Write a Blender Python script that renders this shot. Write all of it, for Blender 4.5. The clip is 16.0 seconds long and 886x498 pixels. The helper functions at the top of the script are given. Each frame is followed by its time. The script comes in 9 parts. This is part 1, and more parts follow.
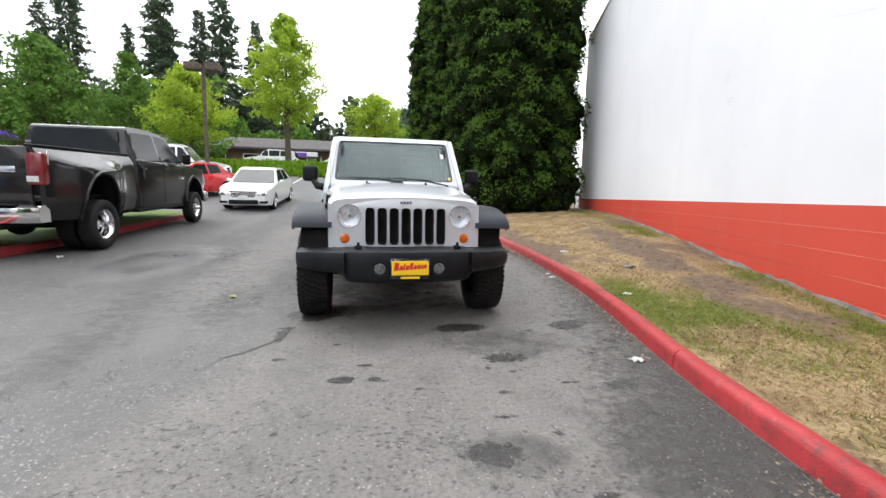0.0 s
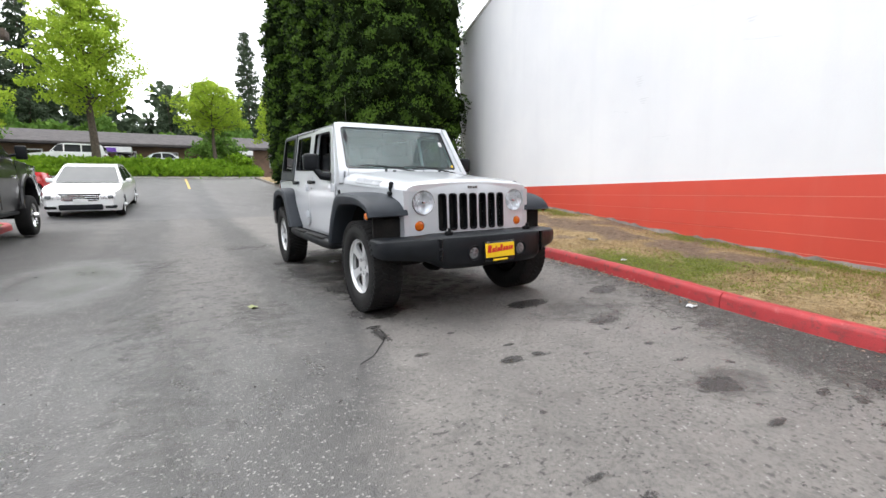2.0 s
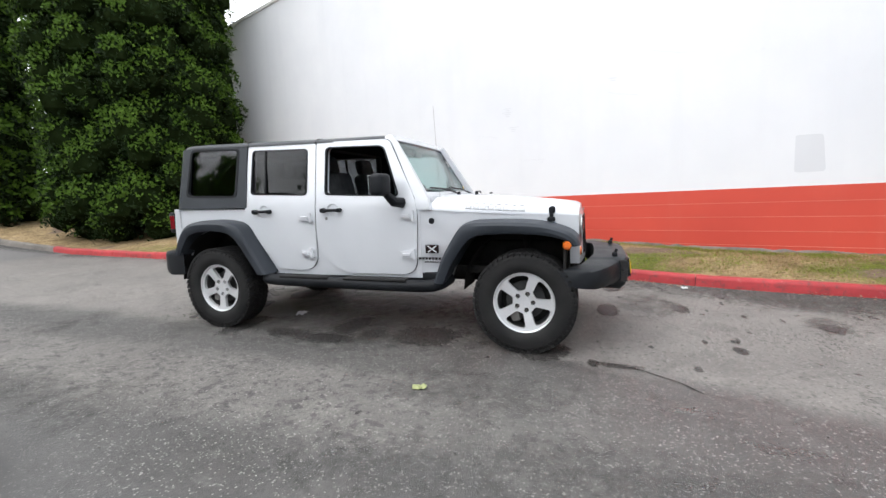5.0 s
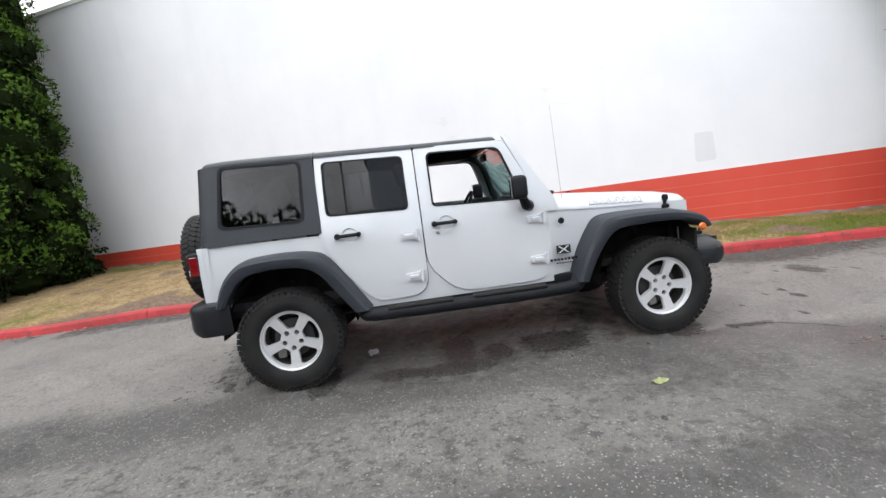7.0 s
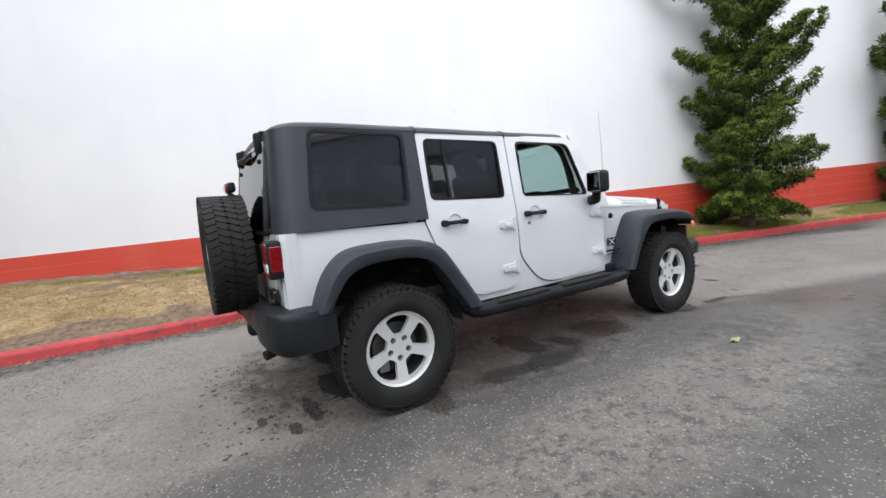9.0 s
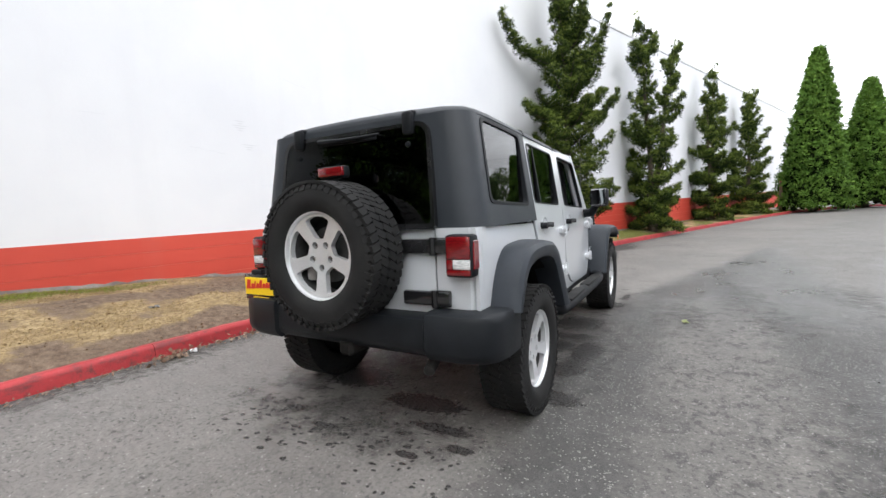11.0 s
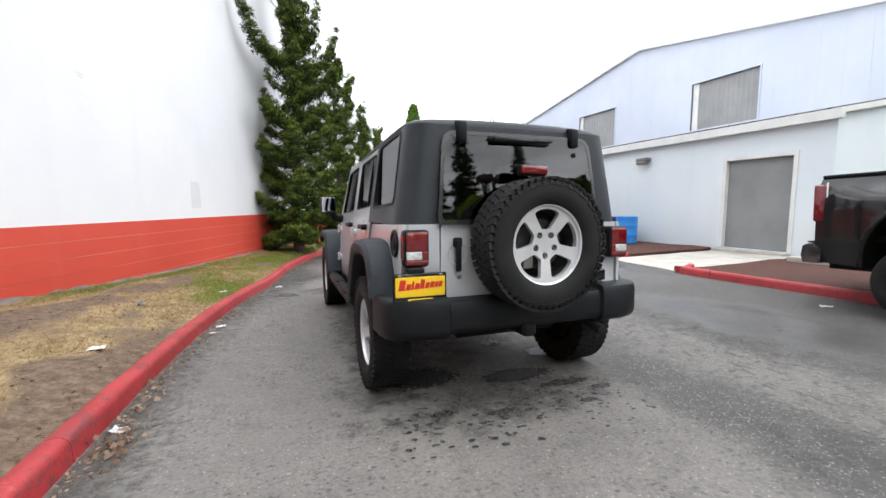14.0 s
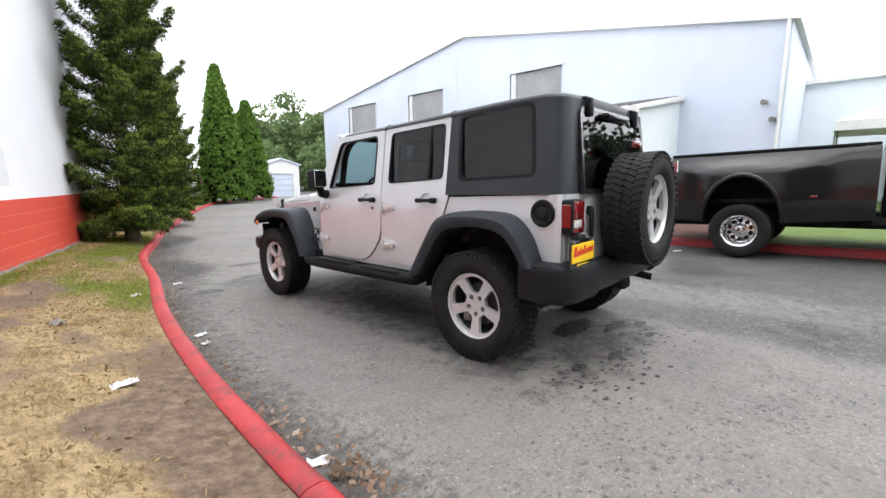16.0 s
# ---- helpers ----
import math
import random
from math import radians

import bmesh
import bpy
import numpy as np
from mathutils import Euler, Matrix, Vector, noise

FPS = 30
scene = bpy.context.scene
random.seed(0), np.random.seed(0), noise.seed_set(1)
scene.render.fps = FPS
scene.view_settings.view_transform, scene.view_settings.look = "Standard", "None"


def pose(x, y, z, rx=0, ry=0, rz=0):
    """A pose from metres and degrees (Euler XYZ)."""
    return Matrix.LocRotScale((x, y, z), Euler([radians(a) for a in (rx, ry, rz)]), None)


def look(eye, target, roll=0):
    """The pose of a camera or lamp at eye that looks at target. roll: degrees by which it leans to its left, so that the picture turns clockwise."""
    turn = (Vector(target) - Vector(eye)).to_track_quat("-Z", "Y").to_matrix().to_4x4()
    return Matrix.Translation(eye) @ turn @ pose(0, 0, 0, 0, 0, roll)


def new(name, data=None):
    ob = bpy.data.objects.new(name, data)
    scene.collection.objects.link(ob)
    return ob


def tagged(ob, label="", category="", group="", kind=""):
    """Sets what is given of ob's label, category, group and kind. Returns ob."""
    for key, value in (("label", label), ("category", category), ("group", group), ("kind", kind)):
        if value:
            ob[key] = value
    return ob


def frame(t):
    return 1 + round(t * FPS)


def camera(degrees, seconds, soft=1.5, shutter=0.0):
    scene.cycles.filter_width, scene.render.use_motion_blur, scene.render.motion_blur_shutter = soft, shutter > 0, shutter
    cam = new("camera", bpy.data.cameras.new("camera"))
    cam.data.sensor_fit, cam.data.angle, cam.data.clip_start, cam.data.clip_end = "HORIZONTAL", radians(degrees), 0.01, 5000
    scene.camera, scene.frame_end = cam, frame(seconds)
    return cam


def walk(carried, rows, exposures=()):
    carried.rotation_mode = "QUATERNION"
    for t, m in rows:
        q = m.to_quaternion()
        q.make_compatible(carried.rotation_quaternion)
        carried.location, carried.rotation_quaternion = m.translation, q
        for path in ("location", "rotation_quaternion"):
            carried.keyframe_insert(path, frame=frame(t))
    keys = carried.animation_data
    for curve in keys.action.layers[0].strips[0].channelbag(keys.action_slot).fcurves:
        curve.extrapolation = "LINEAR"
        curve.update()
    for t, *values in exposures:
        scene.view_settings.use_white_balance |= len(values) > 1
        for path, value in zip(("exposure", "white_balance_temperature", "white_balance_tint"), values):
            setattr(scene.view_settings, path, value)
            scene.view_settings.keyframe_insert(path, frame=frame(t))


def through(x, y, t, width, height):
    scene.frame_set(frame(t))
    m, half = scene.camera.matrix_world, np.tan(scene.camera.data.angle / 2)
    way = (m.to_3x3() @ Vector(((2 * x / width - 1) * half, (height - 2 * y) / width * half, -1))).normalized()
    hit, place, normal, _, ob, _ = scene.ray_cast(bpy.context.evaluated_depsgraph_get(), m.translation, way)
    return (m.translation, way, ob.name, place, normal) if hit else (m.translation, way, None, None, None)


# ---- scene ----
cam = camera(92.0, 16.0)
PATH = [
    (0, (-0.366, -5.551, 1.181), (0.003, -3.606, 0.899), 1.3),
    (0.5, (-0.795, -5.524, 1.142), (-0.181, -3.642, 0.852), 1.1),
    (1, (-1.244, -5.351, 1.066), (-0.578, -3.492, 0.749), 0.9),
    (1.5, (-1.699, -5.144, 1.06), (-0.866, -3.344, 0.801), 1.9),
    (2, (-2.175, -4.912, 1.071), (-1.134, -3.23, 0.775), -0.5),
    (2.5, (-2.621, -4.587, 1.1), (-1.372, -3.048, 0.832), 0.2),
    (3, (-3.034, -4.256, 1.13), (-1.6, -2.903, 0.793), -3.3),
    (3.2, (-3.187, -4.033, 1.118), (-1.683, -2.757, 0.786), -3.9),
    (5.3, (-4.101, -1.563, 1.259), (-2.197, -1.032, 0.96), -3.7),
    (5.5, (-4.125, -1.31, 1.27), (-2.206, -0.856, 0.936), -5.4),
    (6, (-4.195, -0.706, 1.312), (-2.234, -0.469, 0.997), -7.2),
    (6.5, (-4.196, -0.081, 1.322), (-2.221, -0.057, 1.009), -7.6),
    (7, (-4.099, 0.474, 1.333), (-2.12, 0.336, 1.082), -7.3),
    (7.5, (-3.996, 1.051, 1.34), (-2.054, 0.648, 1.079), -7.3),
    (8, (-3.758, 1.587, 1.343), (-1.861, 0.99, 1.132), -6.2),
    (8.5, (-3.548, 2.103, 1.296), (-1.767, 1.211, 1.115), -5.1),
    (9, (-3.213, 2.557, 1.256), (-1.524, 1.508, 1.041), -5.1),
    (9.5, (-2.897, 2.986, 1.253), (-1.383, 1.689, 1.091), -4.1),
    (10, (-2.509, 3.344, 1.226), (-1.163, 1.88, 1.013), -2.9),
    (10.2, (-2.348, 3.462, 1.235), (-1.054, 1.95, 1.039), -2.4),
    (12.3, (-0.397, 4.538, 1.252), (-0.113, 2.567, 1.067), -2.7),
    (12.5, (-0.191, 4.558, 1.273), (-0.005, 2.573, 1.115), -2.3),
    (13, (0.345, 4.633, 1.264), (0.17, 2.646, 1.113), -1.4),
    (13.5, (0.889, 4.569, 1.223), (0.457, 2.625, 1.036), -0.0),
    (14, (1.416, 4.457, 1.23), (0.721, 2.59, 1.059), -0.3),
    (14.5, (1.904, 4.302, 1.228), (0.915, 2.577, 1.01), -1.1),
    (15, (2.328, 4.019, 1.238), (1.239, 2.352, 1.051), 0.5),
    (15.5, (2.778, 3.721, 1.227), (1.43, 2.274, 0.935), 1.7),
    (16, (3.142, 3.313, 1.224), (1.7, 1.959, 0.933), -1.1),
]
# the lane falls gently towards the car's front
TILT = pose(0, 0, 0, 1.0, 0, 0)
walk(cam, [(t, TILT @ look(eye, target, roll)) for t, eye, target, roll in PATH], [(0, 1.22), (3, 1.22), (5.5, 1.22), (10, 1.15), (13, 1.2), (15.5, 1.25), (16, 1.42)])

# ---- daylight: a bright overcast sky ----
world = bpy.data.worlds.new("overcast")
scene.world = world
world.use_nodes = True
wn, wl = world.node_tree.nodes, world.node_tree.links
wn.clear()
sky = wn.new("ShaderNodeTexSky")
sky.sky_type = "NISHITA"
sky.sun_disc = False
sky.sun_elevation, sky.sun_rotation = radians(62), radians(333)
sky.air_density, sky.dust_density, sky.ozone_density = 1.0, 2.0, 1.0
hsv = wn.new("ShaderNodeHueSaturation")
hsv.inputs["Saturation"].default_value = 0.14
wco = wn.new("ShaderNodeTexCoord")
wno = wn.new("ShaderNodeTexNoise")
wno.inputs["Scale"].default_value, wno.inputs["Detail"].default_value = 3.2, 5.0
wmp = wn.new("ShaderNodeMapping")
wmp.inputs["Scale"].default_value = (1, 1, 2.6)
wra = wn.new("ShaderNodeMapRange")
wra.inputs["From Min"].default_value, wra.inputs["From Max"].default_value = 0.34, 0.66
wra.inputs["To Min"].default_value, wra.inputs["To Max"].default_value = 0.54, 1.3
wmu = wn.new("ShaderNodeVectorMath")
wmu.operation = "SCALE"
wbg = wn.new("ShaderNodeBackground")
wbg.inputs["Strength"].default_value = 0.182
wou = wn.new("ShaderNodeOutputWorld")
wl.new(wco.outputs["Generated"], wmp.inputs["Vector"])
wl.new(wmp.outputs["Vector"], wno.inputs["Vector"])
wl.new(wno.outputs["Fac"], wra.inputs["Value"])
wl.new(sky.outputs["Color"], hsv.inputs["Color"])
cloud = wn.new("ShaderNodeMix")
cloud.data_type = "RGBA"
cloud.inputs[0].default_value = 0.65
cloud.inputs[7].default_value = (8.2, 8.4, 8.8, 1)
wl.new(hsv.outputs["Color"], cloud.inputs[6])
wl.new(cloud.outputs[2], wmu.inputs[0])
wl.new(wra.outputs["Result"], wmu.inputs["Scale"])
wl.new(wmu.outputs["Vector"], wbg.inputs["Color"])
wl.new(wbg.outputs["Background"], wou.inputs["Surface"])
sun_data = bpy.data.lights.new("sun", "SUN")
sun_data.energy, sun_data.angle, sun_data.color = 0.5, radians(80), (1.0, 0.98, 0.95)
sun = new("sun", sun_data)
sun.matrix_world = look((0, 0, 30), (5, -12, 0))


# ---- materials ----
def nodes_of(name):
    m = bpy.data.materials.new(name)
    m.use_nodes = True
    nt = m.node_tree
    return m, nt, nt.nodes["Principled BSDF"]


def ramp(nt, fac, stops):
    r = nt.nodes.new("ShaderNodeValToRGB")
    els = r.color_ramp.elements
    while len(els) < len(stops):
        els.new(0.5)
    for e, (p, c) in zip(els, stops):
        e.position, e.color = p, (*c, 1)
    nt.links.new(fac, r.inputs["Fac"])
    return r.outputs["Color"]


def noise_tex(nt, scale, detail=4.0, rough=0.55, stretch=None, kind="Object"):
    co = nt.nodes.new("ShaderNodeTexCoord")
    out = co.outputs[kind]
    if stretch:
        mp = nt.nodes.new("ShaderNodeMapping")
        mp.inputs["Scale"].default_value = stretch
        nt.links.new(out, mp.inputs["Vector"])
        out = mp.outputs["Vector"]
    n = nt.nodes.new("ShaderNodeTexNoise")
    n.inputs["Scale"].default_value, n.inputs["Detail"].default_value, n.inputs["Roughness"].default_value = scale, detail, rough
    nt.links.new(out, n.inputs["Vector"])
    return n.outputs["Fac"]


def mix(nt, fac, a, b, how="MIX"):
    m = nt.nodes.new("ShaderNodeMix")
    m.data_type, m.blend_type = "RGBA", how
    for key, v in (("Factor", fac), ("A", a), ("B", b)):
        sock = [s for s in m.inputs if s.name == key and (s.type == "RGBA" or key == "Factor" and s.type == "VALUE")][0]
        if isinstance(v, (float, int)):
            sock.default_value = v
        elif isinstance(v, tuple):
            sock.default_value = (*v, 1)
        else:
            nt.links.new(v, sock)
    return [s for s in m.outputs if s.type == "RGBA"][0]


def bump(nt, bsdf, height, strength=0.3, distance=0.01):
    b = nt.nodes.new("ShaderNodeBump")
    b.inputs["Strength"].default_value, b.inputs["Distance"].default_value = strength, distance
    nt.links.new(height, b.inputs["Height"])
    nt.links.new(b.outputs["Normal"], bsdf.inputs["Normal"])


def scalar(nt, fac, a, b, lo=0.3, hi=0.7):
    r = nt.nodes.new("ShaderNodeMapRange")
    for key, v in (("From Min", lo), ("From Max", hi), ("To Min", a), ("To Max", b)):
        r.inputs[key].default_value = v
    nt.links.new(fac, r.inputs["Value"])
    return r.outputs["Result"]


def surface(name, c1, c2, scale=6.0, rough=(0.5, 0.7), metal=0.0, bumps=0.15, fine=60.0, coat=0.0, dist=0.004, spec=None):
    """A mottled surface: two colours, two scales of grain, uneven gloss."""
    m, nt, b = nodes_of(name)
    big = noise_tex(nt, scale, 5)
    small = noise_tex(nt, fine, 3)
    col = ramp(nt, big, [(0.35, c1), (0.65, c2)])
    dark = tuple(v * 0.8 for v in c1)
    col = mix(nt, scalar(nt, small, 0.0, 0.35, 0.4, 0.75), col, dark)
    nt.links.new(col, b.inputs["Base Color"])
    nt.links.new(scalar(nt, big, rough[0], rough[1]), b.inputs["Roughness"])
    b.inputs["Metallic"].default_value = metal
    b.inputs["Coat Weight"].default_value = coat
    b.inputs["Coat Roughness"].default_value = 0.06
    if spec is not None:
        b.inputs["Specular IOR Level"].default_value = spec
    if bumps:
        bump(nt, b, small, bumps, dist)
    return m


def glass(name, tint, through, gloss=0.02, f0=0.05, film=0.0, veil=(0.5, 0.6, 0.6)):
    """A thin pane: tinted see-through, a clear reflection that grows at a slant, and a faint diffuse veil painted in
    for sky haze.
    """
    m = bpy.data.materials.new(name)
    m.use_nodes = True
    nt = m.node_tree
    nt.nodes.clear()
    tr = nt.nodes.new("ShaderNodeBsdfTransparent")
    tr.inputs["Color"].default_value = (*[v * through for v in tint], 1)
    di = nt.nodes.new("ShaderNodeBsdfDiffuse")
    di.inputs["Color"].default_value = (*veil, 1)
    m0 = nt.nodes.new("ShaderNodeMixShader")
    m0.inputs["Fac"].default_value = film
    gl = nt.nodes.new("ShaderNodeBsdfGlossy")
    gl.inputs["Roughness"].default_value = gloss
    lw = nt.nodes.new("ShaderNodeLayerWeight")
    lw.inputs["Blend"].default_value = 0.5
    pw = nt.nodes.new("ShaderNodeMath")
    pw.operation = "POWER"
    pw.inputs[1].default_value = 5.0
    ma = nt.nodes.new("ShaderNodeMath")
    ma.operation = "MULTIPLY_ADD"
    ma.inputs[1].default_value, ma.inputs[2].default_value = 1 - f0, f0
    mx = nt.nodes.new("ShaderNodeMixShader")
    out = nt.nodes.new("ShaderNodeOutputMaterial")
    nt.links.new(lw.outputs["Facing"], pw.inputs[0])
    nt.links.new(pw.outputs[0], ma.inputs[0])
    nt.links.new(ma.outputs[0], mx.inputs["Fac"])
    nt.links.new(tr.outputs["BSDF"], m0.inputs[1])
    nt.links.new(di.outputs["BSDF"], m0.inputs[2])
    nt.links.new(m0.outputs["Shader"], mx.inputs[1])
    nt.links.new(gl.outputs["BSDF"], mx.inputs[2])
    nt.links.new(mx.outputs["Shader"], out.inputs["Surface"])
    return m


def stain_material(name, c1, c2, rough, sharp=3.0, grain=14.0):
    """A soft-edged stain: each patch carries its own strength, broken up by the grain of the paving."""
    m, nt, b = nodes_of(name)
    at = nt.nodes.new("ShaderNodeAttribute")
    at.attribute_name = "strength"
    n1, n2 = noise_tex(nt, grain, 6, 0.7), noise_tex(nt, 90.0, 3, 0.6)
    add = nt.nodes.new("ShaderNodeMath")
    add.operation = "MULTIPLY_ADD"
    add.inputs[1].default_value = 2.2
    nt.links.new(n1, add.inputs[0])
    off = nt.nodes.new("ShaderNodeMath")
    off.operation = "MULTIPLY_ADD"
    off.inputs[1].default_value, off.inputs[2].default_value = 1.7, -1.75
    nt.links.new(at.outputs["Fac"], off.inputs[0])
    nt.links.new(off.outputs[0], add.inputs[2])
    fac = scalar(nt, add.outputs[0], 0.0, 1.0, 0.0, 1.0 / sharp)
    fine_ = scalar(nt, n2, 0.55, 1.0, 0.35, 0.6)
    mul = nt.nodes.new("ShaderNodeMath")
    mul.operation = "MULTIPLY"
    nt.links.new(fac, mul.inputs[0])
    nt.links.new(fine_, mul.inputs[1])
    nt.links.new(ramp(nt, n1, [(0.35, c1), (0.65, c2)]), b.inputs["Base Color"])
    b.inputs["Roughness"].default_value = rough
    bump(nt, b, n2, 0.5, 0.004)
    tr = nt.nodes.new("ShaderNodeBsdfTransparent")
    mx = nt.nodes.new("ShaderNodeMixShader")
    nt.links.new(mul.outputs[0], mx.inputs["Fac"])
    nt.links.new(tr.outputs["BSDF"], mx.inputs[1])
    nt.links.new(b.outputs["BSDF"], mx.inputs[2])
    nt.links.new(mx.outputs["Shader"], nt.nodes["Material Output"].inputs["Surface"])
    return m


def asphalt_material():
    """Worn paving: a smooth pale strip along the kerb, a dark coarse track with pale chippings, mottled paving beyond."""
    m, nt, b = nodes_of("asphalt")
    co = nt.nodes.new("ShaderNodeTexCoord")
    xyz = nt.nodes.new("ShaderNodeSeparateXYZ")
    nt.links.new(co.outputs["Object"], xyz.inputs["Vector"])
    X, Y = xyz.outputs["X"], xyz.outputs["Y"]

    def maths(op, a, c=None):
        m_ = nt.nodes.new("ShaderNodeMath")
        m_.operation = op
        for k, v in enumerate((a, c)):
            if v is None:
                continue
            if isinstance(v, (int, float)):
                m_.inputs[k].default_value = v
            else:
                nt.links.new(v, m_.inputs[k])
        return m_.outputs[0]

    def cells(scale, rnd=1.0):
        v = nt.nodes.new("ShaderNodeTexVoronoi")
        v.inputs["Scale"].default_value, v.inputs["Randomness"].default_value = scale, rnd
        nt.links.new(co.outputs["Object"], v.inputs["Vector"])
        sp = nt.nodes.new("ShaderNodeSeparateColor")
        nt.links.new(v.outputs["Color"], sp.inputs["Color"])
        return v.outputs["Distance"], sp

    wide = noise_tex(nt, 0.4, 4, 0.6)
    mid = noise_tex(nt, 2.1, 5, 0.65, (1, 0.6, 1))
    grain = noise_tex(nt, 46.0, 4, 0.7)
    fine = noise_tex(nt, 240.0, 2, 0.7)
    edge = noise_tex(nt, 1.3, 6, 0.7)
    dist, tone = cells(125.0)
    # how much of the coarse dark track shows
    side = maths("ADD", X, maths("MULTIPLY", maths("SUBTRACT", edge, 0.5), 0.75))
    side = maths("ADD", side, maths("MULTIPLY", maths("MAXIMUM", maths("SUBTRACT", -1.5, Y), 0.0), 0.36))
    drift = maths("ADD", side, maths("MULTIPLY", maths("SUBTRACT", wide, 0.5), 2.6))
    lane = maths("ADD", X, maths("MULTIPLY", maths("SUBTRACT", edge, 0.5), 0.9))
    beside = scalar(nt, side, 1.0, 0.0, -0.94, -0.66)
    # a paler worn ribbon between the dark wheel track and the dark outer lane, running out ahead of the car
    ribbon = maths("MULTIPLY", maths("MULTIPLY", scalar(nt, lane, 1.0, 0.0, -1.62, -1.36), scalar(nt, lane, 0.0, 1.0, -2.5, -2.2)), scalar(nt, Y, 0.0, 1.0, -2.4, -0.7))
    outer = maths("ADD", scalar(nt, drift, 0.72, 0.0, -3.7, -2.9), 0.28)
    track = maths("MULTIPLY", beside, maths("SUBTRACT", 1.0, maths("MULTIPLY", ribbon, 0.6)))
    track = maths("MULTIPLY", track, maths("MAXIMUM", scalar(nt, lane, 0.0, 1.0, -4.0, -3.2), outer))
    pale = ramp(nt, wide, [(0.3, (0.14, 0.131, 0.122)), (0.7, (0.205, 0.19, 0.175))])
    pale = mix(nt, scalar(nt, mid, 0.0, 0.6, 0.45, 0.72), pale, (0.24, 0.226, 0.208))
    pale = mix(nt, scalar(nt, grain, 0.7, 0.0, 0.3, 0.56), pale, (0.07, 0.067, 0.064))
    mott = noise_tex(nt, 5.5, 5, 0.7)
    pale = mix(nt, scalar(nt, mott, 0.45, 0.0, 0.34, 0.5), pale, (0.085, 0.08, 0.075))
    # dark flakes where the surface has worn through
    flake = noise_tex(nt, 27.0, 6, 0.7, (1.0, 1.5, 1))
    much = scalar(nt, noise_tex(nt, 0.9, 3, 0.6), 0.65, 0.53, 0.35, 0.65)
    soft = maths("MINIMUM", maths("MAXIMUM", maths("MULTIPLY", maths("SUBTRACT", flake, much), 12.0), 0.0), 0.85)
    pale = mix(nt, soft, pale, (0.03, 0.029, 0.028))
    pit_d, pit_t = cells(21.0)
    patchy = scalar(nt, noise_tex(nt, 1.5, 4, 0.65), 0.0, 1.0, 0.4, 0.58)
    pits = maths("MULTIPLY", maths("MULTIPLY", maths("GREATER_THAN", pit_t.outputs["Red"], 0.45), scalar(nt, maths("ADD", pit_d, maths("MULTIPLY", maths("SUBTRACT", grain, 0.5), 0.7)), 0.75, 0.0, 0.16, 0.34)), patchy)
    pale = mix(nt, pits, pale, (0.045, 0.043, 0.041))
    coarse = ramp(nt, mid, [(0.3, (0.03, 0.0295, 0.0285)), (0.7, (0.075, 0.073, 0.07))])
    coarse = mix(nt, scalar(nt, grain, 0.6, 0.0, 0.32, 0.6), coarse, (0.034, 0.033, 0.033))
    coarse = mix(nt, scalar(nt, mott, 0.6, 0.0, 0.36, 0.54), coarse, (0.036, 0.035, 0.034))
    worn = noise_tex(nt, 9.0, 6, 0.75, (1.0, 0.7, 1.0))
    coarse = mix(nt, scalar(nt, worn, 0.0, 0.45, 0.56, 0.66), coarse, (0.13, 0.127, 0.121))
    chip = maths("MULTIPLY", maths("GREATER_THAN", tone.outputs["Red"], 0.93), scalar(nt, tone.outputs["Blue"], 0.1, 0.8))
    coarse = mix(nt, chip, coarse, (0.33, 0.32, 0.3))
    col = mix(nt, maths("MULTIPLY", track, 0.85), pale, coarse)
    # ragged dark patches where the ribbon has lost its skin
    bare = maths("MULTIPLY", scalar(nt, noise_tex(nt, 15.0, 6, 0.72, (1.0, 0.75, 1.0)), 0.0, 0.85, 0.53, 0.6), maths("MULTIPLY", beside, maths("ADD", maths("MULTIPLY", ribbon, 0.6), 0.4)))
    col = mix(nt, bare, col, (0.04, 0.039, 0.037))
    few = maths("MULTIPLY", maths("GREATER_THAN", tone.outputs["Green"], 0.985), 0.5)
    col = mix(nt, few, col, (0.4, 0.39, 0.37))
    # the ramp beyond a paving joint
    far_y = scalar(nt, maths("ADD", Y, maths("MULTIPLY", maths("SUBTRACT", edge, 0.5), 0.3)), 0.0, 0.6, 9.68, 9.76)
    col = mix(nt, far_y, col, (0.11, 0.11, 0.112))
    # a shallow damp hollow
    dx = maths("DIVIDE", maths("SUBTRACT", X, -3.3), 0.72)
    dy = maths("DIVIDE", maths("SUBTRACT", Y, 1.3), 1.7)
    rad = maths("SQRT", maths("ADD", maths("MULTIPLY", dx, dx), maths("MULTIPLY", dy, dy)))
    rad = maths("ADD", rad, maths("MULTIPLY", maths("SUBTRACT", edge, 0.5), 0.7))
    damp = scalar(nt, rad, 1.0, 0.0, 0.6, 1.1)
    rim = maths("MULTIPLY", scalar(nt, rad, 1.0, 0.0, 0.9, 1.3), 0.12)
    col = mix(nt, rim, col, (0.09, 0.088, 0.086))
    col = mix(nt, maths("MULTIPLY", damp, 0.5), col, (0.05, 0.05, 0.051))
    nt.links.new(col, b.inputs["Base Color"])
    # rain water still lies on the track ahead of the car
    wet = maths("MULTIPLY", track, scalar(nt, Y, 1.0, 0.0, -2.2, -0.4))
    rough = maths("SUBTRACT", scalar(nt, mid, 0.6, 0.82), maths("MULTIPLY", wet, 0.38))
    nt.links.new(maths("SUBTRACT", rough, maths("MULTIPLY", damp, 0.36)), b.inputs["Roughness"])
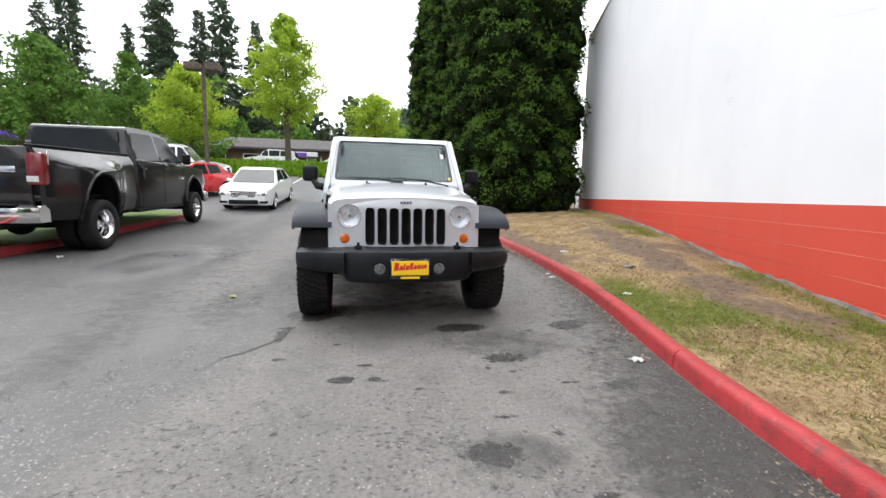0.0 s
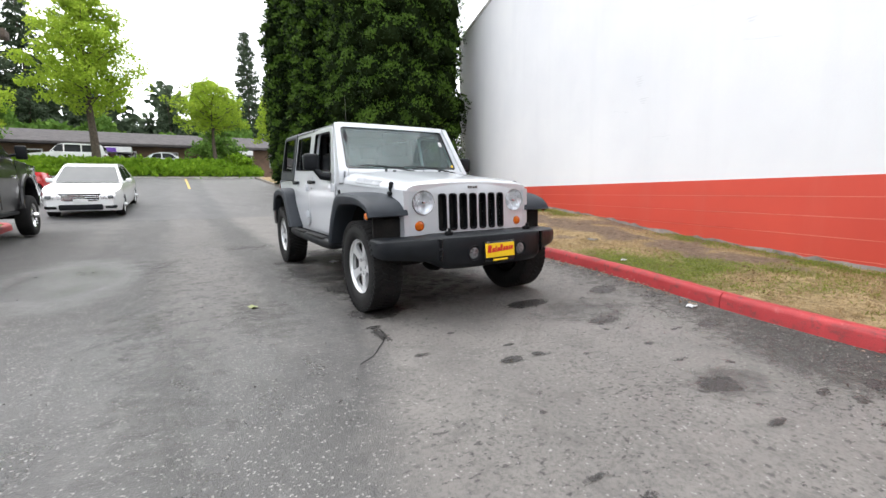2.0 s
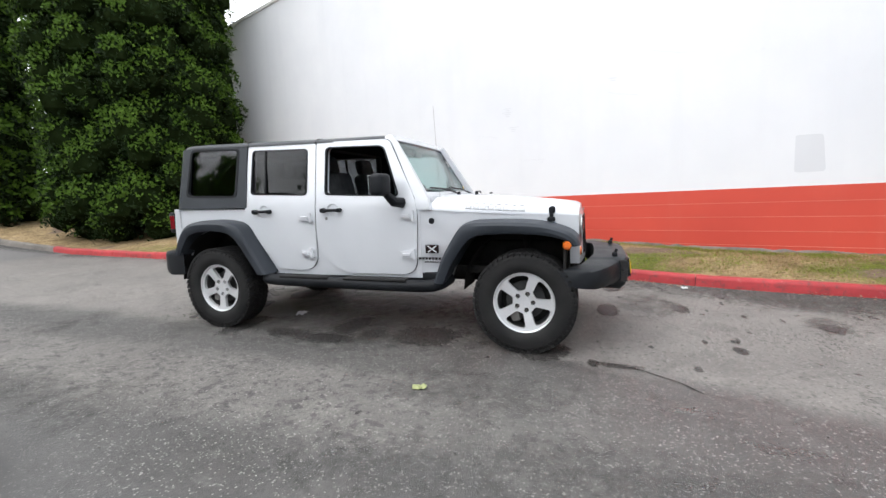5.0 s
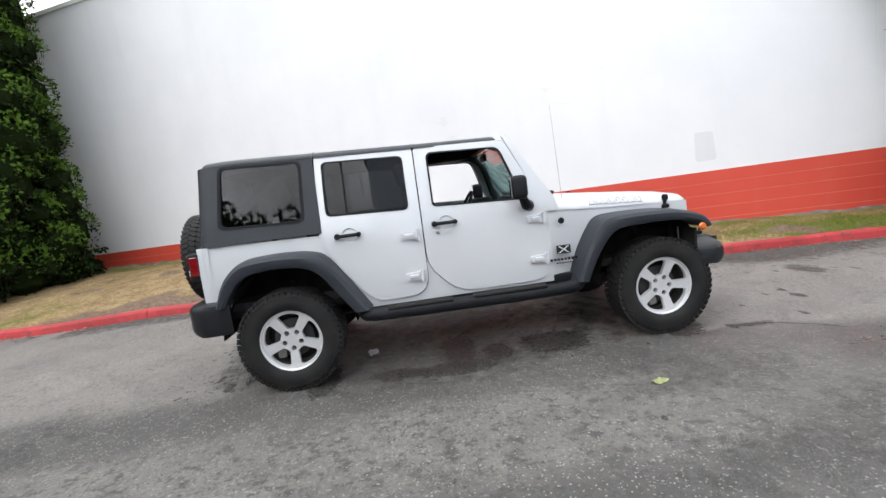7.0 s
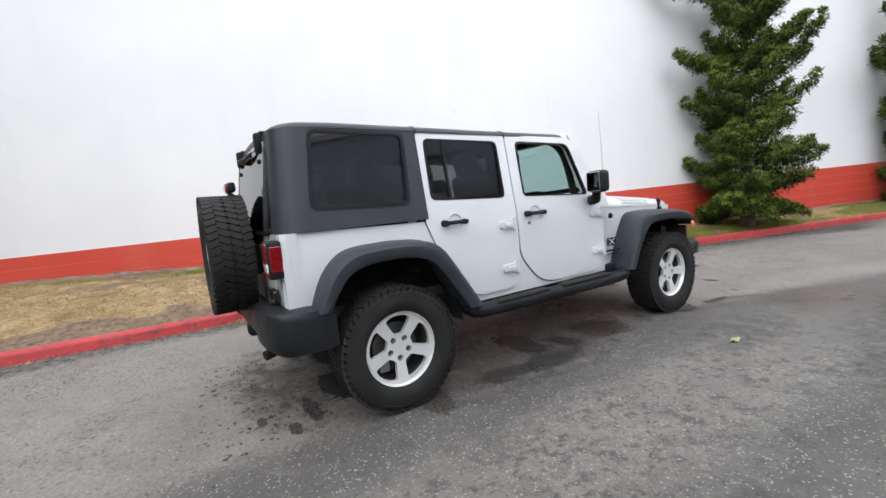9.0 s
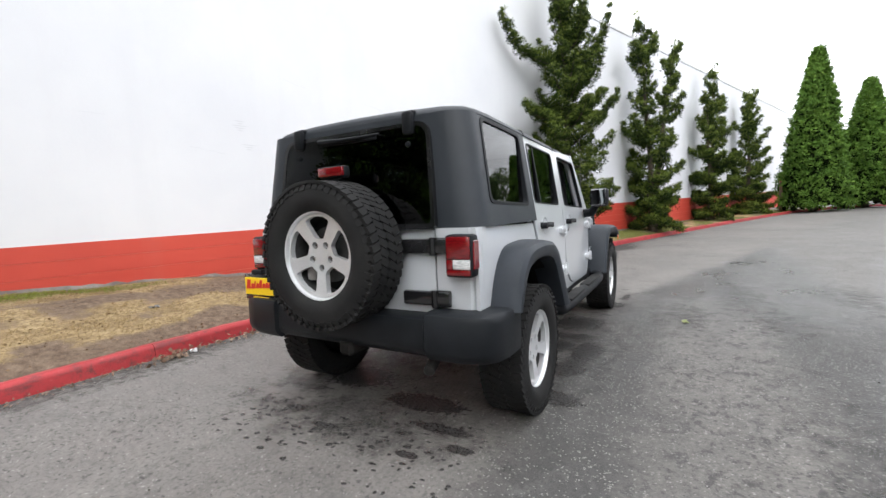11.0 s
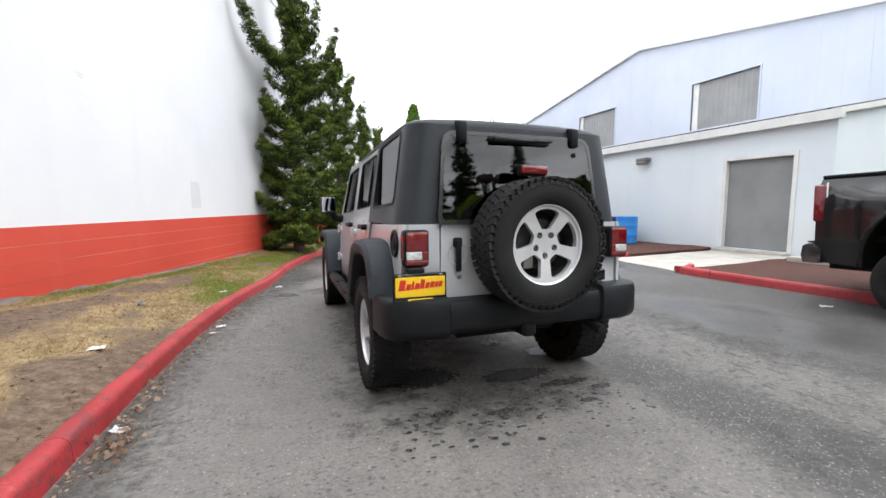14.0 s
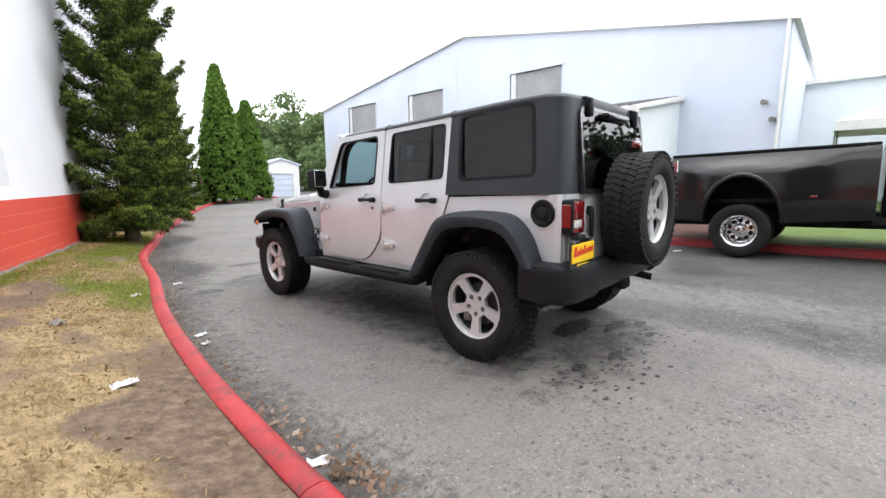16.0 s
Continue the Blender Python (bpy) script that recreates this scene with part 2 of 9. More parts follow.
    h = maths("MULTIPLY", maths("ADD", maths("MULTIPLY", dist, maths("ADD", maths("MULTIPLY", track, 0.5), 0.5)), maths("ADD", fine, maths("MULTIPLY", soft, -0.6))), maths("MULTIPLY", maths("SUBTRACT", 1.0, maths("MULTIPLY", damp, 0.9)), maths("SUBTRACT", 1.0, maths("MULTIPLY", wet, 0.6))))
    bump(nt, b, h, 0.6, 0.006)
    return m


def grass_ground_material():
    """Matted straw, bare earth and green turf; how much of each is stored on the sheet."""
    m, nt, b = nodes_of("dry_turf")

    def stored(name):
        at = nt.nodes.new("ShaderNodeAttribute")
        at.attribute_name = name
        return at.outputs["Fac"]

    mid = noise_tex(nt, 3.1, 5, 0.65)
    fine = noise_tex(nt, 45.0, 4, 0.7)
    straw = noise_tex(nt, 30.0, 5, 0.75, (1.0, 0.45, 1.0))
    clod = noise_tex(nt, 14.0, 5, 0.7)

    def edged(fac, lo, hi):
        mx = nt.nodes.new("ShaderNodeMath")
        mx.operation = "MULTIPLY_ADD"
        mx.inputs[1].default_value = 0.9
        nt.links.new(clod, mx.inputs[0])
        nt.links.new(fac, mx.inputs[2])
        return scalar(nt, mx.outputs[0], 0.0, 1.0, lo + 0.45, hi + 0.45)

    col = ramp(nt, mid, [(0.3, (0.2, 0.142, 0.078)), (0.5, (0.34, 0.25, 0.137)), (0.72, (0.46, 0.35, 0.2))])
    col = mix(nt, scalar(nt, straw, 0.75, 0.0, 0.36, 0.54), col, (0.11, 0.072, 0.036))
    col = mix(nt, edged(stored("green"), 0.3, 0.75), col, mix(nt, scalar(nt, straw, 0.0, 1.0, 0.35, 0.65), (0.07, 0.082, 0.022), (0.17, 0.18, 0.05)))
    earth = ramp(nt, clod, [(0.3, (0.085, 0.06, 0.044)), (0.55, (0.185, 0.135, 0.098)), (0.75, (0.28, 0.21, 0.155))])
    col = mix(nt, edged(stored("bare"), 0.3, 0.6), col, earth)
    col = mix(nt, scalar(nt, fine, 0.0, 0.45, 0.5, 0.72), col, (0.075, 0.052, 0.032))
    nt.links.new(col, b.inputs["Base Color"])
    b.inputs["Roughness"].default_value = 0.95
    b.inputs["Specular IOR Level"].default_value = 0.1
    bump(nt, b, mix(nt, 0.5, fine, straw), 1.0, 0.03)
    return m


def stucco(name, c1, c2, stain):
    """Painted block wall: smooth paint, faint streaks running down, scuffs."""
    m, nt, b = nodes_of(name)
    wide = noise_tex(nt, 0.5, 4)
    run = noise_tex(nt, 1.4, 5, 0.6, (1.5, 1.5, 0.12))
    fine = noise_tex(nt, 35.0, 5, 0.6)
    col = ramp(nt, wide, [(0.35, c1), (0.65, c2)])
    col = mix(nt, scalar(nt, run, 0.0, 0.22, 0.52, 0.78), col, stain)
    spot = noise_tex(nt, 3.0, 6, 0.7)
    col = mix(nt, scalar(nt, spot, 0.0, 0.5, 0.68, 0.76), col, stain)
    nt.links.new(col, b.inputs["Base Color"])
    nt.links.new(scalar(nt, wide, 0.55, 0.7), b.inputs["Roughness"])
    bump(nt, b, fine, 0.25, 0.004)
    return m


def kerb_paint():
    m, nt, b = nodes_of("kerb_red_paint")
    wide = noise_tex(nt, 1.6, 5, 0.65)
    chip = noise_tex(nt, 11.0, 6, 0.75)
    fine = noise_tex(nt, 80.0, 3)
    col = ramp(nt, wide, [(0.3, (0.28, 0.016, 0.02)), (0.7, (0.44, 0.036, 0.04))])
    col = mix(nt, scalar(nt, chip, 0.0, 0.8, 0.53, 0.66), col, (0.09, 0.035, 0.032))
    col = mix(nt, scalar(nt, chip, 0.35, 0.0, 0.28, 0.4), col, (0.5, 0.2, 0.18))
    scuff = noise_tex(nt, 3.4, 5, 0.7, (1, 1, 2.5))
    col = mix(nt, scalar(nt, scuff, 0.0, 0.6, 0.56, 0.66), col, (0.1, 0.03, 0.03))
    nt.links.new(col, b.inputs["Base Color"])
    b.inputs["Roughness"].default_value = 0.62
    bump(nt, b, fine, 0.5, 0.006)
    return m


def leaf_material(name, dark, light, trans=0.25):
    m, nt, b = nodes_of(name)
    geo = nt.nodes.new("ShaderNodeNewGeometry")
    col = ramp(nt, geo.outputs["Random Per Island"], [(0.0, tuple(a * 0.7 + c * 0.3 for a, c in zip(dark, light))), (0.7, tuple((a + c) / 2 for a, c in zip(dark, light))), (1.0, light)])
    wide = noise_tex(nt, 1.1, 3)
    col = mix(nt, scalar(nt, wide, 0.55, 0.0, 0.35, 0.6), col, dark)
    nt.links.new(col, b.inputs["Base Color"])
    b.inputs["Roughness"].default_value = 0.6
    b.inputs["Specular IOR Level"].default_value = 0.06
    if trans:
        tl = nt.nodes.new("ShaderNodeBsdfTranslucent")
        nt.links.new(col, tl.inputs["Color"])
        mx = nt.nodes.new("ShaderNodeMixShader")
        mx.inputs["Fac"].default_value = trans
        out = nt.nodes["Material Output"]
        nt.links.new(b.outputs["BSDF"], mx.inputs[1])
        nt.links.new(tl.outputs["BSDF"], mx.inputs[2])
        nt.links.new(mx.outputs["Shader"], out.inputs["Surface"])
    return m


def lamp_lens(name, col, rough=0.12):
    m, nt, b = nodes_of(name)
    rib = noise_tex(nt, 40.0, 2, 0.4, (1, 1, 6))
    nt.links.new(ramp(nt, rib, [(0.35, tuple(v * 0.6 for v in col)), (0.65, col)]), b.inputs["Base Color"])
    b.inputs["Roughness"].default_value = rough
    b.inputs["Coat Weight"].default_value = 1.0
    bump(nt, b, rib, 0.2, 0.003)
    return m


M = {}
M["asphalt"] = asphalt_material()
M["turf"] = grass_ground_material()
M["wall_white"] = stucco("white_wall_paint", (0.68, 0.69, 0.715), (0.74, 0.747, 0.762), (0.6, 0.61, 0.635))
M["wall_red"] = stucco("red_wall_paint", (0.5, 0.05, 0.03), (0.58, 0.066, 0.038), (0.6, 0.16, 0.11))
# joints paler than the wall: their highlight is put into the colour
M["joint_glint"] = stucco("joint_highlight_paint", (0.58, 0.13, 0.085), (0.66, 0.2, 0.14), (0.74, 0.34, 0.27))
M["wall_patch"] = stucco("grey_patch_paint", (0.6, 0.61, 0.63), (0.64, 0.65, 0.67), (0.55, 0.56, 0.58))
M["footing"] = surface("bare_concrete_footing", (0.17, 0.15, 0.14), (0.34, 0.31, 0.29), 5, (0.85, 0.95), bumps=0.6, fine=40, dist=0.01)
M["kerb"] = kerb_paint()
M["old_kerb"] = surface("weathered_grey_kerb", (0.12, 0.108, 0.095), (0.21, 0.19, 0.17), 3, (0.85, 0.95), bumps=0.5, fine=50)
M["mid_kerb"] = surface("grey_concrete_kerb", (0.19, 0.175, 0.16), (0.3, 0.28, 0.255), 3, (0.85, 0.95), bumps=0.5, fine=50)
M["concrete"] = surface("worn_concrete", (0.34, 0.32, 0.29), (0.46, 0.44, 0.4), 2.5, (0.8, 0.95), bumps=0.4, fine=60)
M["mulch"] = surface("bark_mulch", (0.05, 0.018, 0.012), (0.11, 0.042, 0.028), 14, (0.9, 1.0), bumps=1.0, fine=55, dist=0.03)
M["siding"] = stucco("pale_metal_siding", (0.5, 0.545, 0.65), (0.55, 0.595, 0.69), (0.43, 0.48, 0.59))
M["annex"] = stucco("pale_painted_annex", (0.62, 0.68, 0.72), (0.68, 0.73, 0.76), (0.54, 0.6, 0.64))
M["trim"] = surface("white_trim_paint", (0.62, 0.63, 0.63), (0.72, 0.72, 0.7), 3, (0.5, 0.7), bumps=0.1)
M["steel_door"] = surface("grey_steel_door", (0.2, 0.205, 0.21), (0.25, 0.255, 0.26), 1.2, (0.5, 0.65), bumps=0.08)
M["louvre"] = surface("weathered_translucent_panel", (0.22, 0.225, 0.23), (0.3, 0.305, 0.31), 1.0, (0.3, 0.5), bumps=0.2)
M["roof"] = surface("dark_shingle_roof", (0.05, 0.045, 0.045), (0.09, 0.08, 0.08), 2, (0.85, 0.95), bumps=0.6, fine=14, dist=0.03)
M["silver"] = surface("silver_car_paint", (0.57, 0.59, 0.615), (0.6, 0.62, 0.645), 3, (0.28, 0.34), metal=0.15, bumps=0.0, fine=900, coat=0.8)
M["black_plastic"] = surface("black_textured_plastic", (0.008, 0.009, 0.0105), (0.014, 0.0155, 0.018), 5, (0.42, 0.58), bumps=0.25, fine=350, dist=0.001, spec=0.14)
M["bumper_plastic"] = surface("charcoal_bumper_plastic", (0.009, 0.0105, 0.0125), (0.015, 0.017, 0.02), 5, (0.36, 0.5), bumps=0.3, fine=300, dist=0.001, spec=0.2)
M["grey_plastic"] = surface("dark_grey_textured_plastic", (0.025, 0.0295, 0.036), (0.034, 0.039, 0.047), 4, (0.45, 0.6), bumps=0.25, fine=350, dist=0.001, spec=0.2)
M["hardtop"] = surface("charcoal_textured_hardtop", (0.022, 0.026, 0.031), (0.03, 0.0345, 0.041), 4, (0.38, 0.5), bumps=0.3, fine=260, dist=0.0015, spec=0.3)
M["rubber"] = surface("tyre_rubber", (0.011, 0.011, 0.0115), (0.021, 0.0207, 0.0202), 7, (0.62, 0.82), bumps=0.35, fine=120, dist=0.002, spec=0.2)
M["alloy"] = surface("silver_alloy", (0.64, 0.65, 0.665), (0.72, 0.73, 0.74), 6, (0.29, 0.38), metal=0.45, bumps=0.05, fine=150, coat=0.4)
M["chrome"] = surface("chrome", (0.75, 0.75, 0.76), (0.82, 0.82, 0.83), 4, (0.08, 0.16), metal=1.0, bumps=0.0)
M["steel"] = surface("dull_steel", (0.18, 0.17, 0.16), (0.3, 0.29, 0.28), 9, (0.4, 0.6), metal=0.9, bumps=0.2)
M["dark_metal"] = surface("shade_dark_metal", (0.05, 0.05, 0.05), (0.1, 0.1, 0.1), 9, (0.5, 0.7), metal=0.6, bumps=0.1)
M["chassis"] = surface("dusty_black_chassis", (0.012, 0.012, 0.012), (0.03, 0.028, 0.026), 6, (0.7, 0.9), bumps=0.3, spec=0.1)
M["interior"] = surface("dark_cabin_trim", (0.022, 0.022, 0.024), (0.04, 0.04, 0.043), 8, (0.7, 0.85), bumps=0.2, spec=0.15)
M["seat_cloth"] = surface("grey_seat_cloth", (0.05, 0.052, 0.056), (0.085, 0.087, 0.09), 12, (0.85, 0.95), bumps=0.5, fine=220, spec=0.1)
M["black_gloss"] = surface("black_gloss", (0.008, 0.008, 0.009), (0.014, 0.014, 0.015), 4, (0.15, 0.3), bumps=0.0, coat=0.5)
M["windshield"] = glass("windscreen_glass", (0.78, 0.95, 0.93), 0.8, 0.02, 0.07, 0.06, (0.3, 0.4, 0.4))
M["tint"] = glass("dark_tinted_glass", (0.82, 0.85, 0.88), 0.4, 0.008, 0.045, 0.0)
M["tail_tint"] = glass("black_tinted_tail_glass", (0.8, 0.83, 0.86), 0.24, 0.008, 0.075, 0.0)
M["clear"] = glass("clear_lens", (0.95, 0.97, 1.0), 0.95, 0.03, 0.05, 0.05)
M["mirror"] = surface("mirror_glass", (0.85, 0.86, 0.87), (0.88, 0.89, 0.9), 2, (0.02, 0.04), metal=1.0, bumps=0.0)
M["red_lens"] = lamp_lens("red_lamp_lens", (0.2, 0.005, 0.009))
M["amber"] = lamp_lens("amber_lamp_lens", (0.75, 0.16, 0.012))
M["white_lens"] = lamp_lens("white_lamp_lens", (0.75, 0.75, 0.75))
M["headlamp"] = surface("lamp_reflector", (0.78, 0.79, 0.8), (0.86, 0.86, 0.87), 14, (0.22, 0.34), metal=0.4, bumps=0.3, fine=60)
M["fog"] = surface("grey_fog_lens", (0.07, 0.075, 0.08), (0.2, 0.21, 0.22), 60, (0.12, 0.2), bumps=0.2, fine=90, coat=1.0)
M["letter_grey"] = surface("faded_grey_lettering", (0.4, 0.41, 0.43), (0.6, 0.61, 0.63), 30, (0.5, 0.6), bumps=0.0)
M["yellow"] = surface("yellow_sign_plate", (0.85, 0.55, 0.01), (0.9, 0.6, 0.015), 5, (0.4, 0.5), bumps=0.0)
M["red_paint"] = surface("red_sign_paint", (0.55, 0.02, 0.015), (0.62, 0.03, 0.02), 8, (0.4, 0.5), bumps=0.0)


# ---- mesh helpers ----
def finish(bm, smooth=True, angle=35):
    bmesh.ops.recalc_face_normals(bm, faces=bm.faces)
    if smooth:
        lim = radians(angle)
        for f in bm.faces:
            f.smooth = True
        for e in bm.edges:
            if len(e.link_faces) == 2 and e.calc_face_angle(0) > lim:
                e.smooth = False


def mesh_of(name, bm, material, smooth=True, angle=35):
    finish(bm, smooth, angle)
    me = bpy.data.meshes.new(name)
    bm.to_mesh(me)
    bm.free()
    for mat in material if isinstance(material, (list, tuple)) else [material]:
        me.materials.append(mat)
    return me


def part(name, bm, material, parent, label="", smooth=True, angle=35):
    """One mesh object under a thing or a part."""
    me = bm if isinstance(bm, bpy.types.Mesh) else mesh_of(name, bm, material, smooth, angle)
    ob = new(name, me)
    ob.parent = parent
    return tagged(ob, label)


def thing(name, label, category, m=None, group="", kind=""):
    ob = new(name)
    if m is not None:
        ob.matrix_world = m
    return tagged(ob, label, category, group, kind)


def solo(name, bm, material, label, category="", group="", kind="", smooth=True, m=None, angle=35):
    ob = new(name, bm if isinstance(bm, bpy.types.Mesh) else mesh_of(name, bm, material, smooth, angle))
    if m is not None:
        ob.matrix_world = m
    return tagged(ob, label, category, group, kind)


def box(bm, c, s, bevel=0.0, seg=2, rot=None):
    m = Matrix.Translation(c) @ (rot or Matrix.Identity(4)) @ Matrix.Diagonal((*s, 1))
    r = bmesh.ops.create_cube(bm, size=1.0, matrix=m)
    if bevel > 0:
        edges = list({e for v in r["verts"] for e in v.link_edges})
        bmesh.ops.bevel(bm, geom=edges, offset=bevel, segments=seg, affect="EDGES", profile=0.5)
    return bm


def boxed(c, s, bevel=0.0, seg=2, rot=None):
    return box(bmesh.new(), c, s, bevel, seg, rot)


def round_poly(pts, r, seg=5):
    """Rounds each corner of a closed outline; r is one radius or one per corner."""
    out, n = [], len(pts)
    for i, p in enumerate(pts):
        p = Vector((p[0], p[1]))
        a, b = Vector(pts[i - 1][:2]) - p, Vector(pts[(i + 1) % n][:2]) - p
        rr = r[i] if isinstance(r, (list, tuple)) else r
        d = min(rr, a.length * 0.48, b.length * 0.48)
        if d < 1e-4:
            out.append((p.x, p.y))
            continue
        s, e = p + a.normalized() * d, p + b.normalized() * d
        for k in range(seg + 1):
            t = k / seg
            q = s * (1 - t) ** 2 + p * 2 * t * (1 - t) + e * t * t
            out.append((q.x, q.y))
    return out


def circle(cx, cy, r, n=24, a0=0.0):
    return [(cx + r * math.cos(a0 + 2 * math.pi * k / n), cy + r * math.sin(a0 + 2 * math.pi * k / n)) for k in range(n)]


def panel(outer, holes, place, cuts_u=(), cuts_v=(), bm=None):
    """A sheet with openings. place(u, v, d) gives the point of the face (d=0) and of the back (d=1)."""
    flat = bmesh.new()
    edges = []
    for loop in [outer, *holes]:
        vs = [flat.verts.new((u, v, 0)) for u, v in loop]
        edges += [flat.edges.new((vs[i - 1], vs[i])) for i in range(len(vs))]
    bmesh.ops.triangle_fill(flat, edges=edges, use_beauty=True, use_dissolve=False)
    for axis, cuts in ((0, cuts_u), (1, cuts_v)):
        for c in cuts:
            co, no = [0, 0, 0], [0, 0, 0]
            co[axis], no[axis] = c, 1
            bmesh.ops.bisect_plane(flat, geom=flat.verts[:] + flat.edges[:] + flat.faces[:], dist=1e-5, plane_co=co, plane_no=no)
    bm = bm or bmesh.new()
    front = {v: bm.verts.new(place(v.co.x, v.co.y, 0)) for v in flat.verts}
    back = {v: bm.verts.new(place(v.co.x, v.co.y, 1)) for v in flat.verts}
    for f in flat.faces:
        bm.faces.new([front[v] for v in f.verts])
        bm.faces.new([back[v] for v in reversed(f.verts)])
    for e in flat.edges:
        if len(e.link_faces) == 1:
            a, b = e.verts
            bm.faces.new((front[a], front[b], back[b], back[a]))
    flat.free()
    return bm


def loft(bm, rings, closed=True, caps=True):
    vs = [[bm.verts.new(p) for p in ring] for ring in rings]
    n = len(rings[0])
    for a, b in zip(vs, vs[1:]):
        for i in range(n if closed else n - 1):
            j = (i + 1) % n
            bm.faces.new((a[i], a[j], b[j], b[i]))
    if caps and closed:
        bm.faces.new(list(reversed(vs[0])))
        bm.faces.new(vs[-1])
    return bm


def lathe(bm, prof, m, seg=32, close=False):
    """prof: (radius, height) pairs round the z axis of the pose m."""
    rings = []
    for k in range(seg):
        a = 2 * math.pi * k / seg
        rings.append([bm.verts.new(m @ Vector((r * math.cos(a), r * math.sin(a), h))) for r, h in prof])
    n = len(prof)
    for k in range(seg):
        p, q = rings[k], rings[(k + 1) % seg]
        for i in range(n if close else n - 1):
            j = (i + 1) % n
            bm.faces.new((p[i], q[i], q[j], p[j]))
    bmesh.ops.remove_doubles(bm, verts=[v for r in rings for v in r], dist=1e-5)
    return bm


def tube(bm, pts, r, seg=10, caps=True):
    """A round bar along points; r is one radius or one per point."""
    pts = [Vector(p) for p in pts]
    rings = []
    side = None
    for i, p in enumerate(pts):
        d = (pts[min(i + 1, len(pts) - 1)] - pts[max(i - 1, 0)]).normalized()
        if side is None:
            side = d.orthogonal().normalized()
        side = (side - d * side.dot(d)).normalized()
        up = d.cross(side)
        rr = r[i] if isinstance(r, (list, tuple)) else r
        rings.append([p + (side * math.cos(2 * math.pi * k / seg) + up * math.sin(2 * math.pi * k / seg)) * rr for k in range(seg)])
    return loft(bm, rings, True, caps)


def spline(pts, n):
    """n points along a smooth line through pts."""
    pts = [Vector(p) for p in pts]
    ext = [pts[0] * 2 - pts[1], *pts, pts[-1] * 2 - pts[-2]]
    out = []
    for k in range(n):
        t = k / (n - 1) * (len(pts) - 1)
        i = min(int(t), len(pts) - 2)
        f = t - i
        a, b, c, d = ext[i:i + 4]
        out.append(0.5 * (2 * b + (c - a) * f + (2 * a - 5 * b + 4 * c - d) * f * f + (3 * b - a - 3 * c + d) * f ** 3))
    return out


def quads(name, corners, material):
    """Many free quads as one mesh. corners: array (n, 4, 3)."""
    n = len(corners)
    me = bpy.data.meshes.new(name)
    me.vertices.add(n * 4)
    me.vertices.foreach_set("co", np.ascontiguousarray(corners, dtype=np.float32).ravel())
    me.loops.add(n * 4)
    me.loops.foreach_set("vertex_index", np.arange(n * 4, dtype=np.int32))
    me.polygons.add(n)
    me.polygons.foreach_set("loop_start", np.arange(0, n * 4, 4, dtype=np.int32))
    me.update(calc_edges=True)
    me.materials.append(material)
    return me


# ---- the ground: one sheet, rising behind the car ----
PY = [-90, -30, -8, 3, 9.6, 12, 28, 45, 120, 900]
PZ = [-0.4, -0.28, -0.14, 0.052, 0.28, 0.48, 2.15, 2.7, 4.0, 6.0]


def ramp01(v):
    v = min(max(v, 0.0), 1.0)
    return v * v * (3 - 2 * v)


def ground(x, y):
    swell_ = 0.052 * ramp01((x - 1.0) / 1.1) * ramp01((y + 4.2) / 2.4) * ramp01((6.0 - y) / 1.6)
    return float(np.interp(y, PY, PZ)) + 0.022 * min(max(-x - 1, 0), 10) + swell_


def sheet(name, xs, ys, height):
    nx, ny = len(xs), len(ys)
    v = [(x, y, height(x, y)) for y in ys for x in xs]
    f = [(j * nx + i, j * nx + i + 1, (j + 1) * nx + i + 1, (j + 1) * nx + i) for j in range(ny - 1) for i in range(nx - 1)]
    me = bpy.data.meshes.new(name)
    me.from_pydata(v, [], f)
    for p in me.polygons:
        p.use_smooth = True
    return me


gx = [-900, -300, -120, -60, -30, *np.arange(-14, 0.6, 0.5), *np.arange(0.75, 3.1, 0.125), *np.arange(3.5, 14.1, 0.5), 30, 60, 120, 300, 900]
gy = [-900, -300, -120, -60, -40, *np.arange(-30, 30.1, 0.5), 36, 45, 60, 90, 120, 300, 900]
me = sheet("ground", gx, gy, ground)
me.materials.append(M["asphalt"])
solo("ground", me, None, "worn grey damp asphalt of the driving lane and car park", "ground", kind="structure")

# the line of the lane's kerb beside the wall, and of the wall itself
KERB = spline([(2.6, 27.5, 0), (2.78, 20, 0), (2.72, 15, 0), (2.55, 10.5, 0), (2.42, 6.5, 0), (2.43, 3.8, 0), (2.38, 2, 0), (2.28, 0.5, 0), (2.06, -1.2, 0),
               (1.66, -3.2, 0), (1.22, -5.8, 0), (0.4, -8.5, 0), (-0.6, -11.5, 0), (-2.9, -17.3, 0), (-6.2, -24.7, 0), (-8.7, -28.6, 0), (-14, -32, 0)], 600)
WALL_TURN = radians(18.9)
WN = Vector((math.cos(WALL_TURN), -math.sin(WALL_TURN), 0))
WU = Vector((math.sin(WALL_TURN), math.cos(WALL_TURN), 0))
WALL_OFF, WALL_A, WALL_B, WALL_TOP, BAND = 4.286, -46.0, 12.0, 6.85, 1.07


def on_wall(u, z, d=0.0):
    p = WN * (WALL_OFF + d) + WU * u
    return Vector((p.x, p.y, z))


def wall_foot(u):
    return float(np.interp(u, [-46, -24, -12.5, -6.8, -4.7, -2.2, -0.8, 0.3, 1.6, 3.4, 5, 6.5, 10.6, 13], [-0.2, -0.02, 0.1, 0.135, 0.155, 0.2, 0.26, 0.31, 0.41, 0.52, 0.6, 0.66, 0.7, 0.72]))


